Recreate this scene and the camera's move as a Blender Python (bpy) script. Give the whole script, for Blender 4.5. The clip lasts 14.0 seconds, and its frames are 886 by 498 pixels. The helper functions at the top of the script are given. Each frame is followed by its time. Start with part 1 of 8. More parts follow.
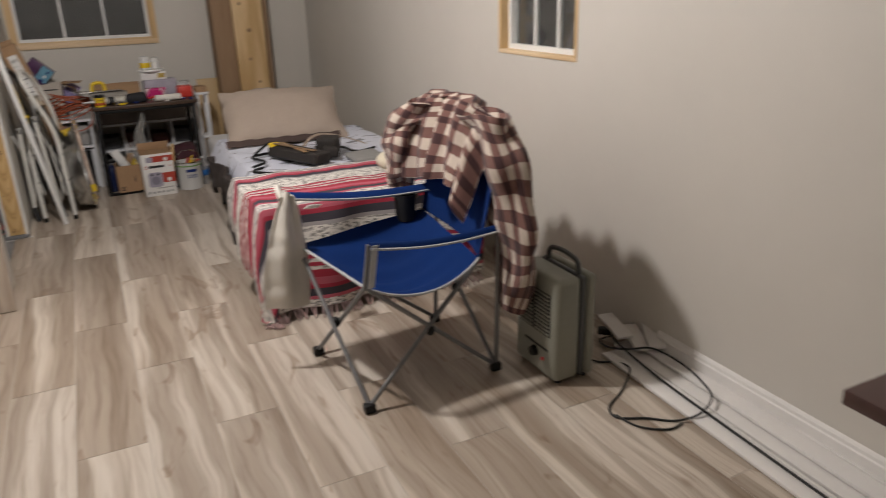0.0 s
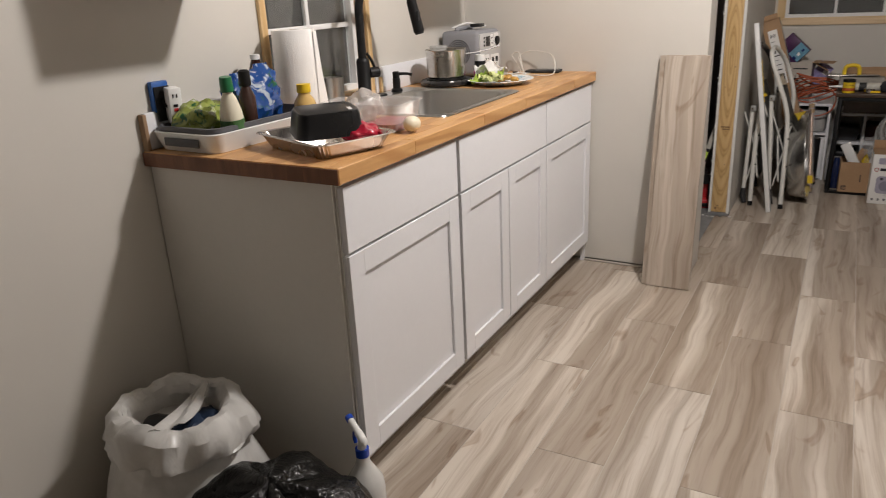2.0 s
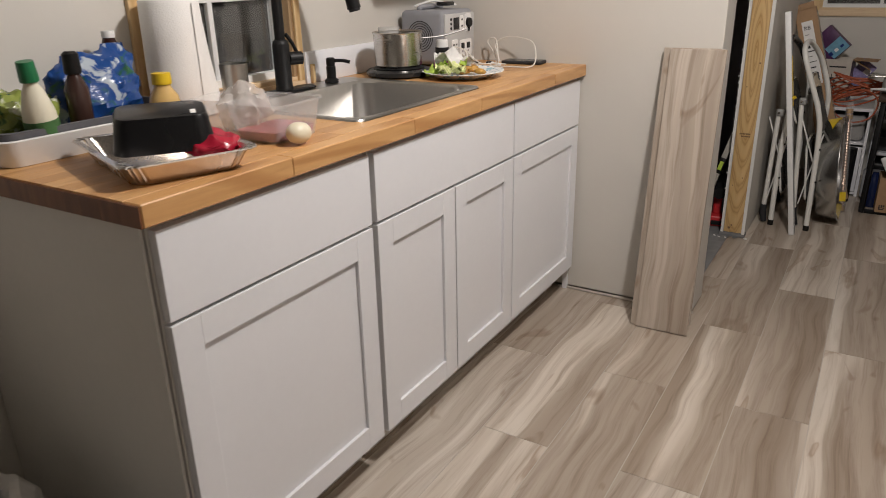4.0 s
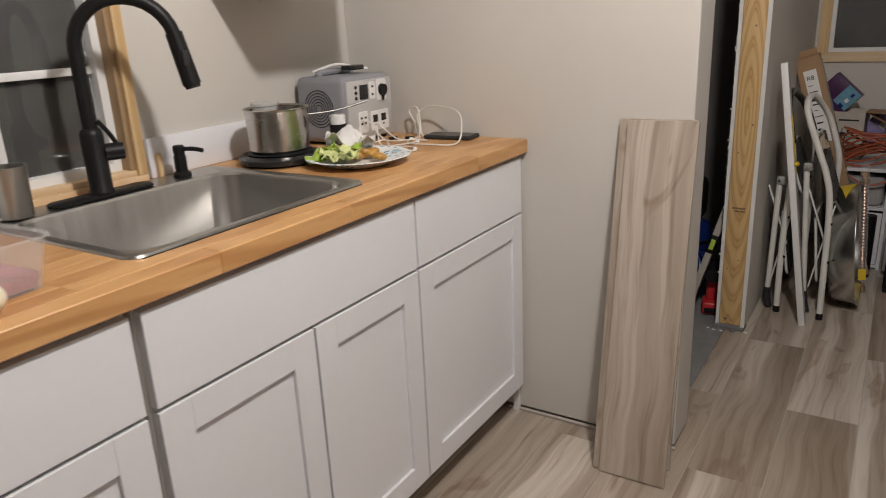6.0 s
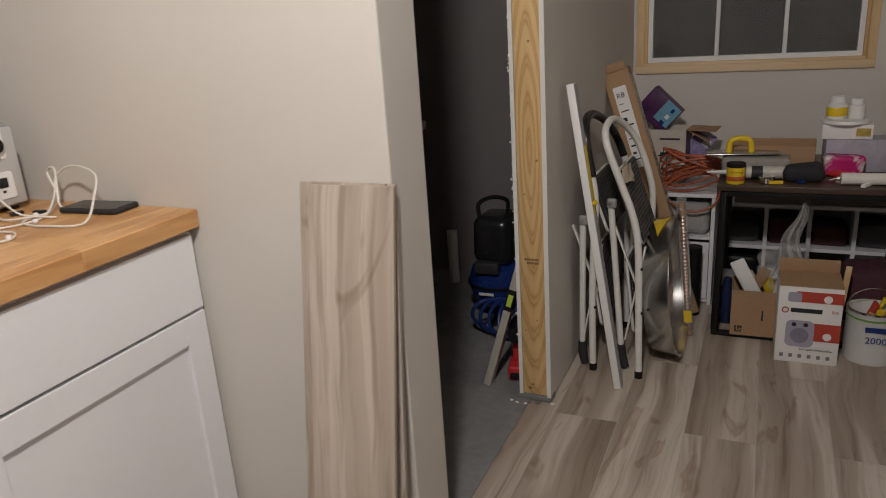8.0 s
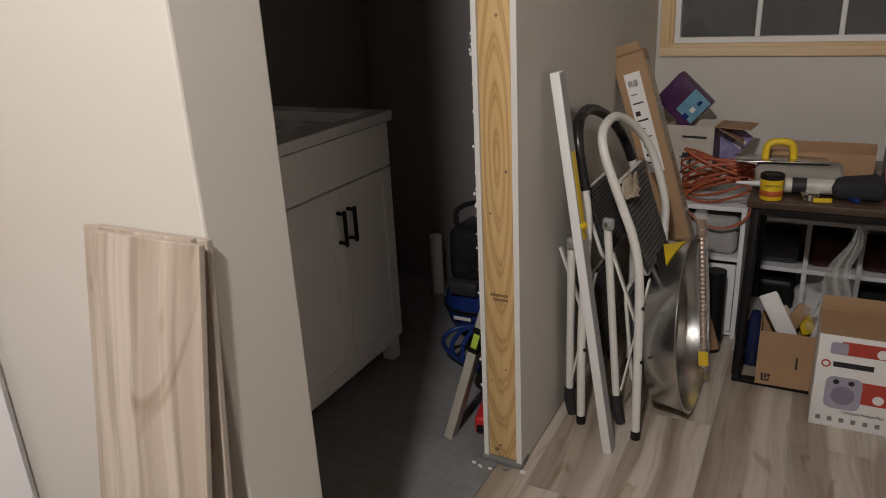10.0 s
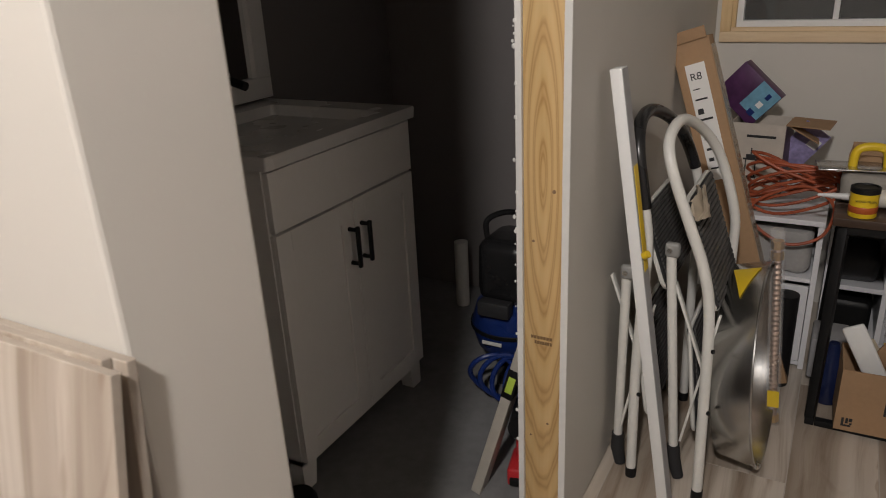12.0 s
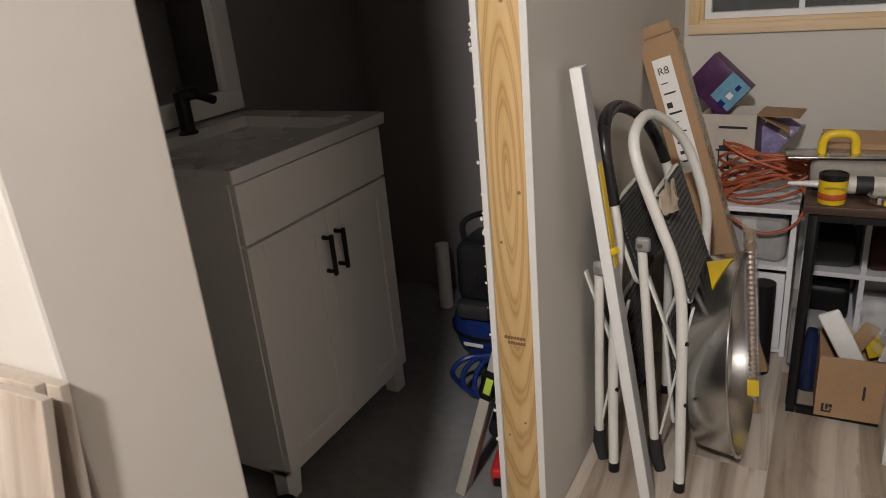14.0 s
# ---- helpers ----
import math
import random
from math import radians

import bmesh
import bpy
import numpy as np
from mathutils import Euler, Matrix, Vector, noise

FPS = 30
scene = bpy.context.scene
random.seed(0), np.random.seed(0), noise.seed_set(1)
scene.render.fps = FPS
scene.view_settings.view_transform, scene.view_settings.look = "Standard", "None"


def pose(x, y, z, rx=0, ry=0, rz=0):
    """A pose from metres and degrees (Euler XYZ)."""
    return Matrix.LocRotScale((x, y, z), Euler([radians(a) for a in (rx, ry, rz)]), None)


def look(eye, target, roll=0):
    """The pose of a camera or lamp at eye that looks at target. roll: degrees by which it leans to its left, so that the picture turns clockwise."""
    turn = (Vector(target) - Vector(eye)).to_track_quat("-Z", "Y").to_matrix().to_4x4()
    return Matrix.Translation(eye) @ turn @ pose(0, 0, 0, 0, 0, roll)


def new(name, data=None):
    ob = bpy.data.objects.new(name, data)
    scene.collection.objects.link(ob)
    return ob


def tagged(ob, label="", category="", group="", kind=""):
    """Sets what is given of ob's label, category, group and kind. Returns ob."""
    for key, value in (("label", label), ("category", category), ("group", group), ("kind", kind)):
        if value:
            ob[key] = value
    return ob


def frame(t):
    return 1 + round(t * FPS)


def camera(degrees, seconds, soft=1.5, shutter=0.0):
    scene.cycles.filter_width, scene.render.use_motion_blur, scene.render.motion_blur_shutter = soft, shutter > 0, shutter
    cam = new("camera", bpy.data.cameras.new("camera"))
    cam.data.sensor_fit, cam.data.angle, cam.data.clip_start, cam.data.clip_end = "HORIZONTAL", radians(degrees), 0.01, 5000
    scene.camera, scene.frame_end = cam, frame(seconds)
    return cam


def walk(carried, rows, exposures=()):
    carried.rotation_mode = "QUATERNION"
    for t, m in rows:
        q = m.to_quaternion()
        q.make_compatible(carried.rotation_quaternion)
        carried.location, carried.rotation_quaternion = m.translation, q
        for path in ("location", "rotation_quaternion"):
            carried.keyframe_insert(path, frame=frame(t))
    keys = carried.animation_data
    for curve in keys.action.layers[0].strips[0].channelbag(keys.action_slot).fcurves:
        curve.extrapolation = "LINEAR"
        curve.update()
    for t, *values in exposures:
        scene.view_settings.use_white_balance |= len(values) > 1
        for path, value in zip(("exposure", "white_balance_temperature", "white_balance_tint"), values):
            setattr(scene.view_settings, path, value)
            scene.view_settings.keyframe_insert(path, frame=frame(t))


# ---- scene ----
cam = camera(63.6, 14.0, soft=0.95, shutter=0.3)
PATH = [
    (0, (-0.037, 0.182, 1.312), (0.772, 1.875, 0.618), -1.8),
    (0.5, (-0.097, 0.315, 1.299), (0.313, 2.143, 0.599), -1.8),
    (0.9, (-0.125, 0.422, 1.277), (-0.131, 2.301, 0.594), -4.3),
    (1, (-0.129, 0.449, 1.274), (-0.24, 2.325, 0.59), -4.6),
    (1.5, (-0.08, 0.529, 1.274), (-0.752, 2.289, 0.603), -4.4),
    (2, (-0.012, 0.615, 1.284), (-0.941, 2.253, 0.607), -2.8),
    (2.5, (-0.006, 0.711, 1.278), (-1.006, 2.294, 0.575), -2.9),
    (2.7, (-0.025, 0.773, 1.271), (-0.969, 2.387, 0.56), -1.8),
    (4.8, (-0.083, 1.527, 1.233), (-1.087, 3.104, 0.522), -1.4),
    (5, (-0.114, 1.594, 1.255), (-1.13, 3.196, 0.621), -2.4),
    (5.5, (-0.145, 1.726, 1.259), (-1.171, 3.329, 0.645), -2.7),
    (6, (-0.087, 1.925, 1.261), (-1.116, 3.528, 0.65), -2.7),
    (6.5, (-0.028, 2.098, 1.261), (-1.048, 3.705, 0.648), -3.2),
    (7, (-0.027, 2.315, 1.266), (-0.929, 3.99, 0.65), -3.7),
    (7.5, (0.019, 2.521, 1.258), (-0.766, 4.258, 0.653), -5.0),
    (8, (0.096, 2.702, 1.267), (-0.701, 4.431, 0.656), -3.8),
    (8.2, (0.117, 2.765, 1.263), (-0.686, 4.49, 0.648), -3.8),
    (10.3, (0.09, 3.312, 1.24), (-0.815, 4.95, 0.534), -2.7),
    (10.5, (0.061, 3.337, 1.237), (-0.857, 4.96, 0.514), -2.7),
    (11, (-0.044, 3.394, 1.244), (-0.956, 5.019, 0.518), -3.2),
    (11.5, (-0.107, 3.461, 1.235), (-0.996, 5.093, 0.497), -4.1),
    (12, (-0.074, 3.546, 1.247), (-0.995, 5.164, 0.515), -2.9),
    (12.5, (-0.037, 3.592, 1.244), (-0.963, 5.207, 0.513), -3.1),
    (13, (-0.034, 3.562, 1.255), (-0.961, 5.176, 0.525), -5.5),
    (13.5, (-0.041, 3.541, 1.255), (-0.961, 5.16, 0.526), -6.0),
    (14, (-0.026, 3.568, 1.252), (-0.934, 5.194, 0.522), -5.2),
]
EXPOSURES = [(0, 0.33), (0.6, 0.18), (1.2, 0.25), (2.5, 0.24), (5.0, -0.07), (7.0, -0.10), (8.2, 0.02), (10.3, 0.24), (11.4, 0.30), (12.0, 0.34), (12.5, 0.64), (13.0, 0.70), (14.0, 0.70)]
walk(cam, [(t, look(eye, target, roll)) for t, eye, target, roll in PATH], EXPOSURES)

# ---- light: one unseen lamp set from the cast shadows, night outside ----
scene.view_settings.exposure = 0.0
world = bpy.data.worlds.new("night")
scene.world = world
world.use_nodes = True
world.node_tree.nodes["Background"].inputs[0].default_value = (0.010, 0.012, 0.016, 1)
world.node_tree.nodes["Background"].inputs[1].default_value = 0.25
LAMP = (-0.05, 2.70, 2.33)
lamp_data = bpy.data.lights.new("unseen_lamp_light", "POINT")
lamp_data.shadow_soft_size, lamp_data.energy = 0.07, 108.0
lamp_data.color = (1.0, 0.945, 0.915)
lamp = new("unseen_lamp_light", lamp_data)
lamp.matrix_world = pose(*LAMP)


# ---- materials ----
def nodes_of(name):
    m = bpy.data.materials.new(name)
    m.use_nodes = True
    nt = m.node_tree
    return m, nt, nt.nodes["Principled BSDF"]


def link(nt, a, b):
    nt.links.new(a, b)


def ramp(nt, fac, stops):
    r = nt.nodes.new("ShaderNodeValToRGB")
    while len(r.color_ramp.elements) < len(stops):
        r.color_ramp.elements.new(0.5)
    for e, (p, c) in zip(r.color_ramp.elements, stops):
        e.position, e.color = p, (*c, 1)
    link(nt, fac, r.inputs[0])
    return r.outputs[0]


def noise_node(nt, vec, scale, detail=4.0, rough=0.55, distort=0.0):
    n = nt.nodes.new("ShaderNodeTexNoise")
    n.inputs["Scale"].default_value, n.inputs["Detail"].default_value = scale, detail
    n.inputs["Roughness"].default_value, n.inputs["Distortion"].default_value = rough, distort
    link(nt, vec, n.inputs["Vector"])
    return n.outputs["Fac"]


def coords(nt, scale=(1, 1, 1), shift=False, kind="Object"):
    tc = nt.nodes.new("ShaderNodeTexCoord")
    mp = nt.nodes.new("ShaderNodeMapping")
    mp.inputs["Scale"].default_value = scale
    link(nt, tc.outputs[kind], mp.inputs["Vector"])
    if shift:
        info = nt.nodes.new("ShaderNodeObjectInfo")
        mul = nt.nodes.new("ShaderNodeVectorMath")
        mul.operation = "SCALE"
        mul.inputs[0].default_value = (37.0, 61.0, 23.0)
        link(nt, info.outputs["Random"], mul.inputs["Scale"])
        link(nt, mul.outputs[0], mp.inputs["Location"])
    return mp.outputs[0]


def mix(nt, fac, a, b, blend="MIX"):
    m = nt.nodes.new("ShaderNodeMix")
    m.data_type, m.blend_type = "RGBA", blend
    for sock, v in ((m.inputs[0], fac), (m.inputs[6], a), (m.inputs[7], b)):
        if isinstance(v, (int, float)):
            sock.default_value = v
        elif isinstance(v, tuple):
            sock.default_value = (*v, 1)
        else:
            link(nt, v, sock)
    return m.outputs[2]


def bump(nt, bsdf, height, strength=0.2, dist=0.002):
    b = nt.nodes.new("ShaderNodeBump")
    b.inputs["Strength"].default_value, b.inputs["Distance"].default_value = strength, dist
    link(nt, height, b.inputs["Height"])
    link(nt, b.outputs[0], bsdf.inputs["Normal"])


def mat(name, color, rough=0.5, metal=0.0, var=0.12, fine=60.0, coarse=4.0, relief=0.08, spec=0.5, stretch=(1, 1, 1)):
    """A surface of one colour with two scales of variation, uneven gloss and fine relief."""
    m, nt, p = nodes_of(name)
    v = coords(nt, stretch)
    big, small = noise_node(nt, v, coarse, 3), noise_node(nt, v, fine, 3)
    lo = tuple(c * (1 - var) for c in color)
    hi = tuple(min(1, c * (1 + var)) for c in color)
    c1 = ramp(nt, big, [(0.3, lo), (0.7, hi)])
    c2 = mix(nt, 0.35, c1, ramp(nt, small, [(0.3, lo), (0.7, hi)]))
    link(nt, c2, p.inputs["Base Color"])
    r = nt.nodes.new("ShaderNodeMapRange")
    r.inputs["To Min"].default_value, r.inputs["To Max"].default_value = max(0.03, rough - 0.08), min(1, rough + 0.1)
    link(nt, big, r.inputs["Value"])
    link(nt, r.outputs[0], p.inputs["Roughness"])
    p.inputs["Metallic"].default_value = metal
    p.inputs["Specular IOR Level"].default_value = spec
    if relief:
        bump(nt, p, small, relief)
    return m


def wood(name, dark, mid, light, along="Z", scale=1.0, rough=0.55, rings=9.0, shift=True):
    """Sawn timber with long grain, darker latewood bands and knots."""
    m, nt, p = nodes_of(name)
    s = {"X": (0.6, 7, 7), "Y": (7, 0.6, 7), "Z": (7, 7, 0.6)}[along]
    v = coords(nt, tuple(c * scale for c in s), shift)
    n = noise_node(nt, v, 1.6, 3, 0.5, 0.6)
    w = nt.nodes.new("ShaderNodeTexWave")
    w.wave_type, w.bands_direction = "RINGS", along
    w.inputs["Scale"].default_value, w.inputs["Distortion"].default_value = rings / 9.0, 5.0
    w.inputs["Detail"].default_value = 2.0
    link(nt, v, w.inputs["Vector"])
    g = noise_node(nt, v, 12.0, 4, 0.6)
    c = ramp(nt, n, [(0.3, mid), (0.7, light)])
    c = mix(nt, ramp(nt, w.outputs["Fac"], [(0.55, (0, 0, 0)), (0.95, (0.55, 0.55, 0.55))]), c, dark)
    c = mix(nt, ramp(nt, g, [(0.45, (0, 0, 0)), (0.75, (0.35, 0.35, 0.35))]), c, dark)
    link(nt, c, p.inputs["Base Color"])
    p.inputs["Roughness"].default_value = rough
    bump(nt, p, g, 0.12)
    return m


def tile_mat(name, bands=8.5, calm=0.0):
    """Wood-look porcelain plank: grey-brown grain along y with pale sapwood bands, each plank its own cut."""
    m, nt, p = nodes_of(name)
    v0 = coords(nt, (1, 1, 1), True)
    mp0 = nt.nodes.new("ShaderNodeMapping")
    mp0.inputs["Scale"].default_value = (1.6, 2.0, 1.6)
    link(nt, v0, mp0.inputs["Vector"])
    sway = nt.nodes.new("ShaderNodeMapRange")
    sway.inputs["To Min"].default_value, sway.inputs["To Max"].default_value = -0.045, 0.045
    link(nt, noise_node(nt, mp0.outputs[0], 1.0, 2, 0.4), sway.inputs["Value"])
    comb = nt.nodes.new("ShaderNodeCombineXYZ")
    link(nt, sway.outputs[0], comb.inputs["X"])
    warp = nt.nodes.new("ShaderNodeVectorMath")
    warp.operation = "ADD"
    link(nt, v0, warp.inputs[0])
    link(nt, comb.outputs[0], warp.inputs[1])
    v = warp.outputs[0]
    mp = nt.nodes.new("ShaderNodeMapping")
    mp.inputs["Scale"].default_value = (bands, 0.34, bands)
    link(nt, v, mp.inputs["Vector"])
    band = noise_node(nt, mp.outputs[0], 1.15, 1, 0.4, 0.25)
    mp2 = nt.nodes.new("ShaderNodeMapping")
    mp2.inputs["Scale"].default_value = (26, 1.1, 26)
    link(nt, v, mp2.inputs["Vector"])
    grain = noise_node(nt, mp2.outputs[0], 1.6, 5, 0.62, 0.5)
    mp3 = nt.nodes.new("ShaderNodeMapping")
    mp3.inputs["Scale"].default_value = (9, 2.6, 9)
    link(nt, v, mp3.inputs["Vector"])
    knots = noise_node(nt, mp3.outputs[0], 1.0, 2, 0.5, 1.6)
    stops = [(0.28, (0.310, 0.250, 0.195)), (0.40, (0.375, 0.314, 0.254)), (0.520, (0.432, 0.372, 0.310)), (0.555, (0.57, 0.512, 0.442)), (0.64, (0.63, 0.575, 0.505)), (0.74, (0.52, 0.46, 0.39))]
    base = ramp(nt, band, [(f, tuple(c + calm * (mid - c) for c, mid in zip(col, (0.465, 0.402, 0.338)))) for f, col in stops])
    fine = ramp(nt, grain, [(0.28, (0.58, 0.52, 0.47)), (0.44, (0.86, 0.835, 0.81)), (0.55, (1, 1, 1)), (0.75, (1.0, 0.99, 0.97))])
    c = mix(nt, 0.95, base, fine, "MULTIPLY")
    k = ramp(nt, knots, [(0.64, (1, 1, 1)), (0.70, (0.62, 0.52, 0.44)), (0.75, (0.80, 0.72, 0.64)), (0.82, (0.50, 0.42, 0.35))])
    c = mix(nt, 0.7, c, k, "MULTIPLY")
    info = nt.nodes.new("ShaderNodeObjectInfo")
    tone = ramp(nt, info.outputs["Random"], [(0.0, (0.92, 0.91, 0.905)), (0.5, (1.0, 0.99, 0.975)), (1.0, (0.95, 0.955, 0.965))])
    c = mix(nt, 1.0, c, tone, "MULTIPLY")
    link(nt, c, p.inputs["Base Color"])
    r = ramp(nt, grain, [(0.3, (0.50, 0.50, 0.50)), (0.7, (0.36, 0.36, 0.36))])
    link(nt, r, p.inputs["Roughness"])
    bump(nt, p, grain, 0.10, 0.001)
    return m


def paint_mat(name, color, rough=0.6, scuff=0.05):
    """Rolled wall paint over drywall: orange-peel relief, faint patches."""
    m, nt, p = nodes_of(name)
    v = coords(nt)
    patch = noise_node(nt, v, 1.4, 4, 0.6)
    peel = noise_node(nt, v, 260, 2, 0.5)
    c = ramp(nt, patch, [(0.25, tuple(x * (1 - scuff) for x in color)), (0.75, tuple(x * (1 + scuff * 0.6) for x in color))])
    link(nt, c, p.inputs["Base Color"])
    p.inputs["Roughness"].default_value = rough
    p.inputs["Specular IOR Level"].default_value = 0.35
    bump(nt, p, peel, 0.10, 0.001)
    return m


def glass_mat(name, color=(1, 1, 1), rough=0.02):
    m, nt, p = nodes_of(name)
    p.inputs["Base Color"].default_value = (*color, 1)
    p.inputs["Transmission Weight"].default_value = 1.0
    p.inputs["Roughness"].default_value = rough
    p.inputs["IOR"].default_value = 1.45
    return m


def film_mat(name, color, rough=0.25, clear=0.5):
    """Thin clear plastic."""
    m, nt, p = nodes_of(name)
    p.inputs["Base Color"].default_value = (*color, 1)
    p.inputs["Roughness"].default_value = rough
    p.inputs["Alpha"].default_value = 1 - clear
    bump(nt, p, noise_node(nt, coords(nt), 40, 3), 0.4, 0.004)
    return m


def lamp_mat(name, color, strength):
    m, nt, p = nodes_of(name)
    p.inputs["Base Color"].default_value = (*color, 1)
    p.inputs["Emission Color"].default_value = (*color, 1)
    p.inputs["Emission Strength"].default_value = strength
    return m


M_WALL = paint_mat("wall_paint", (0.600, 0.575, 0.528))
# darker than the room's walls: the unlit bathroom's shade is in this gray
M_BATH = paint_mat("shaded_bath_wall", (0.20, 0.185, 0.180))
# the ceiling is out of view; its dark color weakens bounced light
M_CEIL = paint_mat("low_bounce_ceiling", (0.21, 0.185, 0.155))
M_TILE = tile_mat("wood_look_tile")
M_TILE_FINE = tile_mat("wood_look_tile_fine_figure", 21.0, 0.5)
M_GROUT = mat("grout", (0.47, 0.43, 0.38), 0.9, relief=0.3)
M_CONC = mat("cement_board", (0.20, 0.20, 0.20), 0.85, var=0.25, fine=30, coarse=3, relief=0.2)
M_WHITE = mat("white_cabinet_paint", (0.77, 0.775, 0.80), 0.38, var=0.02, relief=0.02)
M_CABSIDE = mat("cabinet_side_laminate", (0.70, 0.68, 0.64), 0.5, var=0.03, relief=0.03)
M_BUTCHER = wood("butcher_block", (0.38, 0.17, 0.055), (0.56, 0.30, 0.115), (0.66, 0.39, 0.17), "Y", 1.3, 0.36)
M_ENDGRAIN = wood("end_grain", (0.105, 0.034, 0.013), (0.165, 0.060, 0.023), (0.23, 0.090, 0.036), "Z", 2.5, 0.45)
M_PINE = wood("pine", (0.46, 0.27, 0.10), (0.66, 0.46, 0.23), (0.74, 0.55, 0.31), "Z", 1.0, 0.6)
M_PINE_X = wood("pine_trim", (0.52, 0.34, 0.17), (0.68, 0.50, 0.30), (0.76, 0.60, 0.40), "X", 1.0, 0.6)
M_PINE_Y = wood("pine_jamb", (0.52, 0.34, 0.17), (0.68, 0.50, 0.30), (0.76, 0.60, 0.40), "Y", 1.0, 0.6)
M_BROWNWOOD = wood("brown_timber", (0.16, 0.09, 0.05), (0.27, 0.165, 0.09), (0.34, 0.22, 0.13), "Z", 0.8, 0.7)
M_DARKWOOD = wood("dark_wood_top", (0.03, 0.018, 0.012), (0.075, 0.042, 0.028), (0.11, 0.065, 0.042), "X", 1.0, 0.4)
M_DESK = mat("mahogany_desk", (0.055, 0.022, 0.018), 0.35, var=0.25, stretch=(1, 8, 8))
def stud_mat():
    """Flat-sawn pine: nested cathedral figure with a few dark knots."""
    m, nt, p = nodes_of("stud_pine")
    v = coords(nt, (1, 1, 1))
    w = nt.nodes.new("ShaderNodeTexWave")
    w.wave_type, w.rings_direction = "RINGS", "Y"
    mp = nt.nodes.new("ShaderNodeMapping")
    mp.inputs["Location"].default_value = (0.558 * 17, 0, -0.86 * 1.9)
    mp.inputs["Scale"].default_value = (17, 0, 1.9)
    link(nt, v, mp.inputs["Vector"])
    w.inputs["Scale"].default_value, w.inputs["Distortion"].default_value = 1.5, 2.4
    w.inputs["Detail"].default_value, w.inputs["Detail Scale"].default_value = 1.5, 1.3
    link(nt, mp.outputs[0], w.inputs["Vector"])
    g = noise_node(nt, coords(nt, (60, 60, 2.5)), 1.0, 4)
    c = ramp(nt, w.outputs["Fac"], [(0.0, (0.70, 0.49, 0.22)), (0.55, (0.66, 0.43, 0.175)), (0.9, (0.42, 0.22, 0.065)), (1.0, (0.59, 0.36, 0.14))])
    c = mix(nt, 0.35, c, ramp(nt, g, [(0.3, (0.50, 0.32, 0.13)), (0.7, (0.78, 0.58, 0.32))]))
    link(nt, c, p.inputs["Base Color"])
    p.inputs["Roughness"].default_value = 0.6
    bump(nt, p, g, 0.1)
    return m


M_STUD = stud_mat()
M_GYPSUM = mat("broken_gypsum", (0.74, 0.73, 0.70), 0.9, var=0.06, relief=0.3)
M_VINYL = mat("white_vinyl", (0.76, 0.76, 0.75), 0.35, var=0.03, relief=0.02)
M_BLACK = mat("matte_black", (0.009, 0.009, 0.0095), 0.45, relief=0.03, spec=0.28)
M_BLKPL = mat("black_plastic", (0.016, 0.016, 0.017), 0.25, relief=0.02)
M_RUBBER = mat("dark_rubber", (0.022, 0.022, 0.024), 0.75)
M_STEEL = mat("brushed_steel", (0.47, 0.46, 0.44), 0.33, 1.0, var=0.06, fine=120, relief=0.03, stretch=(1, 12, 1))
M_CHROME = mat("bright_steel", (0.66, 0.65, 0.63), 0.14, 1.0, var=0.05, relief=0.01)
M_GALV = mat("galvanised_sheet", (0.55, 0.55, 0.54), 0.24, 1.0, var=0.12, fine=16, coarse=3, relief=0.05)
M_CREAM = mat("cream_enamel", (0.72, 0.71, 0.67), 0.35, var=0.05, relief=0.03)
M_BASEBD = mat("primed_baseboard", (0.76, 0.74, 0.72), 0.5, var=0.04)
M_CARD = mat("cardboard", (0.36, 0.225, 0.125), 0.85, var=0.10, fine=90, coarse=6, relief=0.12)
M_PAPER = mat("white_paper", (0.78, 0.77, 0.75), 0.75, var=0.03, fine=90)
M_NIGHT = glass_mat("window_glass", (0.9, 0.92, 0.92))
M_SASH = mat("pane_backing", (0.026, 0.023, 0.020), 0.7, var=0.35, fine=14, coarse=5)
M_RED = mat("red_plastic", (0.55, 0.03, 0.035), 0.35, var=0.08)
M_YELLOW = mat("yellow_plastic", (0.75, 0.52, 0.02), 0.4, var=0.06)
M_BLUE = mat("blue_plastic", (0.01, 0.03, 0.16), 0.28, var=0.1)
M_ORANGE = mat("orange_cord", (0.37, 0.085, 0.035), 0.5, var=0.3, coarse=9)
M_GREEN = mat("green_plastic", (0.015, 0.16, 0.06), 0.35)
M_CLEAR = film_mat("clear_plastic", (0.80, 0.80, 0.80), 0.12, 0.80)
M_PRINT = mat("black_print", (0.02, 0.02, 0.022), 0.6, relief=0)


# ---- mesh helpers ----
def box(bm, lo, hi, bevel=0.0, m=None, seg=2):
    c = [(a + b) / 2 for a, b in zip(lo, hi)]
    d = [abs(b - a) for a, b in zip(lo, hi)]
    r = bmesh.ops.create_cube(bm, size=1.0, matrix=Matrix.Translation(c) @ Matrix.Diagonal((*d, 1)))
    vs = r["verts"]
    if bevel > 0:
        es = list({e for v in vs for e in v.link_edges})
        r = bmesh.ops.bevel(bm, geom=es, offset=min(bevel, min(d) * 0.45), segments=seg, affect="EDGES", profile=0.5)
        vs = list({v for f in r["faces"] for v in f.verts} | {v for v in vs if v.is_valid})
    if m is not None:
        bmesh.ops.transform(bm, matrix=m, verts=[v for v in vs if v.is_valid])
    return vs


def boxes(*items, bevel=0.0):
    bm = bmesh.new()
    for lo, hi in items:
        box(bm, lo, hi, bevel)
    return bm


def bx(lo, hi, bevel=0.0, m=None, seg=2):
    bm = bmesh.new()
    box(bm, lo, hi, bevel, m, seg)
    return bm


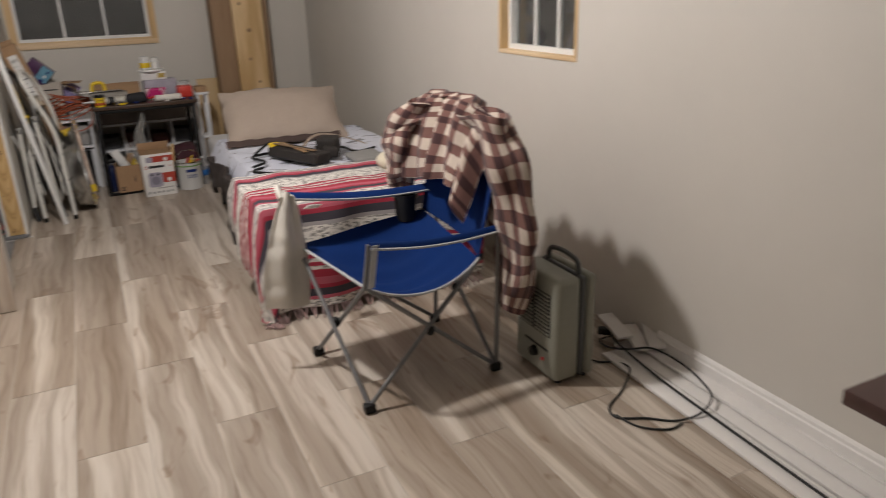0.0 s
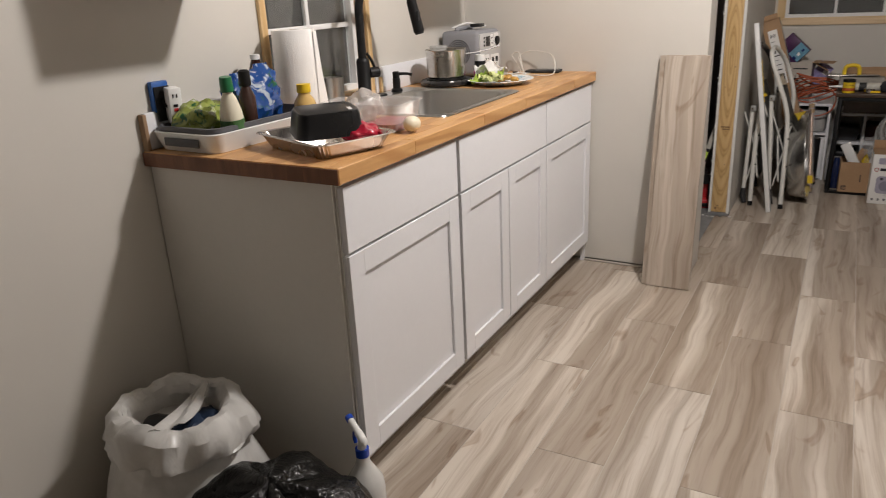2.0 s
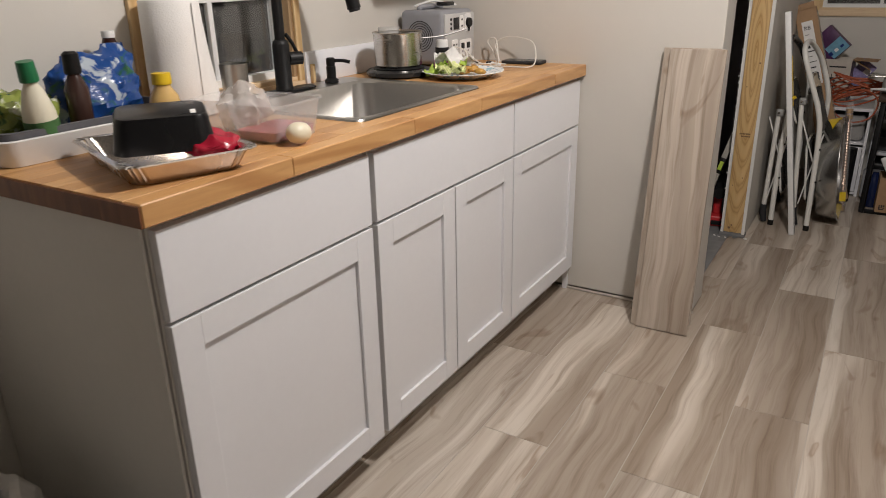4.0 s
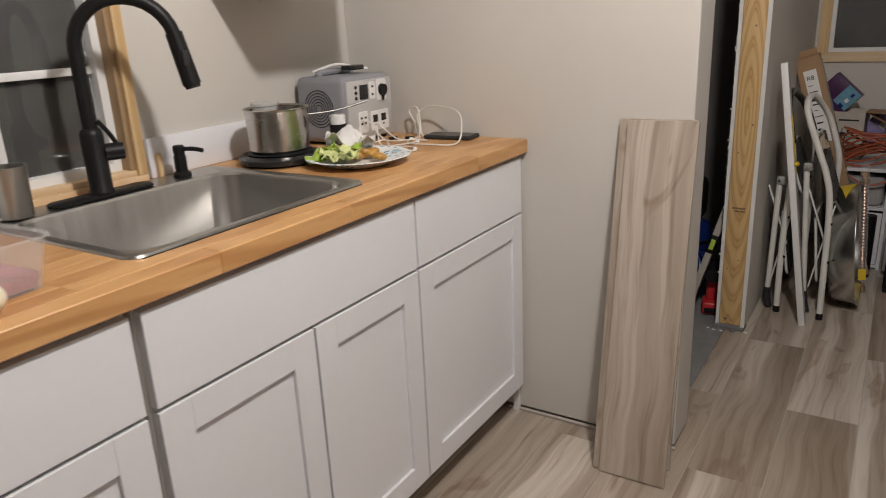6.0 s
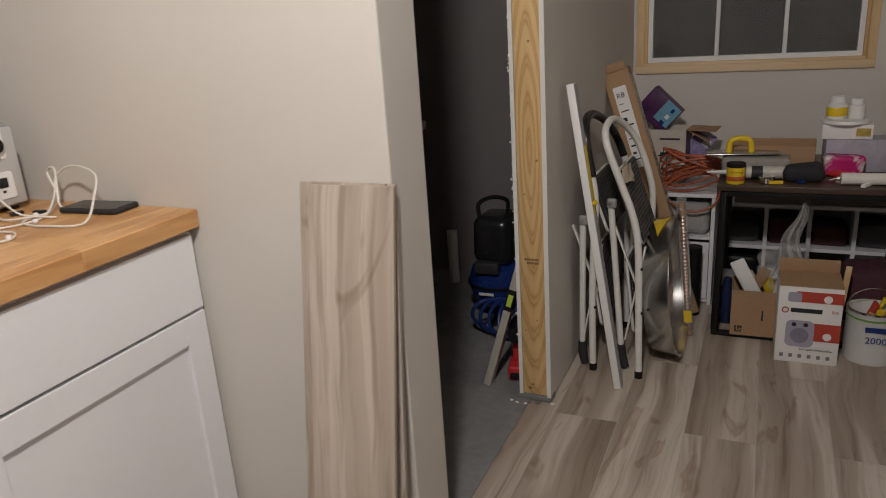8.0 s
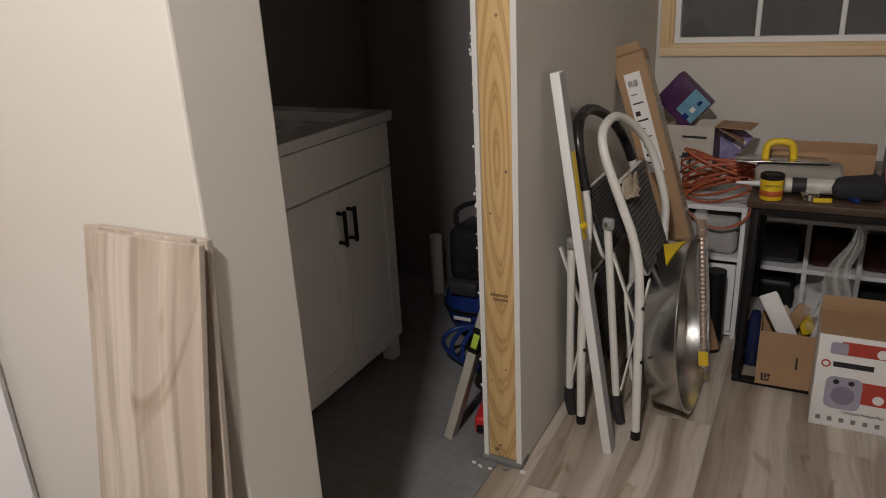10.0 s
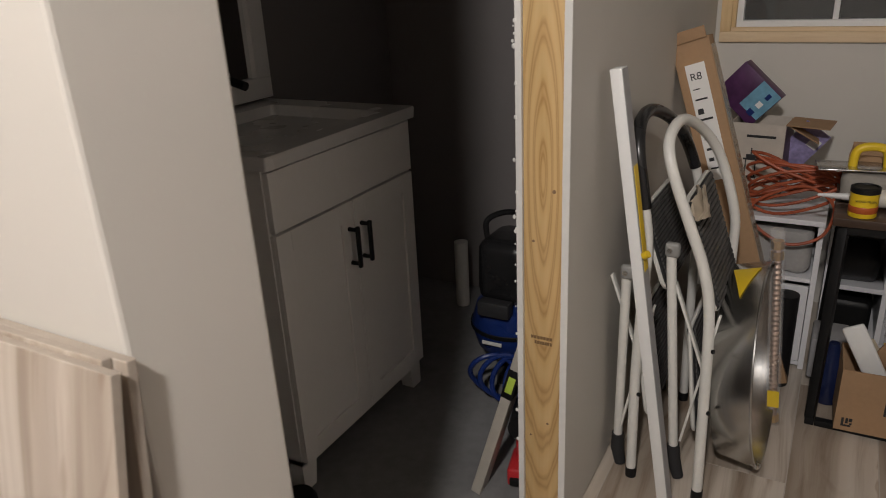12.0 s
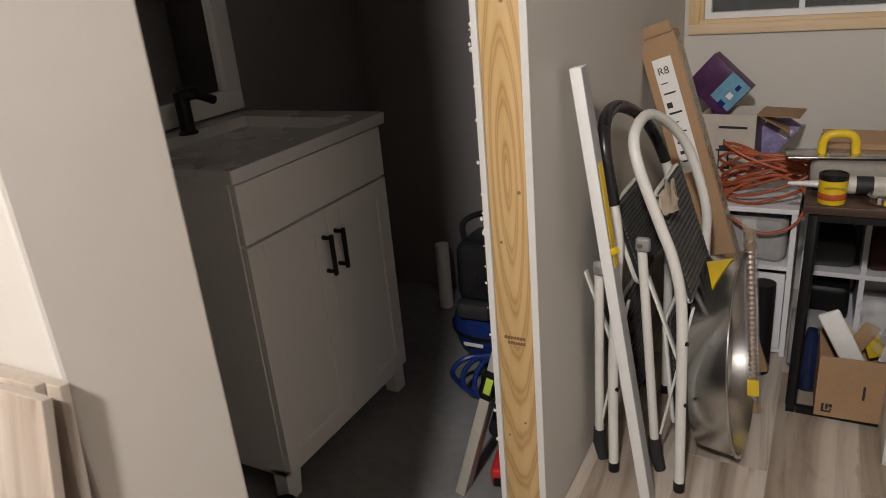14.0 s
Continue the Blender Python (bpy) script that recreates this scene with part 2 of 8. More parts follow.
def rod(bm, a, b, r1, r2=None, n=16, caps=True):
    a, b = Vector(a), Vector(b)
    d = b - a
    q = Vector((0, 0, 1)).rotation_difference(d.normalized()).to_matrix().to_4x4()
    return bmesh.ops.create_cone(bm, cap_ends=caps, segments=n, radius1=r1, radius2=r1 if r2 is None else r2, depth=d.length,
                                 matrix=Matrix.Translation((a + b) / 2) @ q)["verts"]


def rd(a, b, r1, r2=None, n=16):
    bm = bmesh.new()
    rod(bm, a, b, r1, r2, n)
    return bm


def smooth_path(pts, n=8, closed=False):
    """Catmull-Rom through the points."""
    P = [Vector(p) for p in pts]
    out, k = [], len(P)
    for i in range(k if closed else k - 1):
        a, b, c, d = (P[(i + j) % k] if closed else P[min(max(i + j, 0), k - 1)] for j in (-1, 0, 1, 2))
        for s in range(n):
            t = s / n
            out.append(0.5 * ((2 * b) + (c - a) * t + (2 * a - 5 * b + 4 * c - d) * t * t + (3 * b - a - 3 * c + d) * t ** 3))
    if not closed:
        out.append(P[-1])
    return out


def tube(bm, pts, r, n=10, closed=False, caps=True):
    P = [Vector(p) for p in pts]
    k = len(P)
    rings, up = [], Vector((0.013, 0.027, 1)).normalized()
    for i, p in enumerate(P):
        t = (P[(i + 1) % k] - P[i - 1]) if closed else (P[min(i + 1, k - 1)] - P[max(i - 1, 0)])
        t = t.normalized() if t.length > 1e-9 else Vector((0, 0, 1))
        u = up - t * up.dot(t)
        if u.length < 1e-3:
            u = t.orthogonal()
        u.normalize()
        up = u
        w = t.cross(u)
        rr = r[i] if isinstance(r, (list, tuple)) else r
        rings.append([bm.verts.new(p + (u * math.cos(2 * math.pi * j / n) + w * math.sin(2 * math.pi * j / n)) * rr) for j in range(n)])
    for i in range(k if closed else k - 1):
        a, b = rings[i], rings[(i + 1) % k]
        for j in range(n):
            bm.faces.new((a[j], a[(j + 1) % n], b[(j + 1) % n], b[j]))
    if caps and not closed:
        bm.faces.new(rings[0][::-1])
        bm.faces.new(rings[-1])
    return bm


def tb(pts, r, n=10, closed=False, smooth=0):
    return tube(bmesh.new(), smooth_path(pts, smooth, closed) if smooth else pts, r, n, closed)


def lathe(profile, n=28, at=(0, 0, 0)):
    """Turned body: profile rows (radius, height), bottom to top."""
    bm = bmesh.new()
    rings = []
    for r, z in profile:
        if r < 1e-5:
            rings.append([bm.verts.new((at[0], at[1], at[2] + z))])
        else:
            rings.append([bm.verts.new((at[0] + r * math.cos(2 * math.pi * j / n), at[1] + r * math.sin(2 * math.pi * j / n), at[2] + z)) for j in range(n)])
    for a, b in zip(rings, rings[1:]):
        for j in range(n):
            q = [a[j % len(a)], a[(j + 1) % len(a)], b[(j + 1) % len(b)], b[j % len(b)]]
            q = list(dict.fromkeys(q))
            if len(q) > 2:
                bm.faces.new(q)
    return bm


def sheet(fn, nu, nv, thick=0.0):
    """A cloth or bent sheet: fn(u, v) gives places, u and v from 0 to 1."""
    bm = bmesh.new()
    g = [[bm.verts.new(fn(i / nu, j / nv)) for j in range(nv + 1)] for i in range(nu + 1)]
    for i in range(nu):
        for j in range(nv):
            bm.faces.new((g[i][j], g[i + 1][j], g[i + 1][j + 1], g[i][j + 1]))
    if thick:
        bmesh.ops.recalc_face_normals(bm, faces=bm.faces)
        bmesh.ops.solidify(bm, geom=bm.faces[:], thickness=thick)
    return bm


def prism(pts, lo, hi, axis="z"):
    """An outline in two axes drawn out along the third."""
    bm = bmesh.new()
    put = {"z": lambda a, b, c: (a, b, c), "y": lambda a, b, c: (a, c, b), "x": lambda a, b, c: (c, a, b)}[axis]
    lowv = [bm.verts.new(put(a, b, lo)) for a, b in pts]
    topv = [bm.verts.new(put(a, b, hi)) for a, b in pts]
    k = len(pts)
    bm.faces.new(lowv[::-1])
    bm.faces.new(topv)
    for i in range(k):
        bm.faces.new((lowv[i], lowv[(i + 1) % k], topv[(i + 1) % k], topv[i]))
    return bm


def finish(bm, name, material, smooth=True):
    bmesh.ops.recalc_face_normals(bm, faces=bm.faces)
    me = bpy.data.meshes.new(name)
    bm.to_mesh(me)
    bm.free()
    for m in material if isinstance(material, (list, tuple)) else [material]:
        me.materials.append(m)
    if smooth:
        me.shade_smooth()
        me.set_sharp_from_angle(angle=radians(38))
    return me


BASE = {}


def thing(name, label, category, m=None, group="", kind=""):
    """The Empty at a thing's base. Its parts are given in its own axes."""
    ob = new(name)
    ob.empty_display_size = 0.05
    if m is not None:
        ob.matrix_world = m
    BASE[ob] = m if m is not None else Matrix.Identity(4)
    return tagged(ob, label, category, group, kind)


def part(name, bm, material, parent, label="", world=False, smooth=True):
    """One mesh under a thing or a part. world: the mesh is given in the room's axes."""
    root = BASE.get(parent, Matrix.Identity(4))
    if world:
        bm.transform(root.inverted())
    ob = new(name, finish(bm, name, material, smooth))
    ob.parent = parent
    BASE[ob] = root
    return tagged(ob, label)


def single(name, bm, material, label, category, group="", kind="", smooth=True):
    """A thing or a piece of the setting that is one mesh, in the room's axes."""
    return tagged(new(name, finish(bm, name, material, smooth)), label, category, group, kind)


def at(x, y, z=0.0, rz=0.0, rx=0.0, ry=0.0):
    return pose(x, y, z, rx, ry, rz)


def words(text, size, m, material, parent, name="lettering", label=""):
    """Raised lettering in the built-in font, facing +z of m."""
    cu = bpy.data.curves.new(name, "FONT")
    cu.body, cu.size, cu.extrude, cu.align_x, cu.align_y = text, size, 0.0004, "CENTER", "CENTER"
    tmp = new(name, cu)
    me = bpy.data.meshes.new_from_object(tmp.evaluated_get(bpy.context.evaluated_depsgraph_get()))
    bpy.data.objects.remove(tmp)
    bpy.data.curves.remove(cu)
    me.transform(m)
    me.materials.clear()
    me.materials.append(material)
    ob = new(name, me)
    ob.parent = parent
    BASE[ob] = BASE.get(parent, Matrix.Identity(4))
    return tagged(ob, label)


# ---- the room ----
XW, XE, YN, YS, ZC = -1.66, 1.70, 6.35, -3.20, 2.52
TH = 0.12
# kitchen window, east window, north window: opening in the wall
KW = (2.43, 2.995, 0.925, 1.95)
EW = (2.545, 3.145, 1.010, 1.85)
NW = (-0.455, 0.485, 0.985, 1.62)


def wall_x(x0, x1, y0, y1, hole=None, z1=ZC):
    if not hole:
        return boxes(((x0, y0, 0), (x1, y1, z1)))
    a, b, c, d = hole
    return boxes(((x0, y0, 0), (x1, a, z1)), ((x0, b, 0), (x1, y1, z1)), ((x0, a, 0), (x1, b, c)), ((x0, a, d), (x1, b, z1)))


def wall_y(y0, y1, x0, x1, hole=None, z1=ZC):
    if not hole:
        return boxes(((x0, y0, 0), (x1, y1, z1)))
    a, b, c, d = hole
    return boxes(((x0, y0, 0), (a, y1, z1)), ((b, y0, 0), (x1, y1, z1)), ((a, y0, 0), (b, y1, c)), ((a, y0, d), (b, y1, z1)))


single("wall_west", wall_x(XW - TH, XW, YS, YN, KW), M_WALL, "gray beige painted drywall behind the kitchen counter", "wall", kind="structure", smooth=False)
single("wall_east", wall_x(XE, XE + TH, YS, YN, EW), M_WALL, "gray beige painted drywall beside the bed", "wall", kind="structure", smooth=False)
single("wall_north", wall_y(YN, YN + TH, XW - TH, XE + TH, NW), M_WALL, "gray beige painted drywall with a wide low window", "wall", kind="structure", smooth=False)
# out of view; set far back so that less light bounces off it
single("unseen_south_wall", wall_y(YS - TH, YS, XW - TH, XE + TH), M_WALL, "gray beige painted drywall", "wall", kind="structure", smooth=False)
single("ceiling", boxes(((XW - TH, YS - TH, ZC), (XE + TH, YN + TH, ZC + 0.1))), M_CEIL, "unseen ceiling, colored dark to cut bounced light", "ceiling", kind="structure", smooth=False)

# partition between kitchen and bathroom, and the unfinished wall end beyond the doorway
PX, PY0, PY1 = -0.528, 3.846, 3.998
single("wall_partition", bx((XW, PY0, 0.012), (PX, PY1, ZC), 0.004), M_WALL, "painted drywall partition ending at the open doorway", "wall", kind="structure", smooth=False)
SX0, SX1, SY = -0.613, -0.503, 4.800
inner = boxes(((SX0 + 0.013, SY + 0.045, 0.01), (SX1 - 0.013, YN, ZC)))
single("wall_bath", inner, M_GYPSUM, "wall core between the bathroom and the room", "wall", kind="structure", smooth=False)
single("wall_bath_face", bx((SX1 - 0.0125, SY - 0.002, 0.010), (SX1, YN, ZC)), M_WALL, "gray beige drywall sheet with a raw cut edge", "wall", kind="structure", smooth=False)


def torn_edge():
    bm = bx((SX0, SY - 0.004, 0.014), (SX0 + 0.0125, YN, ZC))
    rnd = random.Random(4)
    for i in range(95):
        z = rnd.uniform(0.15, 2.2)
        if z > 0.75 or rnd.random() < 0.3:
            s = rnd.uniform(0.0015, 0.0046)
            bmesh.ops.create_icosphere(bm, subdivisions=1, radius=s, matrix=Matrix.Translation((SX0 - 0.001 + rnd.uniform(-0.004, 0.004), SY - 0.003, z)) @ Matrix.Diagonal((1, 0.7, 1.3, 1)))
    return bm


single("wall_bath_back", torn_edge(), M_GYPSUM, "drywall sheet with a crumbling white cut edge", "wall", kind="structure", smooth=False)
stud = single("stud", bx((SX0 + 0.0135, SY, 0.022), (SX1 - 0.0140, SY + 0.044, ZC), 0.003), M_STUD, "bare pine stud with knots at the open wall end", "stud", kind="structure")
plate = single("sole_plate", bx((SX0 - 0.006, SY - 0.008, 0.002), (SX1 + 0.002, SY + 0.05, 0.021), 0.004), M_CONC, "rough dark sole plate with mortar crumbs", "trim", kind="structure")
# paper-white cut edge on the room side
single("trim_edge", bx((SX1 - 0.0135, SY - 0.0065, 0.012), (SX1 + 0.001, SY - 0.0025, ZC)), M_GYPSUM, "white cut edge of drywall beside the stud", "trim", kind="structure", smooth=False)


# ---- windows ----
def window_unit(name, face, hole, axis, sign, cols, rows, label, recess, trim, lining=None):
    """face: the wall's room face; sign: +1 where the room lies on the higher side. One vinyl frame, muntins, panes, timber lining."""
    a, b, c, d = hole
    w = thing(name, label, "window", kind="structure")
    put = (lambda u0, u1, p0, p1, z0, z1: ((p0, u0, z0), (p1, u1, z1))) if axis == "x" else (lambda u0, u1, p0, p1, z0, z1: ((u0, p0, z0), (u1, p1, z1)))
    dep = lambda k: face - sign * k
    lo = lambda k0, k1: sorted((dep(k0), dep(k1)))
    wood_h = M_PINE_Y if axis == "x" else M_PINE_X
    lt = 0.018
    # lining of the opening and face trim
    p0, p1 = lo(-0.004, recess)
    part("window_sill", bx(*put(a, b, p0, p1, c, c + lt), 0.002), wood_h, w, "raw pine sill board")
    part("window_jamb", bx(*put(a, a + lt, p0, p1, c + lt, d), 0.002), M_PINE, w, "raw pine jamb board")
    part("window_jamb", bx(*put(b - lt, b, p0, p1, c + lt, d), 0.002), lining or M_PINE, w, "raw pine jamb board")
    if trim:
        q0, q1 = lo(-0.014, -0.0002)
        part("casing", bx(*put(a - trim, b + trim, q0, q1, c - trim, c + 0.004), 0.002), wood_h, w, "raw pine casing")
        part("casing", bx(*put(a - trim, a + 0.004, q0, q1, c + 0.004, d), 0.002), M_PINE, w, "raw pine casing")
        part("casing", bx(*put(b - 0.004, b + trim, q0, q1, c + 0.004, d), 0.002), M_PINE, w, "raw pine casing")
    # vinyl frame
    f = 0.021
    a2, b2, c2 = a + lt, b - lt, c + lt
    r0, r1 = lo(recess - 0.045, recess)
    part("window_frame", boxes(put(a2, b2, r0, r1, c2, c2 + f), put(a2, a2 + f, r0, r1, c2 + f, d), put(b2 - f, b2, r0, r1, c2 + f, d), put(a2 + f, b2 - f, r0, r1, d - f, d)), M_VINYL, w, "white vinyl frame", smooth=False)
    m0, m1 = lo(recess - 0.030, recess - 0.012)
    for i in range(1, cols):
        u = a2 + f + (b2 - a2 - 2 * f) * i / cols
        part("muntin", bx(*put(u - 0.009, u + 0.009, m0, m1, c2 + f, d - f), 0.002), M_VINYL, w, "white glazing bar")
    for z in rows:
        part("muntin", bx(*put(a2 + f, b2 - f, m0 + 0.001, m1 - 0.001, z - 0.009, z + 0.009), 0.002), M_VINYL, w, "white glazing bar")
    g0, g1 = lo(recess - 0.022, recess - 0.018)
    pane = part("pane", bx(*put(a2 + f, b2 - f, g0, g1, c2 + f, d - f)), M_NIGHT, w, "dark night-time glass", smooth=False)
    pane.visible_shadow = False
    # opaque sheet added behind the glass to lift black panes to gray
    k0, k1 = lo(recess - 0.010, recess - 0.008)
    part("pane_backing", bx(*put(a2 + f, b2 - f, k0, k1, c2 + f, d - f)), M_SASH, w, "opaque sheet added behind the glass for a gray tone", smooth=False)
    return w


# thin boards on the west and south sides carry the painted bathroom shade
single("wall_bath_west", boxes(((XW, PY1 + 0.012, 0.004), (XW + 0.010, 5.968, ZC))), M_BATH, "added thin board behind the vanity, shade painted in its gray", "wall", kind="structure", smooth=False)
single("wall_bath_south", boxes(((XW + 0.012, PY1 + 0.0005, 0.004), (PX - 0.06, PY1 + 0.010, ZC))), M_BATH, "added thin board on the partition's bathroom side, shade painted in its gray", "wall", kind="structure", smooth=False)
single("wall_bath_north", boxes(((XW, 5.97, 0.004), (SX0, 6.07, ZC))), M_BATH, "back wall of the bathroom, shade painted in its gray", "wall", kind="structure", smooth=False)
# kitchen window's north jamb: darker pine copy with the shade in its color
window_unit("window_1", XW, KW, "x", 1, 2, (1.185, 1.43, 1.68), "white gridded kitchen window dark with night, raw pine trim", 0.075, 0.022, wood("shaded_pine", (0.22, 0.13, 0.06), (0.34, 0.22, 0.115), (0.42, 0.29, 0.16), "Z", 0.8, 0.65))
window_unit("window_2", XE, EW, "x", -1, 3, (1.45,), "small white window set in a raw pine box", 0.085, 0.0)
window_unit("window_3", YN, NW, "y", -1, 3, (1.335,), "wide white window with three panes and pine casing", 0.06, 0.032)
single("backdrop", boxes(((XW - 3.0, YS - 3, -0.6), (XW - 2.95, YN + 3, 3.5)), ((XE + 2.95, YS - 3, -0.6), (XE + 3.0, YN + 3, 3.5)), ((XW - 2.9, YN + 2.9, -0.6), (XE + 2.9, YN + 2.95, 3.5))),
       mat("night_hedge", (0.05, 0.05, 0.04), 0.9, var=0.5, coarse=3), "dark yard outside the windows at night", "backdrop", kind="structure", smooth=False)
single("ground", boxes(((-60, -60, -0.7), (60, 60, -0.62))), mat("yard_soil", (0.05, 0.045, 0.035), 0.95, var=0.3), "dark bare ground outside", "ground", kind="structure", smooth=False)

# ---- floor ----
floor = single("floor", boxes(((XW - TH, YS - TH, -0.08), (XE + TH, YN + TH, -0.0012))), M_GROUT, "wood-look porcelain plank floor with thin pale joints", "floor", kind="structure", smooth=False)
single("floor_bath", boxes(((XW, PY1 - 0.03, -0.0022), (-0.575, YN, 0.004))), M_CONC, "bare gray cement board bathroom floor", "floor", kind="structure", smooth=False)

# unseen fixture added around the lamp, its form invented
pl0 = thing("added_bulb", "unseen bulb fixture added around the room's lamp", "lamp", at(LAMP[0], LAMP[1], ZC))
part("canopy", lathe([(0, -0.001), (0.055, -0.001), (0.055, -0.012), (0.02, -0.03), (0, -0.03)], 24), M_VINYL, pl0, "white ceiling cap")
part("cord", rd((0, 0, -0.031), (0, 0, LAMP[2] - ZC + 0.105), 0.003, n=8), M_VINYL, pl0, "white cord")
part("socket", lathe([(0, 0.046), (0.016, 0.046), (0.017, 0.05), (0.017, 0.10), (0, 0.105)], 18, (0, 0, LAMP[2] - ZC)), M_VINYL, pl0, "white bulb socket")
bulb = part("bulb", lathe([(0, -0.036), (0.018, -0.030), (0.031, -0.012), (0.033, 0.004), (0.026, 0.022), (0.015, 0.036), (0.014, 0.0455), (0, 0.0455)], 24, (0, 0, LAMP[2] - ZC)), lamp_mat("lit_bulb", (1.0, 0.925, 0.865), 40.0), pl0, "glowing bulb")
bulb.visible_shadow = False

# ---- kitchen cabinets ----
CF = -1.018          # face of doors
CB = CF - 0.020      # face of the boxes
Y0, Y1, Y2, Y3 = 1.920, 2.505, 3.262, 3.832
Z0, Z1 = 0.100, 0.872


def shaker(parent, y0, y1, z0, z1, name="door", x=CF, rail=0.062):
    """A flat-panel door in a raised frame: stiles, rails and a recessed panel."""
    t = 0.019
    d = part(name, bx((x - t, y0, z0), (x - 0.009, y1, z1)), M_WHITE, parent, "white shaker door", world=True, smooth=False)
    for lo, hi, n in (((x - 0.009, y0, z0), (x, y0 + rail, z1), "stile"), ((x - 0.009, y1 - rail, z0), (x, y1, z1), "stile"),
                      ((x - 0.009, y0 + rail, z1 - rail), (x, y1 - rail, z1), "rail"), ((x - 0.009, y0 + rail, z0), (x, y1 - rail, z0 + rail), "rail")):
        part(n, bx(lo, hi, 0.0012), M_WHITE, d, world=True, smooth=False)
    return d


def base_cabinet(y0, y1, doors, label, drawer=True, full=False):
    c = thing("base_cabinet", label, "cabinet", at(CB - 0.3, (y0 + y1) / 2), group="kitchen base cabinets")
    xb, t = XW + 0.006, 0.016
    part("body", boxes(((xb, y0, Z0), (CB, y0 + t, Z1)), ((xb, y1 - t, Z0), (CB, y1, Z1)), ((xb, y0 + t, Z0), (CB, y1 - t, Z0 + t)), ((xb, y0 + t, Z0 + t), (xb + t, y1 - t, Z1)), ((CB - t, y0 + t, Z0 + t), (CB, y1 - t, Z1))), M_CABSIDE, c, "painted plywood carcass", world=True, smooth=False)
    part("toe_kick", boxes(((XW + 0.006, y0 + 0.002, 0.001), (CB - 0.065, y1 - 0.002, Z0 - 0.001))), M_CABSIDE, c, world=True, smooth=False)
    g = 0.004
    zs = 0.690
    part("drawer_front", bx((CF - 0.019, y0 + g, zs + g), (CF, y1 - g, Z1 - 0.012), 0.0015), M_WHITE, c, "flat white drawer front", world=True, smooth=False)
    n = len(doors) - 1
    for i in range(n):
        shaker(c, doors[i] + g, doors[i + 1] - g * (0.6 if i < n - 1 else 1), Z0 + 0.006, zs - g)
    return c


base_cabinet(Y0, Y1, [Y0, Y1], "white shaker base cabinet with one drawer and door")
base_cabinet(Y1 + 0.012, Y2, [Y1 + 0.012, (Y1 + Y2) / 2 + 0.004, Y2], "white shaker sink cabinet with two doors")
base_cabinet(Y2, Y3, [Y2, Y3], "white shaker base cabinet beside the partition wall")
single("filler_strip", bx((CB - 0.02, Y3 + 0.0005, 0.0), (CB, PY0 - 0.001, Z1)), M_WHITE, "narrow white filler strip between cabinet and wall", "trim", kind="structure", smooth=False)
# skin panel on the open side of the run
single("end_panel", bx((XW + 0.004, Y0 - 0.0085, 0.0), (CB - 0.004, Y0 - 0.0025, Z1 - 0.002)), M_CABSIDE, "plain gray-white end panel of the cabinet run", "panel", smooth=False)

# ---- worktop with the sink cut-out: staves of butcher block ----
SKX0, SKX1, SKY0, SKY1 = -1.625, -1.095, 2.572, 3.190
TZ0, TZ1 = 0.874, 0.914
YT0, YT1 = 1.896, PY0 - 0.002
XT0, XT1 = XW + 0.003, -1.004
ct = thing("worktop", "oiled butcher block worktop with a sink cut out", "worktop", at(-1.33, 2.87, TZ0))
hx0, hx1, hy0, hy1 = SKX0 + 0.02, SKX1 - 0.02, SKY0 + 0.02, SKY1 - 0.02
rnd = random.Random(11)
staves = 15
for i in range(staves):
    x0 = XT0 + (XT1 - XT0) * i / staves
    x1 = XT0 + (XT1 - XT0) * (i + 1) / staves
    y, cuts = YT0, []
    y += rnd.uniform(0.15, 0.5)
    while y < YT1 - 0.12:
        cuts.append(y)
        y += rnd.uniform(0.28, 0.62)
    ends = [YT0, *cuts, YT1]
    for a, b in zip(ends, ends[1:]):
        spans = [(a, b)]
        if x1 > hx0 and x0 < hx1:
            spans = [(s, e) for s, e in ((a, min(b, hy0)), (max(a, hy1), b)) if e - s > 0.004]
        for s, e in spans:
            part("stave", bx((x0, s, TZ0), (x1, e, TZ1), 0.0006 if i < staves - 1 else 0.0022, seg=1), M_BUTCHER, ct, world=True, smooth=False)
# dark end grain band on the open end
part("end_band", bx((XT0, YT0 - 0.0025, TZ0 + 0.0005), (XT1 - 0.002, YT0 - 0.0004, TZ1 - 0.0025)), M_ENDGRAIN, ct, "dark red-brown end grain", world=True, smooth=False)
for i in range(13):
    x = XT0 + (XT1 - XT0) * (i + 0.5) / 13
    w = (XT1 - XT0) / 13 - 0.0004
    part("end_stave", bx((x - w / 2, YT0 - 0.0042, TZ0 + 0.001), (x + w / 2, YT0 - 0.002, TZ1 - 0.003)), M_ENDGRAIN, ct, world=True, smooth=False)
single("backsplash", bx((XW + 0.001, YT0 + 0.016, TZ1 + 0.0005), (XW + 0.014, KW[0] - 0.03, TZ1 + 0.10), 0.002), M_WHITE, "low white backsplash strip on the worktop", "trim", kind="structure")
single("backsplash_corner", bx((XW + 0.001, KW[1] + 0.03, TZ1 + 0.0005), (XW + 0.014, PY0 - 0.003, TZ1 + 0.10), 0.002), M_WHITE, "low white backsplash strip near the corner", "trim", kind="structure")
single("wood_offcut", bx((XW + 0.001, YT0 + 0.003, TZ1 + 0.0005), (XW + 0.022, YT0 + 0.015, TZ1 + 0.098), 0.002), M_BROWNWOOD, "thin brown wooden strip standing at the wall", "offcut")


single("wood_stub", bx((XW + 0.016, KW[1] + 0.044, TZ1 + 0.0005), (XW + 0.030, KW[1] + 0.056, TZ1 + 0.062), 0.003), M_PINE, "short pale wood offcut standing by the window", "offcut")

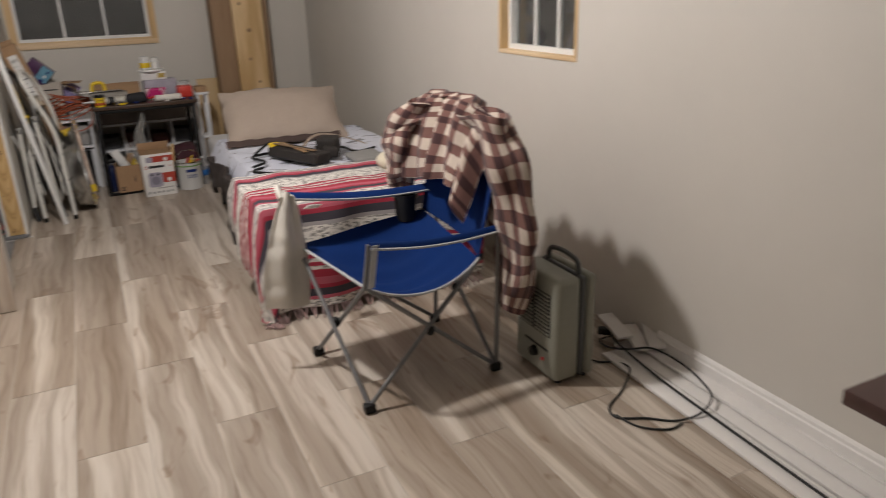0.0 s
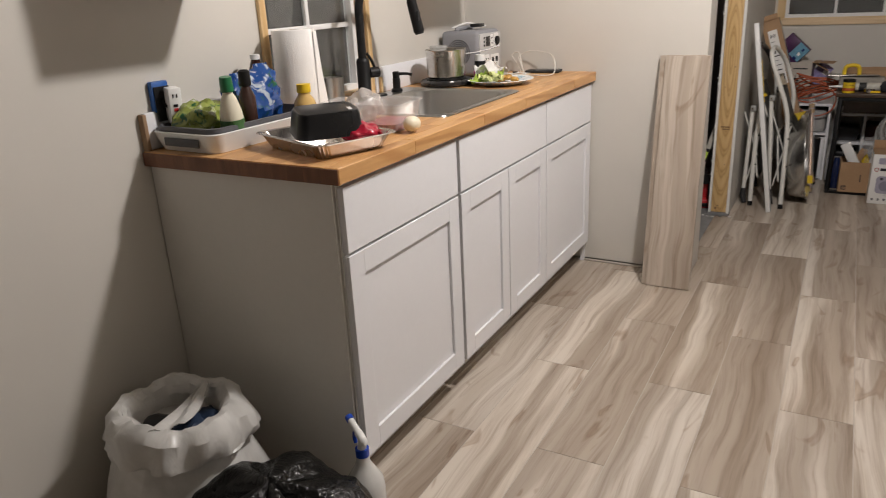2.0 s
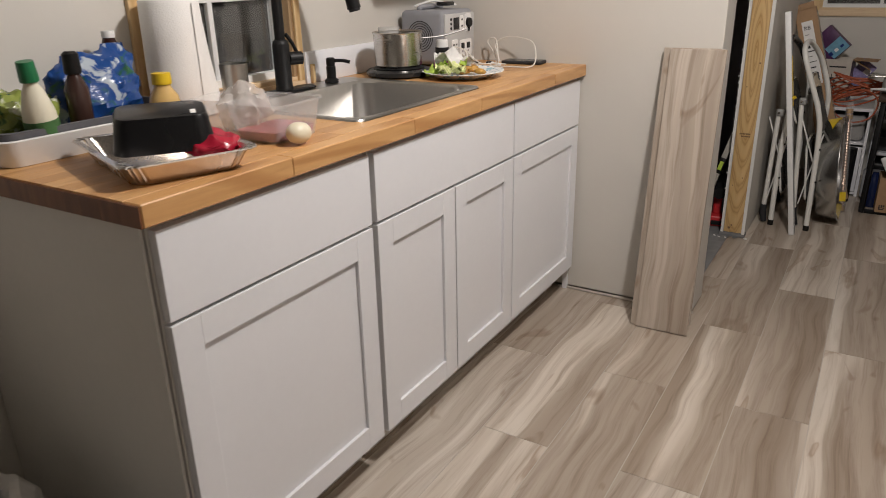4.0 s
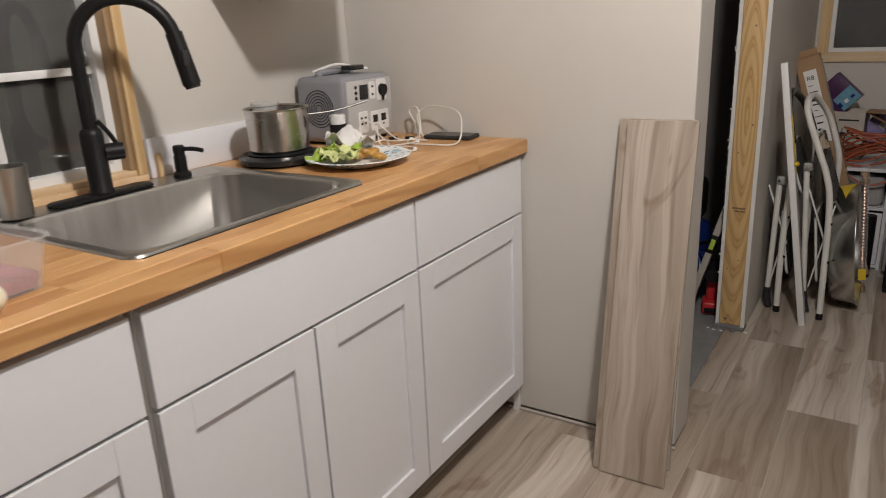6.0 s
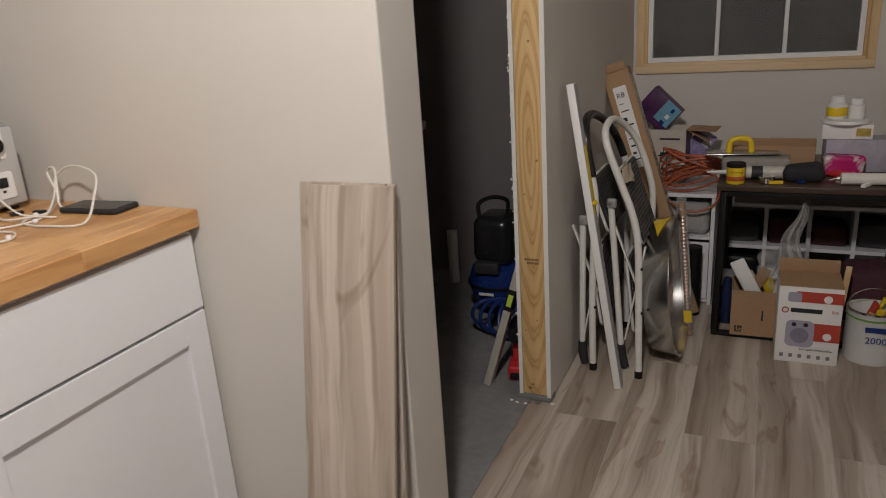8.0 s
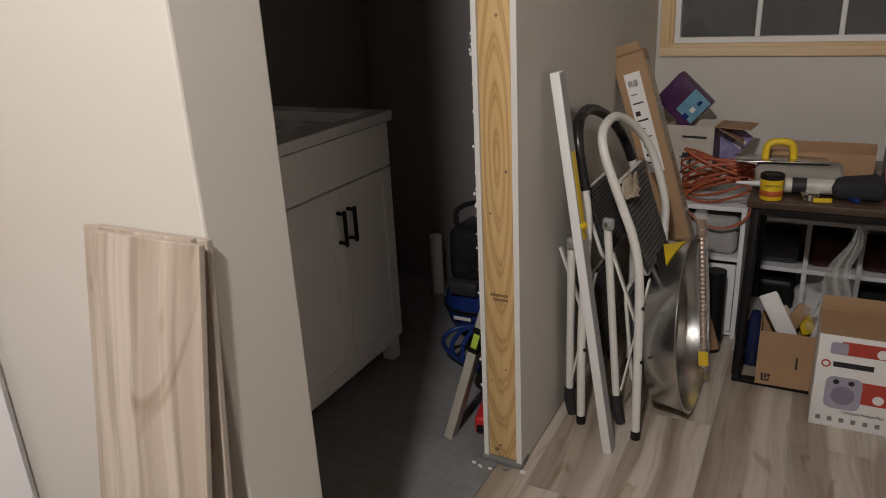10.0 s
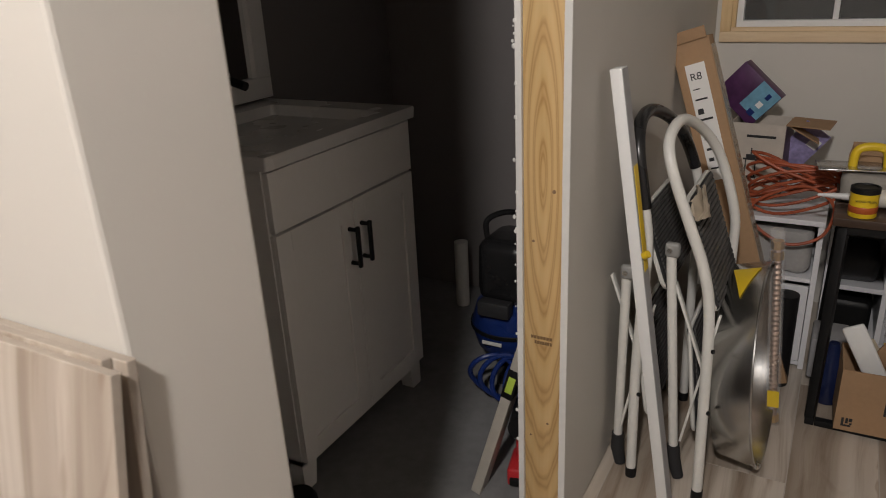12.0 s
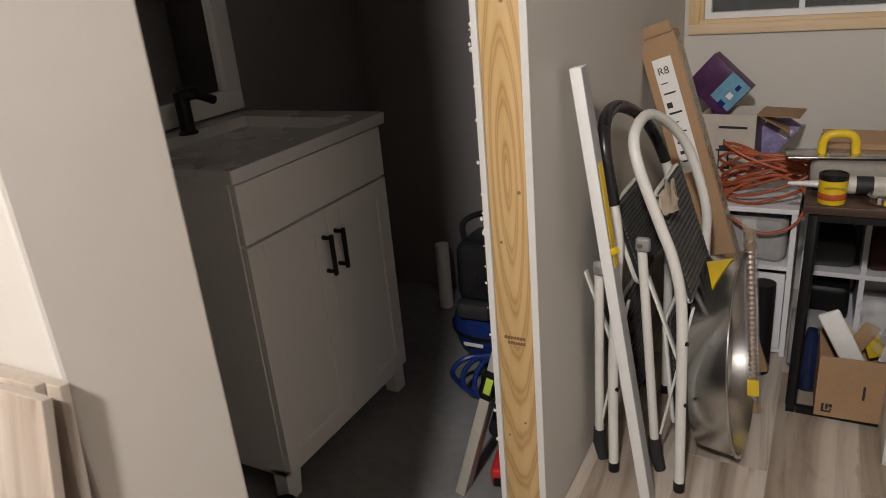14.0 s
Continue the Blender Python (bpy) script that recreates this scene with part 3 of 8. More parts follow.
# ---- sink ----
def rrect(x0, x1, y0, y1, r, z, n=6):
    pts = []
    for cx, cy, a0 in ((x1 - r, y1 - r, 0), (x0 + r, y1 - r, 90), (x0 + r, y0 + r, 180), (x1 - r, y0 + r, 270)):
        for k in range(n + 1):
            a = radians(a0 + 90 * k / n)
            pts.append((cx + r * math.cos(a), cy + r * math.sin(a), z))
    return pts


def loft(loops, close_last=True, close_first=False):
    bm = bmesh.new()
    L = [[bm.verts.new(p) for p in lp] for lp in loops]
    for a, b in zip(L, L[1:]):
        k = len(a)
        for j in range(k):
            bm.faces.new((a[j], a[(j + 1) % k], b[(j + 1) % k], b[j]))
    if close_last:
        bm.faces.new(L[-1])
    if close_first:
        bm.faces.new(L[0][::-1])
    return bm


sk = thing("sink", "stainless steel drop-in sink with one bowl", "sink", at(-1.36, 2.88, TZ1))
bxx0, bxx1, byy0, byy1 = SKX0 + 0.095, SKX1 - 0.028, SKY0 + 0.032, SKY1 - 0.032
part("bowl", loft([rrect(SKX0, SKX1, SKY0, SKY1, 0.03, TZ1 + 0.0005), rrect(SKX0 + 0.002, SKX1 - 0.002, SKY0 + 0.002, SKY1 - 0.002, 0.03, TZ1 + 0.005),
                   rrect(SKX0 + 0.012, SKX1 - 0.012, SKY0 + 0.012, SKY1 - 0.012, 0.028, TZ1 + 0.0055),
                   rrect(bxx0 - 0.006, bxx1 + 0.006, byy0 - 0.006, byy1 + 0.006, 0.06, TZ1 + 0.003), rrect(bxx0, bxx1, byy0, byy1, 0.06, TZ1 - 0.004),
                   rrect(bxx0 + 0.012, bxx1 - 0.012, byy0 + 0.012, byy1 - 0.012, 0.06, TZ1 - 0.15), rrect(bxx0 + 0.03, bxx1 - 0.03, byy0 + 0.03, byy1 - 0.03, 0.05, TZ1 - 0.185),
                   rrect(bxx0 + 0.09, bxx1 - 0.09, byy0 + 0.09, byy1 - 0.09, 0.04, TZ1 - 0.19)]), M_STEEL, sk, world=True)
part("drain", lathe([(0, -0.187), (0.02, -0.1872), (0.04, -0.185), (0.045, -0.1835), (0.046, -0.1895)], at=(-1.36 + 0.03, 2.88, TZ1)), M_CHROME, sk, "round steel drain", world=True)

# ---- tap and soap pump ----
FX, FY = -1.575, 2.842
FZ = TZ1 + 0.0058
fc = thing("kitchen_faucet", "matte black pull-down gooseneck faucet", "faucet", at(FX, FY, FZ))
part("deck_plate", loft([rrect(-0.028, 0.028, -0.125, 0.125, 0.026, 0.0), rrect(-0.028, 0.028, -0.125, 0.125, 0.026, 0.004), rrect(-0.024, 0.024, -0.121, 0.121, 0.022, 0.0065)], close_first=True), M_BLACK, fc, "long black deck plate")
part("body", lathe([(0, 0.0066), (0.027, 0.0066), (0.027, 0.012), (0.0245, 0.016), (0.0245, 0.135), (0.022, 0.145), (0.0165, 0.15), (0, 0.15)]), M_BLACK, fc, "black faucet body")
AD = Vector((0.64, 0.77, 0))
arc = [(0, 0, 0.146), (0, 0, 0.24), (0, 0, 0.315)] + [(*(AD * (0.102 - 0.102 * math.cos(radians(a)))).xy, 0.315 + 0.102 * math.sin(radians(a))) for a in range(12, 170, 12)]
ex, ey, ez = arc[-1]
part("spout", tb(arc, 0.0150, 16), M_BLACK, fc, "arched black spout")
h0 = Vector((ex, ey, ez))
hd = Vector((0.17, 0.12, -0.97)).normalized()
sp = part("spray_head", rd(h0 - hd * 0.004, h0 + hd * 0.11, 0.0185, 0.0205, 18), M_BLACK, fc, "black spray head")
part("nozzle", rd(h0 + hd * 0.1102, h0 + hd * 0.118, 0.0175, 0.016, 18), M_RUBBER, sp, "dark spray nozzle")
part("button", bx((h0.x + hd.x * 0.05 + 0.010, h0.y - 0.008, h0.z + hd.z * 0.05 - 0.02), (h0.x + hd.x * 0.05 + 0.023, h0.y + 0.008, h0.z + hd.z * 0.05 + 0.016), 0.004), M_RUBBER, sp, "spray switch")
hub = part("handle_hub", rd((0.012, 0.018, 0.095), (0.030, 0.052, 0.095), 0.019, 0.019, 18), M_BLACK, fc, "round valve hub")
part("lever", tb([(0.022, 0.045, 0.105), (0.02, 0.03, 0.135), (0.012, 0.012, 0.165)], 0.0055, 8, smooth=4), M_BLACK, fc, "slim black lever")

sp2 = thing("soap_pump", "matte black built-in soap dispenser pump", "soap pump", at(-1.572, 3.058, FZ))
part("collar", lathe([(0, 0.0), (0.022, 0.0), (0.022, 0.008), (0.015, 0.014), (0.015, 0.05), (0.012, 0.053), (0, 0.053)]), M_BLACK, sp2)
part("head", lathe([(0, 0.053), (0.013, 0.053), (0.014, 0.06), (0.014, 0.074), (0.011, 0.077), (0, 0.077)]), M_BLACK, sp2)
part("nozzle", tb([(0.0, 0.0, 0.067), (0.035, 0.015, 0.068), (0.058, 0.025, 0.063)], 0.0055, 8, smooth=3), M_BLACK, sp2)


# ---- wall cabinets ----
def wall_cabinet(y0, y1, label):
    c = thing("wall_cabinet", label, "cabinet", at(XW + 0.16, (y0 + y1) / 2, 1.356), group="kitchen wall cabinets")
    part("body", bx((XW + 0.001, y0, 1.356), (XW + 0.29, y1, 2.12)), M_WHITE, c, world=True, smooth=False)
    shaker(c, y0 + 0.003, y1 - 0.003, 1.359, 2.117, x=XW + 0.311, rail=0.055)
    return c


wall_cabinet(1.85, 2.155, "narrow white shaker wall cabinet over the worktop")
wall_cabinet(3.290, 3.600, "narrow white shaker wall cabinet above the power station")

# ---- things on the worktop ----
CZ = TZ1 + 0.0012


def soft_noise(p, s, seed=0.0):
    return noise.noise(Vector((p[0] * s + seed, p[1] * s - seed, p[2] * s + seed * 0.5)))


def crumple(bm, amp, freq, seed=1.0, floor_z=None):
    bm.normal_update()
    for v in bm.verts:
        d = soft_noise(v.co, freq, seed) + 0.5 * soft_noise(v.co, freq * 2.3, seed + 5)
        v.co += v.normal * d * amp
        if floor_z is not None and v.co.z < floor_z:
            v.co.z = floor_z
    return bm


def blob(c, r, amp=0.0, freq=20.0, seed=1.0, sub=3):
    bm = bmesh.new()
    bmesh.ops.create_icosphere(bm, subdivisions=sub, radius=1.0, matrix=Matrix.Translation(c) @ Matrix.Diagonal((*r, 1)))
    return crumple(bm, amp, freq, seed) if amp else bm


# paper towel roll
pt = thing("paper_towel_roll", "white paper towel roll standing upright", "paper towel", at(-1.563, 2.455, CZ))
part("roll", crumple(lathe([(0.021, 0.0), (0.068, 0.0), (0.0705, 0.004), (0.0705, 0.10), (0.069, 0.19), (0.0675, 0.276), (0.066, 0.279), (0.021, 0.279), (0.021, 0.0)], 40), 0.0008, 40), mat("tissue", (0.80, 0.79, 0.77), 0.9, var=0.03, fine=220, relief=0.35), pt)
part("core", lathe([(0.0205, 0.001), (0.0205, 0.2785), (0.0185, 0.2785), (0.0185, 0.001)], 24), M_CARD, pt, "cardboard core")

# steel cup
single("steel_cup", lathe([(0, 0.0), (0.031, 0.0), (0.034, 0.003), (0.037, 0.09), (0.0375, 0.104), (0.0355, 0.104), (0.0335, 0.006), (0, 0.005)], 32, (-1.568, 2.645, FZ + 0.0)), M_STEEL, "small brushed steel cup on the sink rim", "cup")

# induction hob and pot
hob = thing("hot_plate", "small round black electric hot plate", "hot plate", at(-1.485, 3.315, CZ))
part("body", lathe([(0, 0.0), (0.102, 0.0), (0.112, 0.006), (0.112, 0.018), (0.104, 0.024), (0.0, 0.024)], 40), M_BLKPL, hob)
part("cooking_ring", lathe([(0, 0.0245), (0.085, 0.0245), (0.088, 0.028), (0.082, 0.031), (0, 0.031)], 40), M_BLACK, hob, "black cooking ring")
pot = thing("saucepan", "stainless steel saucepan on the hot plate", "saucepan", at(-1.485, 3.315, CZ + 0.0316))
part("pan", lathe([(0, 0.0), (0.074, 0.0), (0.080, 0.006), (0.083, 0.106), (0.087, 0.112), (0.085, 0.114), (0.080, 0.109), (0.078, 0.008), (0, 0.004)], 48), mat("worn_steel", (0.50, 0.48, 0.45), 0.24, 1.0, var=0.12, fine=90, coarse=7, relief=0.02, stretch=(1, 1, 8)), pot)
# dark disc stands in for the shade inside the pan
part("inside_disc", lathe([(0.0, 0.080), (0.05, 0.081), (0.0785, 0.078), (0.0785, 0.074), (0.0, 0.074)], 40), mat("pot_inside_dark", (0.06, 0.035, 0.02), 0.2, var=0.4, coarse=40), pot, "dark disc painted as the pan's shaded inside")
hdir = Vector((0.66, 0.75, 0)).normalized()
part("handle", tb([hdir * 0.081 + Vector((0, 0, 0.088)), hdir * 0.16 + Vector((0, 0, 0.093)), hdir * 0.245 + Vector((0, 0, 0.112))], [0.0024] * 4 + [0.0030] * 5, 8, smooth=4), mat("handle_steel", (0.20, 0.195, 0.19), 0.4, 0.8), pot, "long steel handle")
single("clear_cup", lathe([(0, 0.0), (0.030, 0.0), (0.034, 0.036), (0.037, 0.038), (0.037, 0.046), (0.0, 0.047)], 24, (-1.510, 3.300, CZ + 0.0316 + 0.0815)), film_mat("cloudy_plastic", (0.62, 0.62, 0.60), 0.15, 0.45), "cloudy plastic cup upside down in the pot", "cup")

# seasoning bottle between pot and power station
jar = thing("pill_bottle", "small dark bottle with white cap and pink base", "bottle", at(-1.395, 3.455, CZ))
part("base", lathe([(0, 0), (0.026, 0), (0.029, 0.004), (0.029, 0.042), (0, 0.042)], 24), mat("pink_plastic", (0.46, 0.04, 0.30), 0.4), jar, "magenta base")
part("body", lathe([(0, 0.0425), (0.024, 0.0425), (0.024, 0.084), (0, 0.084)], 24), M_BLACK, jar)
part("cap", lathe([(0, 0.0845), (0.021, 0.0845), (0.021, 0.108), (0.018, 0.110), (0, 0.110)], 24), M_VINYL, jar, "white cap")


# ---- paper plate with food ----
def plate_mat():
    m, nt, p = nodes_of("printed_paper_plate")
    v = coords(nt, (1, 1, 1))
    vor = nt.nodes.new("ShaderNodeTexVoronoi")
    vor.inputs["Scale"].default_value = 62
    link(nt, v, vor.inputs["Vector"])
    n = noise_node(nt, v, 30, 2)
    ln = nt.nodes.new("ShaderNodeVectorMath")
    ln.operation = "LENGTH"
    link(nt, v, ln.inputs[0])
    ring = ramp(nt, ln.outputs["Value"], [(0.085, (0, 0, 0)), (0.090, (1, 1, 1))])
    dots = ramp(nt, vor.outputs["Distance"], [(0.20, (0.03, 0.20, 0.34)), (0.32, (0.78, 0.79, 0.78))])
    dots = mix(nt, ramp(nt, n, [(0.60, (0, 0, 0)), (0.66, (0.8, 0.8, 0.8))]), dots, (0.20, 0.42, 0.52))
    c = mix(nt, ring, (0.75, 0.75, 0.73), dots)
    link(nt, c, p.inputs["Base Color"])
    p.inputs["Roughness"].default_value = 0.45
    return m


pl = thing("paper_plate", "paper plate with blue printed rim", "plate", at(-1.262, 3.368, CZ))
bm = lathe([(0, 0.004), (0.078, 0.004), (0.092, 0.010), (0.108, 0.019), (0.126, 0.022), (0.127, 0.0205), (0.108, 0.016), (0.092, 0.006), (0.078, 0.0), (0, 0.0)], 56)
for v in bm.verts:
    v.co.x, v.co.y = v.co.x * 1.08, v.co.y * 1.08
    r = math.hypot(v.co.x, v.co.y)
    if r > 0.1:
        v.co.z += 0.0018 * math.sin(28 * math.atan2(v.co.y, v.co.x))
part("dish", bm, plate_mat(), pl)
rnd = random.Random(3)
M_LETT = mat("lettuce", (0.30, 0.42, 0.06), 0.5, var=0.35, fine=40, coarse=14)
M_LETT2 = mat("pale_lettuce", (0.62, 0.66, 0.30), 0.5, var=0.25, fine=40, coarse=14)
M_CURRY = mat("cooked_potato", (0.50, 0.27, 0.055), 0.4, var=0.3, fine=50, coarse=18)
for i in range(15):
    x, y = -1.262 - 0.030 + rnd.uniform(-0.045, 0.035), 3.368 - 0.045 + rnd.uniform(-0.04, 0.045)
    bm = sheet(lambda u, v: ((u - 0.5) * 0.05, (v - 0.5) * 0.036, 0.010 * math.sin(7 * u + i) * math.cos(6 * v) + 0.006 * u), 6, 5, 0.0012)
    bm.transform(pose(x, y, CZ + 0.013 + 0.0025 * (i % 9) + 0.006, rnd.uniform(-25, 25), rnd.uniform(-25, 25), rnd.uniform(0, 360)))
    single("lettuce_leaf", bm, M_LETT if i % 2 else M_LETT2, "torn green lettuce leaf on the plate", "lettuce", group="salad on the plate")
for i in range(9):
    x, y = -1.262 + 0.028 + rnd.uniform(-0.035, 0.03), 3.368 + 0.022 + rnd.uniform(-0.035, 0.035)
    single("potato_piece", blob((x, y, CZ + 0.016 + 0.004 * (i % 3)), (0.018, 0.014, 0.010), 0.003, 70, i, 2), M_CURRY, "brown cooked potato piece on the plate", "food", group="cooked food on the plate")
M_TISSUE = mat("napkin", (0.74, 0.73, 0.71), 0.9, var=0.04)


def napkin_fn(u, v):
    x, y = (u - 0.5) * 0.13, (v - 0.5) * 0.10
    return (x, y, 0.028 + 0.022 * math.sin(9 * u + 3 * v) * math.cos(7 * v) + 0.03 * math.exp(-30 * ((u - 0.55) ** 2 + (v - 0.5) ** 2)))


bm = sheet(napkin_fn, 22, 18, 0.0012)
crumple(bm, 0.006, 45, 2)
bm.transform(pose(-1.335, 3.425, CZ + 0.022, 0, 8, 35))
single("napkin", bm, M_TISSUE, "crumpled white paper napkin beside the food", "napkin")

# ---- power station ----
ps = thing("power_station", "gray portable power station with a light front panel", "power station", at(-1.545, 3.672, CZ))
M_PSG = mat("gray_case", (0.26, 0.265, 0.285), 0.5, var=0.04)
M_PSL = mat("light_gray_panel", (0.47, 0.47, 0.465), 0.5, var=0.03)
HW, HD, HH = 0.116, 0.094, 0.200
part("case", bx((-HD, -HW, 0.006), (HD, HW, HH), 0.020, seg=4), M_PSG, ps)
for sx in (-0.07, 0.07):
    for sy in (-0.09, 0.09):
        part("foot", lathe([(0, 0), (0.012, 0), (0.012, 0.008), (0, 0.008)], 12, (sx, sy, 0)), M_RUBBER, ps)
fp = part("front_panel", bx((HD - 0.004, -HW + 0.010, 0.014), (HD + 0.006, HW - 0.006, HH - 0.014), 0.0045, seg=2), M_PSL, ps, "light gray front panel")
px = HD + 0.0062


def panel_box(name, y0, y1, z0, z1, material, label, t=0.003, r=0.002):
    return part(name, bx((px, y0, z0), (px + t, y1, z1), r), material, fp, label)


panel_box("display", -0.050, -0.010, 0.130, 0.172, M_BLKPL, "dark square display")
ol = [(-0.002, 0.026, 0.125, 0.178), (0.034, 0.082, 0.118, 0.182), (-0.062, -0.018, 0.030, 0.094), (-0.004, 0.086, 0.030, 0.090)]
for y0, y1, z0, z1 in ol:
    part("port_bezel", loft([[(px, y, z) for y, z, _ in rrect(y0, y1, z0, z1, 0.006, 0)], [(px + 0.0016, y, z) for y, z, _ in rrect(y0 + 0.001, y1 - 0.001, z0 + 0.001, z1 - 0.001, 0.006, 0)]], close_first=True), M_VINYL, fp, "raised port surround")
part("dc_socket", rd((px, 0.058, 0.150), (px + 0.012, 0.058, 0.150), 0.018, 0.017, 20), M_BLACK, fp, "round black capped socket")
part("cap_tab", bx((px + 0.002, 0.053, 0.118), (px + 0.009, 0.063, 0.136), 0.003), M_BLACK, fp)
for y in (0.016, 0.058):
    panel_box("outlet", y - 0.011, y + 0.012, 0.056, 0.078, M_BLKPL, "black outlet", 0.004)
    panel_box("outlet_mark", y - 0.004, y + 0.004, 0.044, 0.050, M_PRINT, "", 0.0022)
for k in range(3):
    part("button", rd((px, -0.068, 0.135 + 0.016 * k), (px + 0.003, -0.068, 0.135 + 0.016 * k), 0.0048, n=12), M_BLACK, fp)
for y, z in ((-0.050, 0.058), (-0.031, 0.058), (-0.050, 0.075), (-0.031, 0.075), (0.012, 0.140), (0.012, 0.163)):
    panel_box("usb_port", y - 0.005, y + 0.005, z - 0.003, z + 0.003, M_BLACK, "", 0.0024, 0.0005)
for k in range(6):
    r = 0.012 + 0.0085 * k
    part("vent_ring", tb([(-0.004 + r * math.cos(2 * math.pi * q / 24), -HW - 0.0004, 0.108 + r * math.sin(2 * math.pi * q / 24)) for q in range(24)], 0.0016, 5, True), M_RUBBER, ps, "slotted side vent")
part("handle", tb([(-0.03, -0.075, HH - 0.002), (-0.03, -0.07, HH + 0.008), (-0.03, 0.0, HH + 0.010), (-0.03, 0.07, HH + 0.008), (-0.03, 0.075, HH - 0.002)], 0.010, 8, smooth=5), M_PSG, ps, "molded gray handle")
bm = tb([(-1.60, 3.60, CZ + HH + 0.012), (-1.56, 3.66, CZ + HH + 0.03), (-1.53, 3.70, CZ + HH + 0.022), (-1.50, 3.74, CZ + HH + 0.012)], 0.004, 6, smooth=5)
single("charger_lead", bm, M_PAPER, "short white lead lying on the power station", "cable")
single("adapter", bx((-1.545, 3.665, CZ + HH + 0.0115), (-1.495, 3.72, CZ + HH + 0.026), 0.005, pose(0, 0, 0)), M_BLKPL, "small black adapter on the power station", "adapter")

# ---- phone and white cables ----
ph = thing("phone", "black smartphone charging face up", "phone", at(-1.235, 3.792, CZ, 5))
part("body", loft([rrect(-0.078, 0.078, -0.037, 0.037, 0.010, 0.0), rrect(-0.080, 0.080, -0.039, 0.039, 0.011, 0.003), rrect(-0.080, 0.080, -0.039, 0.039, 0.011, 0.008), rrect(-0.078, 0.078, -0.037, 0.037, 0.010, 0.0105)], close_first=True), M_RUBBER, ph, "black case")
part("screen", bx((-0.074, -0.034, 0.0106), (0.074, 0.034, 0.0114)), M_BLKPL, ph, "glossy dark screen")
M_CABLE = mat("white_cable", (0.72, 0.69, 0.63), 0.45, var=0.03)
c0 = Vector((-1.452, 3.640, CZ + 0.07))


def cable(pts, r=0.0024, name="charging_cable", label="loose white charging cable on the worktop", material=None):
    return single(name, tb([(x, y, z) for x, y, z in pts], r, 6, smooth=7), material or M_CABLE, label, "cable", group="cables on the worktop" if material is None else "")


z = CZ + 0.003
cable([(-1.44, 3.62, CZ + 0.07), (-1.40, 3.63, CZ + 0.055), (-1.36, 3.60, z), (-1.31, 3.62, z), (-1.30, 3.70, z), (-1.33, 3.76, CZ + 0.03), (-1.36, 3.80, CZ + 0.07), (-1.30, 3.80, CZ + 0.095), (-1.20, 3.77, CZ + 0.085), (-1.155, 3.72, CZ + 0.05), (-1.15, 3.68, z + 0.002), (-1.22, 3.65, z), (-1.30, 3.655, z), (-1.33, 3.70, z)])
cable([(-1.44, 3.70, CZ + 0.05), (-1.38, 3.71, z), (-1.33, 3.74, z), (-1.36, 3.79, CZ + 0.03), (-1.40, 3.81, CZ + 0.075), (-1.36, 3.80, CZ + 0.085), (-1.33, 3.77, z + 0.01), (-1.315, 3.785, z)])
cable([(-1.44, 3.60, CZ + 0.05), (-1.39, 3.57, z + 0.01), (-1.36, 3.62, z + 0.012), (-1.30, 3.56, z + 0.004), (-1.25, 3.52, z), (-1.21, 3.56, z), (-1.26, 3.60, z), (-1.33, 3.575, z), (-1.38, 3.53, z)])
cable([(-1.43, 3.66, CZ + 0.04), (-1.40, 3.67, z + 0.004), (-1.35, 3.66, z + 0.003), (-1.31, 3.69, z + 0.004), (-1.27, 3.71, z)])
for x, y in ((-1.325, 3.705), (-1.275, 3.665), (-1.215, 3.562)):
    single("earbud", blob((x, y, CZ + 0.006), (0.007, 0.006, 0.006), sub=2), M_VINYL, "small white earbud at a cable end", "earbud", group="earbuds on the worktop")
for x, y, rz in ((-1.352, 3.735, 20), (-1.40, 3.715, 60)):
    single("usb_plug", bx((-0.014, -0.006, 0), (0.014, 0.006, 0.008), 0.002, at(x, y, CZ, rz)), M_BLKPL, "black USB plug on the worktop", "plug", group="plugs on the worktop")

# ---- dish rack with groceries ----
dr = thing("drying_tray", "white and gray dish drying tray", "dish tray", at(-1.52, 2.135, CZ, -2))
part("outer", loft([rrect(-0.105, 0.115, -0.205, 0.205, 0.03, 0.0), rrect(-0.115, 0.125, -0.215, 0.215, 0.035, 0.025), rrect(-0.122, 0.132, -0.222, 0.222, 0.036, 0.050), rrect(-0.116, 0.126, -0.216, 0.216, 0.034, 0.052), rrect(-0.100, 0.110, -0.200, 0.200, 0.03, 0.012)], close_first=True), M_VINYL, dr, "white plastic tray")
part("inner", loft([rrect(-0.112, 0.122, -0.212, 0.212, 0.034, 0.051), rrect(-0.112, 0.122, -0.212, 0.212, 0.034, 0.064), rrect(-0.104, 0.114, -0.204, 0.204, 0.03, 0.065), rrect(-0.092, 0.102, -0.190, 0.190, 0.03, 0.016)], close_first=False), mat("gray_plastic", (0.10, 0.10, 0.11), 0.5), dr, "dark gray insert")
# dark plate on the tray's end paints the shade of a cut-out handle
part("handle_slot", bx((-0.06, -0.2235, 0.016), (0.07, -0.2185, 0.038), 0.002), mat("slot_shade", (0.08, 0.08, 0.085), 0.6), dr, "dark plate painted as the shaded handle slot")


def bottle(name, label, profile, material, cap_profile, cap_mat, x, y, z, lab=None, lab_mat=None, tilt=(0, 0), rz=0):
    b = thing(name, label, "bottle", pose(x, y, z, tilt[0], tilt[1], rz))
    part("body", lathe(profile, 28), material, b)
    part("cap", lathe(cap_profile, 24), cap_mat, b, "screw cap")
    if lab:
        r, z0, z1 = lab
        part("label", lathe([(r - 0.0004, z0), (r + 0.0006, z0 + 0.0005), (r + 0.0006, z1 - 0.0005), (r - 0.0004, z1)], 28), lab_mat, b, "printed label")
    return b


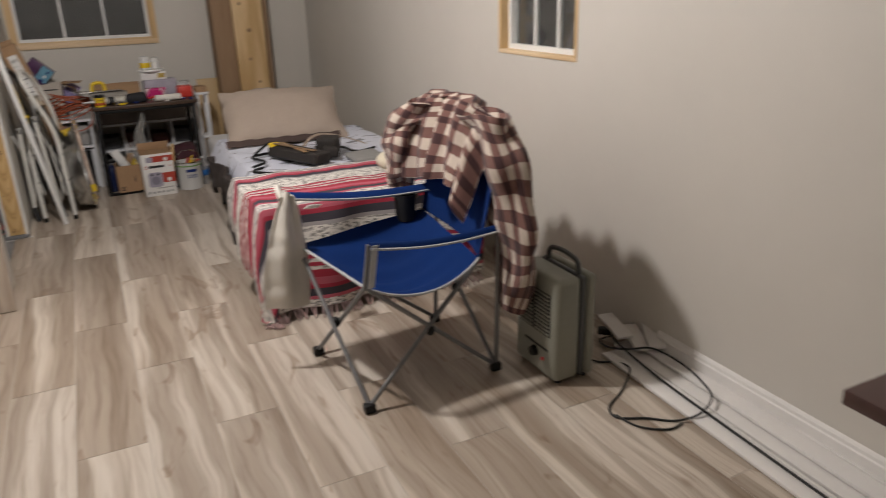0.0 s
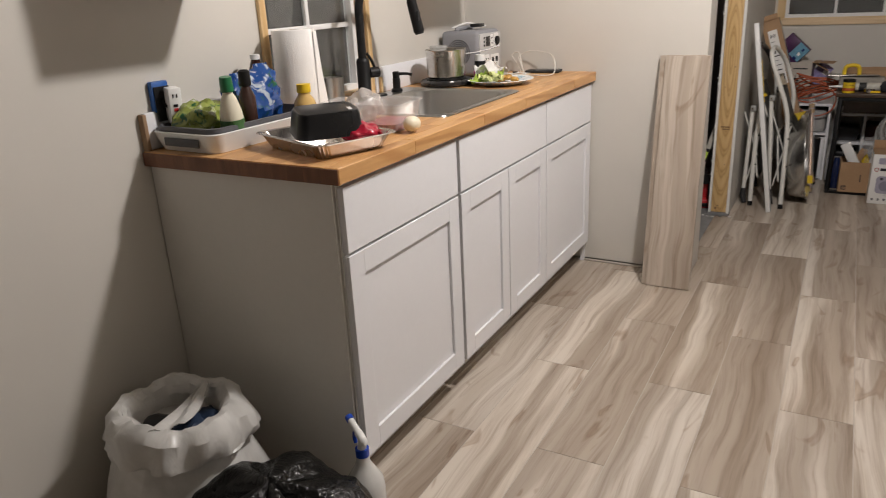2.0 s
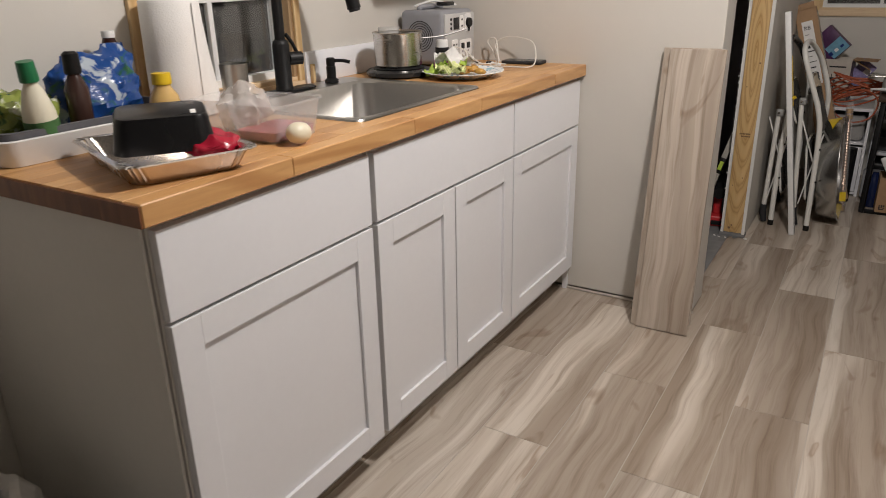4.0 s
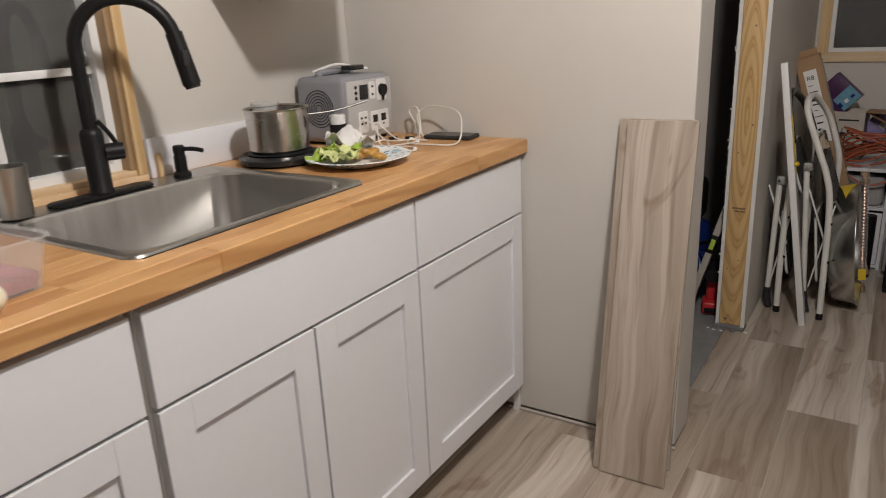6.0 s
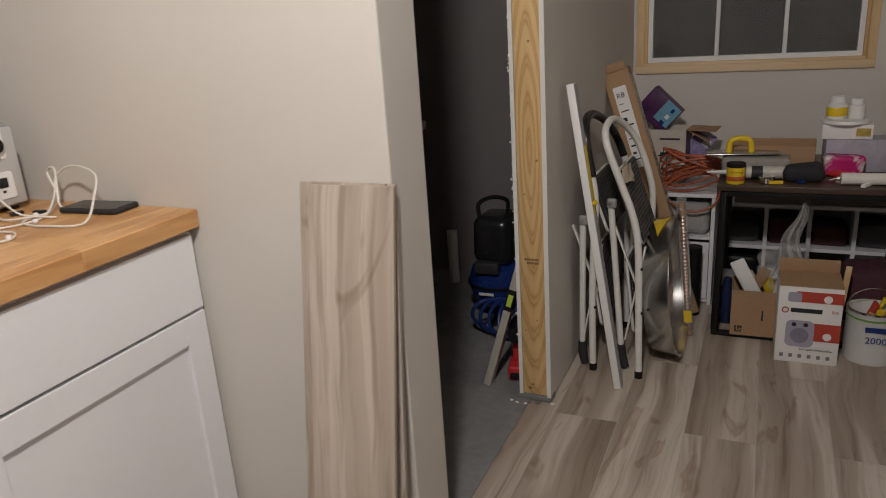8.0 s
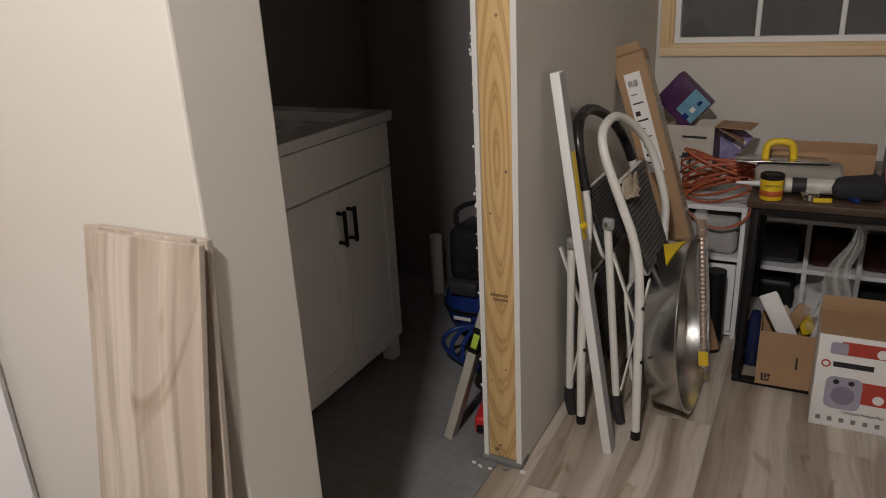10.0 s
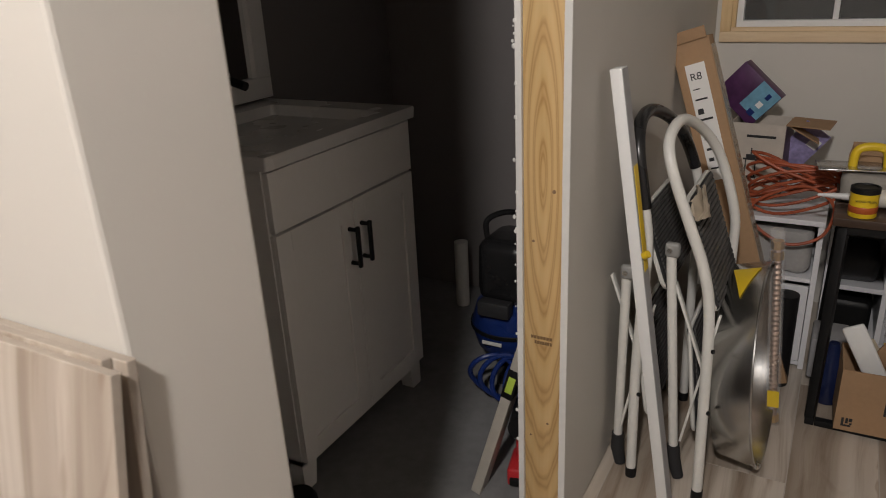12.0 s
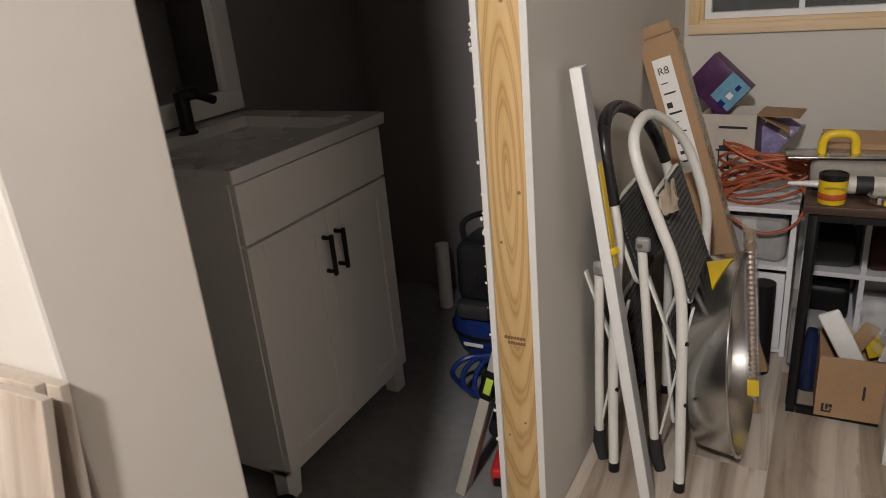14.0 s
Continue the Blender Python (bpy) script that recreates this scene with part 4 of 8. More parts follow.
M_RANCH = mat("cream_dressing", (0.74, 0.70, 0.56), 0.3, var=0.05)
M_LABG = mat("green_label", (0.06, 0.16, 0.05), 0.45, var=0.3, fine=30, coarse=25)
rb = bottle("dressing_bottle", "cream salad dressing bottle with green cap", [(0, 0), (0.026, 0), (0.030, 0.004), (0.031, 0.06), (0.029, 0.08), (0.020, 0.115), (0.0135, 0.128), (0.013, 0.134), (0, 0.134)], M_RANCH,
            [(0, 0.1345), (0.017, 0.1345), (0.0175, 0.138), (0.0155, 0.172), (0, 0.173)], M_GREEN, -1.435, 2.020, CZ + 0.017, (0.0315, 0.018, 0.062), M_LABG, tilt=(6, 4))
bottle("sauce_bottle", "dark sauce bottle with black cap", [(0, 0), (0.022, 0), (0.024, 0.004), (0.024, 0.10), (0.012, 0.13), (0, 0.13)], mat("dark_sauce", (0.05, 0.025, 0.02), 0.2), [(0, 0.1305), (0.016, 0.1305), (0.017, 0.135), (0.016, 0.170), (0.010, 0.175), (0, 0.175)], M_BLACK, -1.478, 2.128, CZ + 0.017)
bottle("soda_bottle", "dark soda bottle with white cap", [(0, 0), (0.028, 0), (0.031, 0.004), (0.031, 0.12), (0.024, 0.15), (0.013, 0.185), (0, 0.185)], mat("cola", (0.03, 0.012, 0.01), 0.08), [(0, 0.1855), (0.0145, 0.1855), (0.0145, 0.200), (0, 0.201)], M_VINYL, -1.590, 2.300, CZ + 0.017)


def bag_mat(name, a, b, c, s=16.0):
    m, nt, p = nodes_of(name)
    n = noise_node(nt, coords(nt), s, 3, 0.5, 1.2)
    link(nt, ramp(nt, n, [(0.36, a), (0.44, b), (0.58, b), (0.64, c)]), p.inputs["Base Color"])
    p.inputs["Roughness"].default_value = 0.22
    bump(nt, p, noise_node(nt, coords(nt), 45, 3), 0.5, 0.004)
    return m


M_BLUEBAG = bag_mat("blue_printed_bag", (0.02, 0.11, 0.05), (0.012, 0.06, 0.24), (0.42, 0.48, 0.54), 16)
M_SALADBAG = bag_mat("salad_bag", (0.60, 0.62, 0.50), (0.26, 0.31, 0.07), (0.025, 0.10, 0.04), 24)
sb = bmesh.new()
rings = []
for k in range(17):
    v = k / 16
    hw, hd = 0.104 * (0.90 + 0.10 * math.sin(math.pi * v)), 0.046 * max(0.0, math.sin(math.pi * min(1.0, 0.18 + 0.82 * v))) ** 0.7 + 0.003
    rings.append([sb.verts.new((-1.520 + hd * math.cos(2 * math.pi * q / 40) - 0.035 * v * v, 2.195 + hw * math.sin(2 * math.pi * q / 40) + 0.020 * v, CZ + 0.020 + 0.158 * v + 0.020 * v * math.sin(2 * math.pi * q / 40))) for q in range(40)])
for lo, hi in zip(rings, rings[1:]):
    for q in range(40):
        sb.faces.new((lo[q], lo[(q + 1) % 40], hi[(q + 1) % 40], hi[q]))
sb.faces.new(rings[0][::-1])
sb.faces.new(rings[-1])
crumple(sb, 0.016, 32, 8, CZ + 0.018)
single("chip_bag", sb, M_BLUEBAG, "shiny blue printed food bag", "food bag")
single("salad_bag", crumple(blob((-1.545, 2.030, CZ + 0.066), (0.070, 0.088, 0.052), 0, sub=4), 0.020, 28, 4, CZ + 0.018), M_SALADBAG, "clear bag of green salad leaves", "food bag")
dc = thing("dip_cup", "small clear cup of red salsa", "cup", at(-1.425, 1.955, CZ + 0.018))
part("cup", lathe([(0, 0), (0.020, 0), (0.026, 0.032), (0.027, 0.033), (0.025, 0.032), (0.019, 0.002), (0, 0.002)], 24), M_CLEAR, dc)
part("salsa", lathe([(0, 0.0025), (0.0185, 0.0025), (0.021, 0.016), (0, 0.017)], 20), mat("salsa", (0.42, 0.06, 0.03), 0.35), dc, "red salsa")
for k in range(7):
    x, y = -1.47 + 0.05 * rnd.random() - 0.06, 1.955 + 0.03 * rnd.random() + 0.012 * k
    single("lime_piece", blob((x, y, CZ + 0.032), (0.018, 0.015, 0.014), 0.003, 50, k, 2), M_LETT if k % 2 else M_GREEN, "green vegetable piece in the tray", "vegetable", group="vegetables in the tray")

# honey bottle, foil pan, black tray, red package
M_HONEY = mat("honey", (0.62, 0.42, 0.16), 0.12, var=0.12)
hb = bottle("honey_bottle", "clear honey bottle with yellow cap and label", [(0, 0), (0.029, 0), (0.033, 0.005), (0.0335, 0.07), (0.030, 0.088), (0.019, 0.104), (0.017, 0.112), (0, 0.112)], M_HONEY,
            [(0, 0.1125), (0.0205, 0.1125), (0.021, 0.115), (0.020, 0.136), (0, 0.137)], M_YELLOW, -1.392, 2.272, CZ, (0.0335, 0.016, 0.066), mat("amber_label", (0.62, 0.36, 0.05), 0.4, var=0.3, fine=50, coarse=40))
for k in range(3):
    part("label_line", bx((0.0335, -0.018 + 0.004 * k, 0.028 + 0.012 * k), (0.0352, 0.016 - 0.003 * k, 0.033 + 0.012 * k), 0.0004, pose(0, 0, 0, 0, 0, -48)), M_PRINT, hb)
fo = thing("foil_pan", "shallow crimped aluminum foil pan", "foil pan", at(-1.190, 2.095, CZ, -20))


def foil_loop(hx, hy, z, wob):
    return [(x + wob * math.sin(i * 2.1) * (1 if abs(x) > hx - 0.03 else 0.2), y + wob * math.cos(i * 2.1), z + wob * 0.6 * math.sin(i * 1.3)) for i, (x, y, _) in enumerate(rrect(-hx, hx, -hy, hy, 0.03, 0, 16))]


part("pan", loft([foil_loop(0.134, 0.097, 0.0, 0.0003), foil_loop(0.150, 0.113, 0.036, 0.0022), foil_loop(0.161, 0.125, 0.037, 0.0014), foil_loop(0.160, 0.124, 0.0395, 0.0014), foil_loop(0.149, 0.112, 0.038, 0.002), foil_loop(0.132, 0.095, 0.0025, 0.0003)], close_first=True), mat("foil", (0.74, 0.70, 0.66), 0.26, 1.0, var=0.1, fine=50, coarse=10, relief=0.3), fo)
bt = thing("black_tray", "upturned glossy black plastic food tray", "food tray", at(-1.185, 2.098, CZ + 0.044, -37, 0, 7))
part("tray", loft([rrect(-0.062, 0.062, -0.090, 0.090, 0.028, -0.006), rrect(-0.060, 0.060, -0.088, 0.088, 0.028, 0.000), rrect(-0.054, 0.054, -0.081, 0.081, 0.026, 0.050), rrect(-0.050, 0.050, -0.077, 0.077, 0.024, 0.057), rrect(-0.044, 0.044, -0.071, 0.071, 0.022, 0.059)], close_first=True), mat("gloss_black_tray", (0.006, 0.006, 0.007), 0.28, relief=0.02, spec=0.35), bt)
part("sticker", bx((0.020, 0.050, 0.0592), (0.044, 0.060, 0.0602), 0.0003), M_PAPER, bt, "small white sticker")
single("red_package", crumple(blob((-1.120, 2.150, CZ + 0.034), (0.060, 0.055, 0.022), 0, sub=4), 0.010, 34, 6, CZ + 0.006), mat("red_film", (0.34, 0.010, 0.03), 0.22, var=0.15), "red plastic food package in the foil pan", "food package")

# clear tubs and onions
tu = thing("clear_tub", "clear rectangular plastic food tub", "food tub", at(-1.165, 2.372, CZ, 4))
part("tub", loft([rrect(-0.058, 0.058, -0.070, 0.070, 0.018, 0.0), rrect(-0.070, 0.070, -0.084, 0.084, 0.022, 0.075), rrect(-0.075, 0.075, -0.089, 0.089, 0.024, 0.076), rrect(-0.074, 0.074, -0.088, 0.088, 0.024, 0.080), rrect(-0.068, 0.068, -0.082, 0.082, 0.021, 0.077), rrect(-0.056, 0.056, -0.068, 0.068, 0.017, 0.003)], close_first=True), M_CLEAR, tu)
part("contents", loft([rrect(-0.054, 0.054, -0.065, 0.065, 0.017, 0.0035), rrect(-0.057, 0.057, -0.069, 0.069, 0.017, 0.022)], close_first=True), mat("purple_onion_pieces", (0.36, 0.12, 0.15), 0.35, var=0.5, fine=60, coarse=35), tu, "sliced purple onion")
tu2 = thing("clear_tub", "clear plastic tub holding bagged food", "food tub", at(-1.330, 2.405, CZ, 10))
part("tub", loft([rrect(-0.055, 0.055, -0.060, 0.060, 0.018, 0.0), rrect(-0.066, 0.066, -0.072, 0.072, 0.022, 0.07), rrect(-0.070, 0.070, -0.076, 0.076, 0.024, 0.072), rrect(-0.064, 0.064, -0.070, 0.070, 0.021, 0.072), rrect(-0.053, 0.053, -0.058, 0.058, 0.017, 0.003)], close_first=True), M_CLEAR, tu2)
single("food_wrap", crumple(blob((-1.250, 2.365, CZ + 0.055), (0.050, 0.055, 0.050), 0, sub=4), 0.018, 30, 9, CZ + 0.002), film_mat("plastic_wrap", (0.76, 0.72, 0.68), 0.15, 0.60), "crumpled clear plastic wrap with pale food", "food wrap")
single("white_onion", blob((-1.068, 2.335, CZ + 0.023), (0.023, 0.030, 0.0225), 0.001, 30), mat("onion_skin", (0.74, 0.68, 0.52), 0.35, var=0.08), "peeled white onion on the worktop", "onion")
single("tomato", blob((-1.330, 2.285, CZ + 0.030), (0.031, 0.031, 0.0295), 0.001, 20), mat("tomato_skin", (0.46, 0.12, 0.055), 0.25, var=0.2, coarse=10), "ripe orange-red tomato behind the pan", "tomato")

# loose outlet pulled out of the wall
ot = thing("wall_outlet", "white outlet hanging out of its blue box", "outlet", at(XW + 0.001, 1.985, 1.03))
part("junction_box", bx((0.0, -0.038, -0.020), (0.018, 0.018, 0.062), 0.004), mat("bright_blue_plastic", (0.015, 0.10, 0.36), 0.45), ot, "blue junction box")
# black face paints the shade of the hollow box
part("hollow_face", bx((0.0182, -0.034, -0.044), (0.0215, 0.016, 0.048)), M_BLACK, ot, "black face painted as the box's shaded hollow")
rc = part("receptacle", bx((0.026, 0.000, -0.048), (0.060, 0.036, 0.050), 0.004, pose(0, 0, 0, 0, 6, -20)), M_VINYL, ot, "white safety receptacle")
part("slot", bx((0.0605, 0.010, -0.012), (0.0618, 0.022, -0.004), 0.0003, pose(0, 0, 0, 0, 6, -20)), M_RED, rc, "red reset button")
part("slot", bx((0.0605, 0.010, 0.0), (0.0618, 0.022, 0.007), 0.0003, pose(0, 0, 0, 0, 6, -20)), M_BLACK, rc, "black test button")
# raised black bars stand in for the shade in the socket holes
for zz in (-0.034, 0.030):
    for yy in (0.010, 0.020):
        part("slot", bx((0.0605, yy, zz - 0.005), (0.0616, yy + 0.003, zz + 0.005), 0.0003, pose(0, 0, 0, 0, 6, -20)), M_BLACK, rc)
part("wire", tb([(0.012, -0.010, 0.02), (0.035, -0.016, 0.0), (0.040, 0.0, -0.02)], 0.003, 6, smooth=5), M_BLACK, ot)

# ---- spare floor planks leaning on the partition ----
LT0, LT1 = Vector((0, 3.650, 0.0012)), Vector((0, 3.812, 1.000))
tile_len = 0.966


M_TILEBODY = mat("tile_body_edge", (0.36, 0.31, 0.26), 0.85, var=0.15)


def lean_plank(xc, foot_y, top_y, length, w, lift=0.0, rz=0.0, label="", roll=0.0):
    a = math.asin(min(1.0, (top_y - foot_y) / length))
    t = 0.0095
    bm = bx((-w / 2, -length / 2, 0), (w / 2, length / 2, t), 0.0012)
    m = Matrix.Translation((xc, foot_y, 0.0015 + lift)) @ pose(0, 0, 0, 0, 0, rz) @ pose(0, 0, 0, 90 - math.degrees(a), 0, 0) @ pose(0, 0, 0, 0, 0, -roll) @ Matrix.Translation((0, length / 2, 0))
    me = finish(bm, "spare_plank", M_TILE_FINE, False)
    me.materials.append(M_TILEBODY)
    for pg in me.polygons:
        if abs(pg.normal.z) < 0.5:
            pg.material_index = 1
    ob = new("spare_plank", me)
    ob.matrix_world = m
    return tagged(ob, label, "floor plank", "spare planks leaning on the wall")


lean_plank(-0.594, 3.645, 3.8250, 0.998, 0.186, roll=-0.4, label="wood-look tile plank leaning on the partition wall")
lean_plank(-0.615, 3.655, 3.8345, 1.000, 0.188, roll=-0.5, label="wood-look tile plank sticking out behind another")
lean_plank(-0.606, 3.735, 3.8440, 0.988, 0.190, roll=-0.2, label="wood-look tile plank flat against the partition wall")
# inked stamp and knots on the stud
for z0, w, dx in ((0.512, 0.048, 0.0), (0.500, 0.040, 0.004)):
    for k in range(7):
        x = -0.560 + dx + (k - 3) * w / 7
        bmk = bx((x - w / 17, SY - 0.0008, z0 - 0.004), (x + w / 17, SY - 0.0002, z0 + 0.003))
        ob = new("ink_stamp", finish(bmk, "ink_stamp", mat("ink", (0.19, 0.11, 0.05), 0.7, relief=0) if k == 0 and dx == 0 else bpy.data.materials["ink"], False))
        ob.parent = stud
for x, z, r in ((-0.578, 0.728, 0.003), (-0.545, 0.30, 0.003), (-0.585, 0.26, 0.0025), (-0.576, 0.045, 0.006), (-0.552, 1.19, 0.004), (-0.535, 0.835, 0.004), (-0.566, 0.06, 0.004)):
    ob = new("knot", finish(rd((x, SY - 0.0007, z), (x, SY + 0.001, z), r, n=10), "knot", M_BROWNWOOD))
    ob.parent = stud
rnd = random.Random(8)
for k in range(10):
    x, y, s = rnd.uniform(SX0 - 0.03, SX1 + 0.01), SY - 0.012 - rnd.uniform(0, 0.03), rnd.uniform(0.005, 0.012)
    single("mortar_crumb", blob((x, y, s * 0.45 + 0.0012), (s, s * 0.8, s * 0.5), s * 0.3, 80, k, 1), M_CONC if k % 2 else M_GYPSUM, "loose crumb of mortar at the stud foot", "debris", group="mortar crumbs at the wall end")

# ---- bathroom: vanity, mirror ----
VX, VB, VY0, VY1, VZ = -1.128, XW + 0.016, 4.652, 5.240, 0.862
M_VAN = mat("vanity_paint", (0.73, 0.715, 0.695), 0.45, var=0.03)
va = thing("vanity", "white bathroom vanity with two doors and basin top", "vanity", at((VX + VB) / 2, (VY0 + VY1) / 2))
part("body", boxes(((VB, VY0, 0.085), (VX - 0.018, VY1, VZ))), M_VAN, va, world=True, smooth=False)
for y0, y1 in ((VY0, VY0 + 0.06), (VY1 - 0.06, VY1)):
    s = -1 if y0 == VY0 else 1
    ya, yb = (y0, y1)
    o = [(ya, 0.005), (ya + 0.045, 0.005), (ya + 0.06, 0.10), (ya, 0.10)] if s < 0 else [(yb, 0.005), (yb - 0.045, 0.005), (yb - 0.06, 0.10), (yb, 0.10)]
    part("leg", prism(o, VX - 0.06, VX - 0.018, "x"), M_VAN, va, world=True, smooth=False)
    part("leg", prism(o, VB, VB + 0.05, "x"), M_VAN, va, world=True, smooth=False)
part("apron", bx((VX - 0.034, VY0 + 0.055, 0.072), (VX - 0.020, VY1 - 0.055, 0.09)), M_VAN, va, world=True, smooth=False)
part("drawer_front", bx((VX - 0.0175, VY0 + 0.003, 0.716), (VX, VY1 - 0.003, VZ - 0.006), 0.002), M_VAN, va, "plain false drawer front", world=True, smooth=False)
ym = (VY0 + VY1) / 2
for y0, y1 in ((VY0 + 0.003, ym - 0.0015), (ym + 0.0015, VY1 - 0.003)):
    d = part("door", bx((VX - 0.0175, y0, 0.100), (VX - 0.007, y1, 0.710)), M_VAN, va, "white shaker door", world=True, smooth=False)
    for lo, hi, n in (((VX - 0.007, y0, 0.100), (VX, y0 + 0.05, 0.710), "stile"), ((VX - 0.007, y1 - 0.05, 0.100), (VX, y1, 0.710), "stile"),
                      ((VX - 0.007, y0 + 0.05, 0.660), (VX, y1 - 0.05, 0.710), "rail"), ((VX - 0.007, y0 + 0.05, 0.100), (VX, y1 - 0.05, 0.150), "rail")):
        part(n, bx(lo, hi, 0.001), M_VAN, d, world=True, smooth=False)
    yh = y1 - 0.025 if y1 < ym + 0.01 else y0 + 0.025
    h = part("handle", bx((VX + 0.022, yh - 0.006, 0.538), (VX + 0.032, yh + 0.006, 0.650), 0.003), M_BLACK, d, "black bar pull", world=True)
    for zz in (0.548, 0.640):
        part("post", rd((VX + 0.0005, yh, zz), (VX + 0.024, yh, zz), 0.006, 0.005, 10), M_BLACK, d, world=True)
vt = part("basin_top", loft([rrect(VB - 0.004, VX + 0.012, VY0 - 0.012, VY1 + 0.012, 0.006, VZ + 0.001), rrect(VB - 0.004, VX + 0.014, VY0 - 0.014, VY1 + 0.014, 0.006, VZ + 0.028), rrect(VB - 0.004, VX + 0.012, VY0 - 0.012, VY1 + 0.012, 0.006, VZ + 0.032),
                             rrect(VB + 0.085, VX - 0.045, VY0 + 0.07, VY1 - 0.07, 0.012, VZ + 0.031), rrect(VB + 0.10, VX - 0.06, VY0 + 0.085, VY1 - 0.085, 0.02, VZ - 0.055), rrect(VB + 0.16, VX - 0.12, VY0 + 0.16, VY1 - 0.16, 0.02, VZ - 0.072)], close_first=True), mat("cultured_marble", (0.62, 0.61, 0.60), 0.25, var=0.03), va, "molded white basin top", world=True)
bf = thing("basin_faucet", "matte black basin faucet", "faucet", at(VB + 0.105, 4.935, VZ + 0.0322, 0))
part("body", lathe([(0, 0), (0.026, 0), (0.026, 0.006), (0.020, 0.010), (0.020, 0.11), (0, 0.114)], 20), M_BLACK, bf)
part("spout", tb([(0.0, 0, 0.09), (0.05, 0, 0.105), (0.115, 0, 0.092)], 0.012, 10, smooth=4), M_BLACK, bf)
part("lever", bx((-0.008, -0.008, 0.115), (0.06, 0.008, 0.124), 0.003), M_BLACK, bf)
mr = thing("wall_mirror", "mirror in a wide white frame above the vanity", "mirror", at(XW, 4.95, 0.90))
MY0, MY1, MZ0, MZ1, MF = 4.60, 5.250, 0.902, 1.80, 0.062
for lo, hi in (((XW + 0.011, MY0, MZ0), (XW + 0.040, MY1, MZ0 + MF)), ((XW + 0.011, MY0, MZ1 - MF), (XW + 0.040, MY1, MZ1)), ((XW + 0.011, MY0, MZ0 + MF), (XW + 0.040, MY0 + MF, MZ1 - MF)), ((XW + 0.011, MY1 - MF, MZ0 + MF), (XW + 0.040, MY1, MZ1 - MF))):
    part("frame_rail", bx(lo, hi, 0.003), M_VAN, mr, "white frame rail", world=True)
mm, nt, p = nodes_of("mirror_glass")
p.inputs["Base Color"].default_value, p.inputs["Metallic"].default_value, p.inputs["Roughness"].default_value = (0.85, 0.86, 0.86, 1), 1.0, 0.02
part("glass", bx((XW + 0.012, MY0 + MF, MZ0 + MF), (XW + 0.022, MY1 - MF, MZ1 - MF)), mm, mr, "silvered glass", world=True, smooth=False)
single("pipe_stub", rd((-1.277, 5.80, 0.006), (-1.277, 5.80, 0.27), 0.026, n=18), M_CREAM, "capped white pipe stub on the bathroom floor", "pipe")
single("drain_flange", lathe([(0, 0.0), (0.045, 0.0), (0.045, 0.03), (0.036, 0.045), (0.0, 0.045)], 20, (-1.12, 4.60, 0.006)), M_BLACK, "round black cap on the bathroom floor", "pipe cap")

# ---- air compressor, level and red tool behind the wall end ----
co = thing("air_compressor", "blue pancake air compressor with black shroud", "air compressor", at(-0.905, 5.440, 0.005))
part("tank", lathe([(0, 0.055), (0.06, 0.060), (0.115, 0.105), (0.135, 0.175), (0.115, 0.245), (0.06, 0.275), (0, 0.28)], 32), M_BLUE, co, "round blue tank")
part("band", lathe([(0.1352, 0.168), (0.1372, 0.170), (0.1372, 0.182), (0.1352, 0.184)], 32), M_BLACK, co)
part("shroud", crumple(bx((-0.085, -0.10, 0.265), (0.085, 0.10, 0.475), 0.045, seg=4), 0.004, 12, 3), M_BLKPL, co, "black motor shroud")
part("handle", tb([(-0.06, -0.05, 0.465), (-0.065, -0.04, 0.520), (-0.02, 0.0, 0.540), (0.03, 0.04, 0.520), (0.03, 0.05, 0.465)], 0.009, 8, smooth=5), M_BLACK, co, "black carry handle")
part("gauge_panel", bx((-0.06, -0.142, 0.245), (0.045, -0.098, 0.295), 0.008), mat("gray_gauge_plate", (0.03, 0.03, 0.032), 0.5), co, "dark gauge panel")
part("decal", bx((-0.045, -0.1395, 0.150), (0.02, -0.1365, 0.162), 0.0005), M_CREAM, co, "pale printed strip")
for a in (30, 150, 270):
    part("foot", rd((0.10 * math.cos(radians(a)), 0.10 * math.sin(radians(a)), 0.0), (0.09 * math.cos(radians(a)), 0.09 * math.sin(radians(a)), 0.10), 0.014, n=10), M_RUBBER, co)
hose = [(-0.885 + 0.075 * math.cos(a * 0.7) + 0.004 * a, 5.215 + 0.025 * math.sin(a * 1.3), 0.096 + 0.078 * math.sin(a * 0.7)) for a in range(0, 34)]
single("air_hose", tb(hose, 0.008, 8, smooth=3), M_BLUE, "coiled blue air hose on the bathroom floor", "hose")
lv = thing("spirit_level", "gray aluminum spirit level leaning on the wall", "spirit level", Matrix.Translation((-0.752, 4.862, 0.0055)) @ pose(0, 0, 0, -4, 15.5, 0))
part("bar", bx((-0.013, -0.025, 0.0), (0.013, 0.025, 0.61), 0.002), mat("dull_aluminum", (0.50, 0.47, 0.41), 0.5, 0.15), lv)
vial = part("vial_housing", bx((-0.0145, -0.0265, 0.30), (0.0145, 0.0265, 0.38), 0.002), M_BLACK, lv, "black vial housing")
part("vial", bx((-0.008, -0.0285, 0.318), (0.010, -0.0268, 0.362), 0.0006), mat("lime_vial", (0.52, 0.70, 0.10), 0.2), vial, "lime green vial")
rt = thing("cordless_tool", "red and black cordless power tool", "power tool", at(-0.668, 4.955, 0.0055, 12))
part("battery", bx((-0.034, -0.055, 0.0), (0.034, 0.045, 0.055), 0.010, seg=3), M_RED, rt, "red battery pack")
part("grip", bx((-0.020, -0.010, 0.050), (0.022, 0.045, 0.16), 0.012, seg=3), M_RED, rt)
part("motor", rd((0.0, -0.05, 0.175), (0.0, 0.06, 0.175), 0.030, 0.034, 18), M_BLACK, rt, "black motor housing")
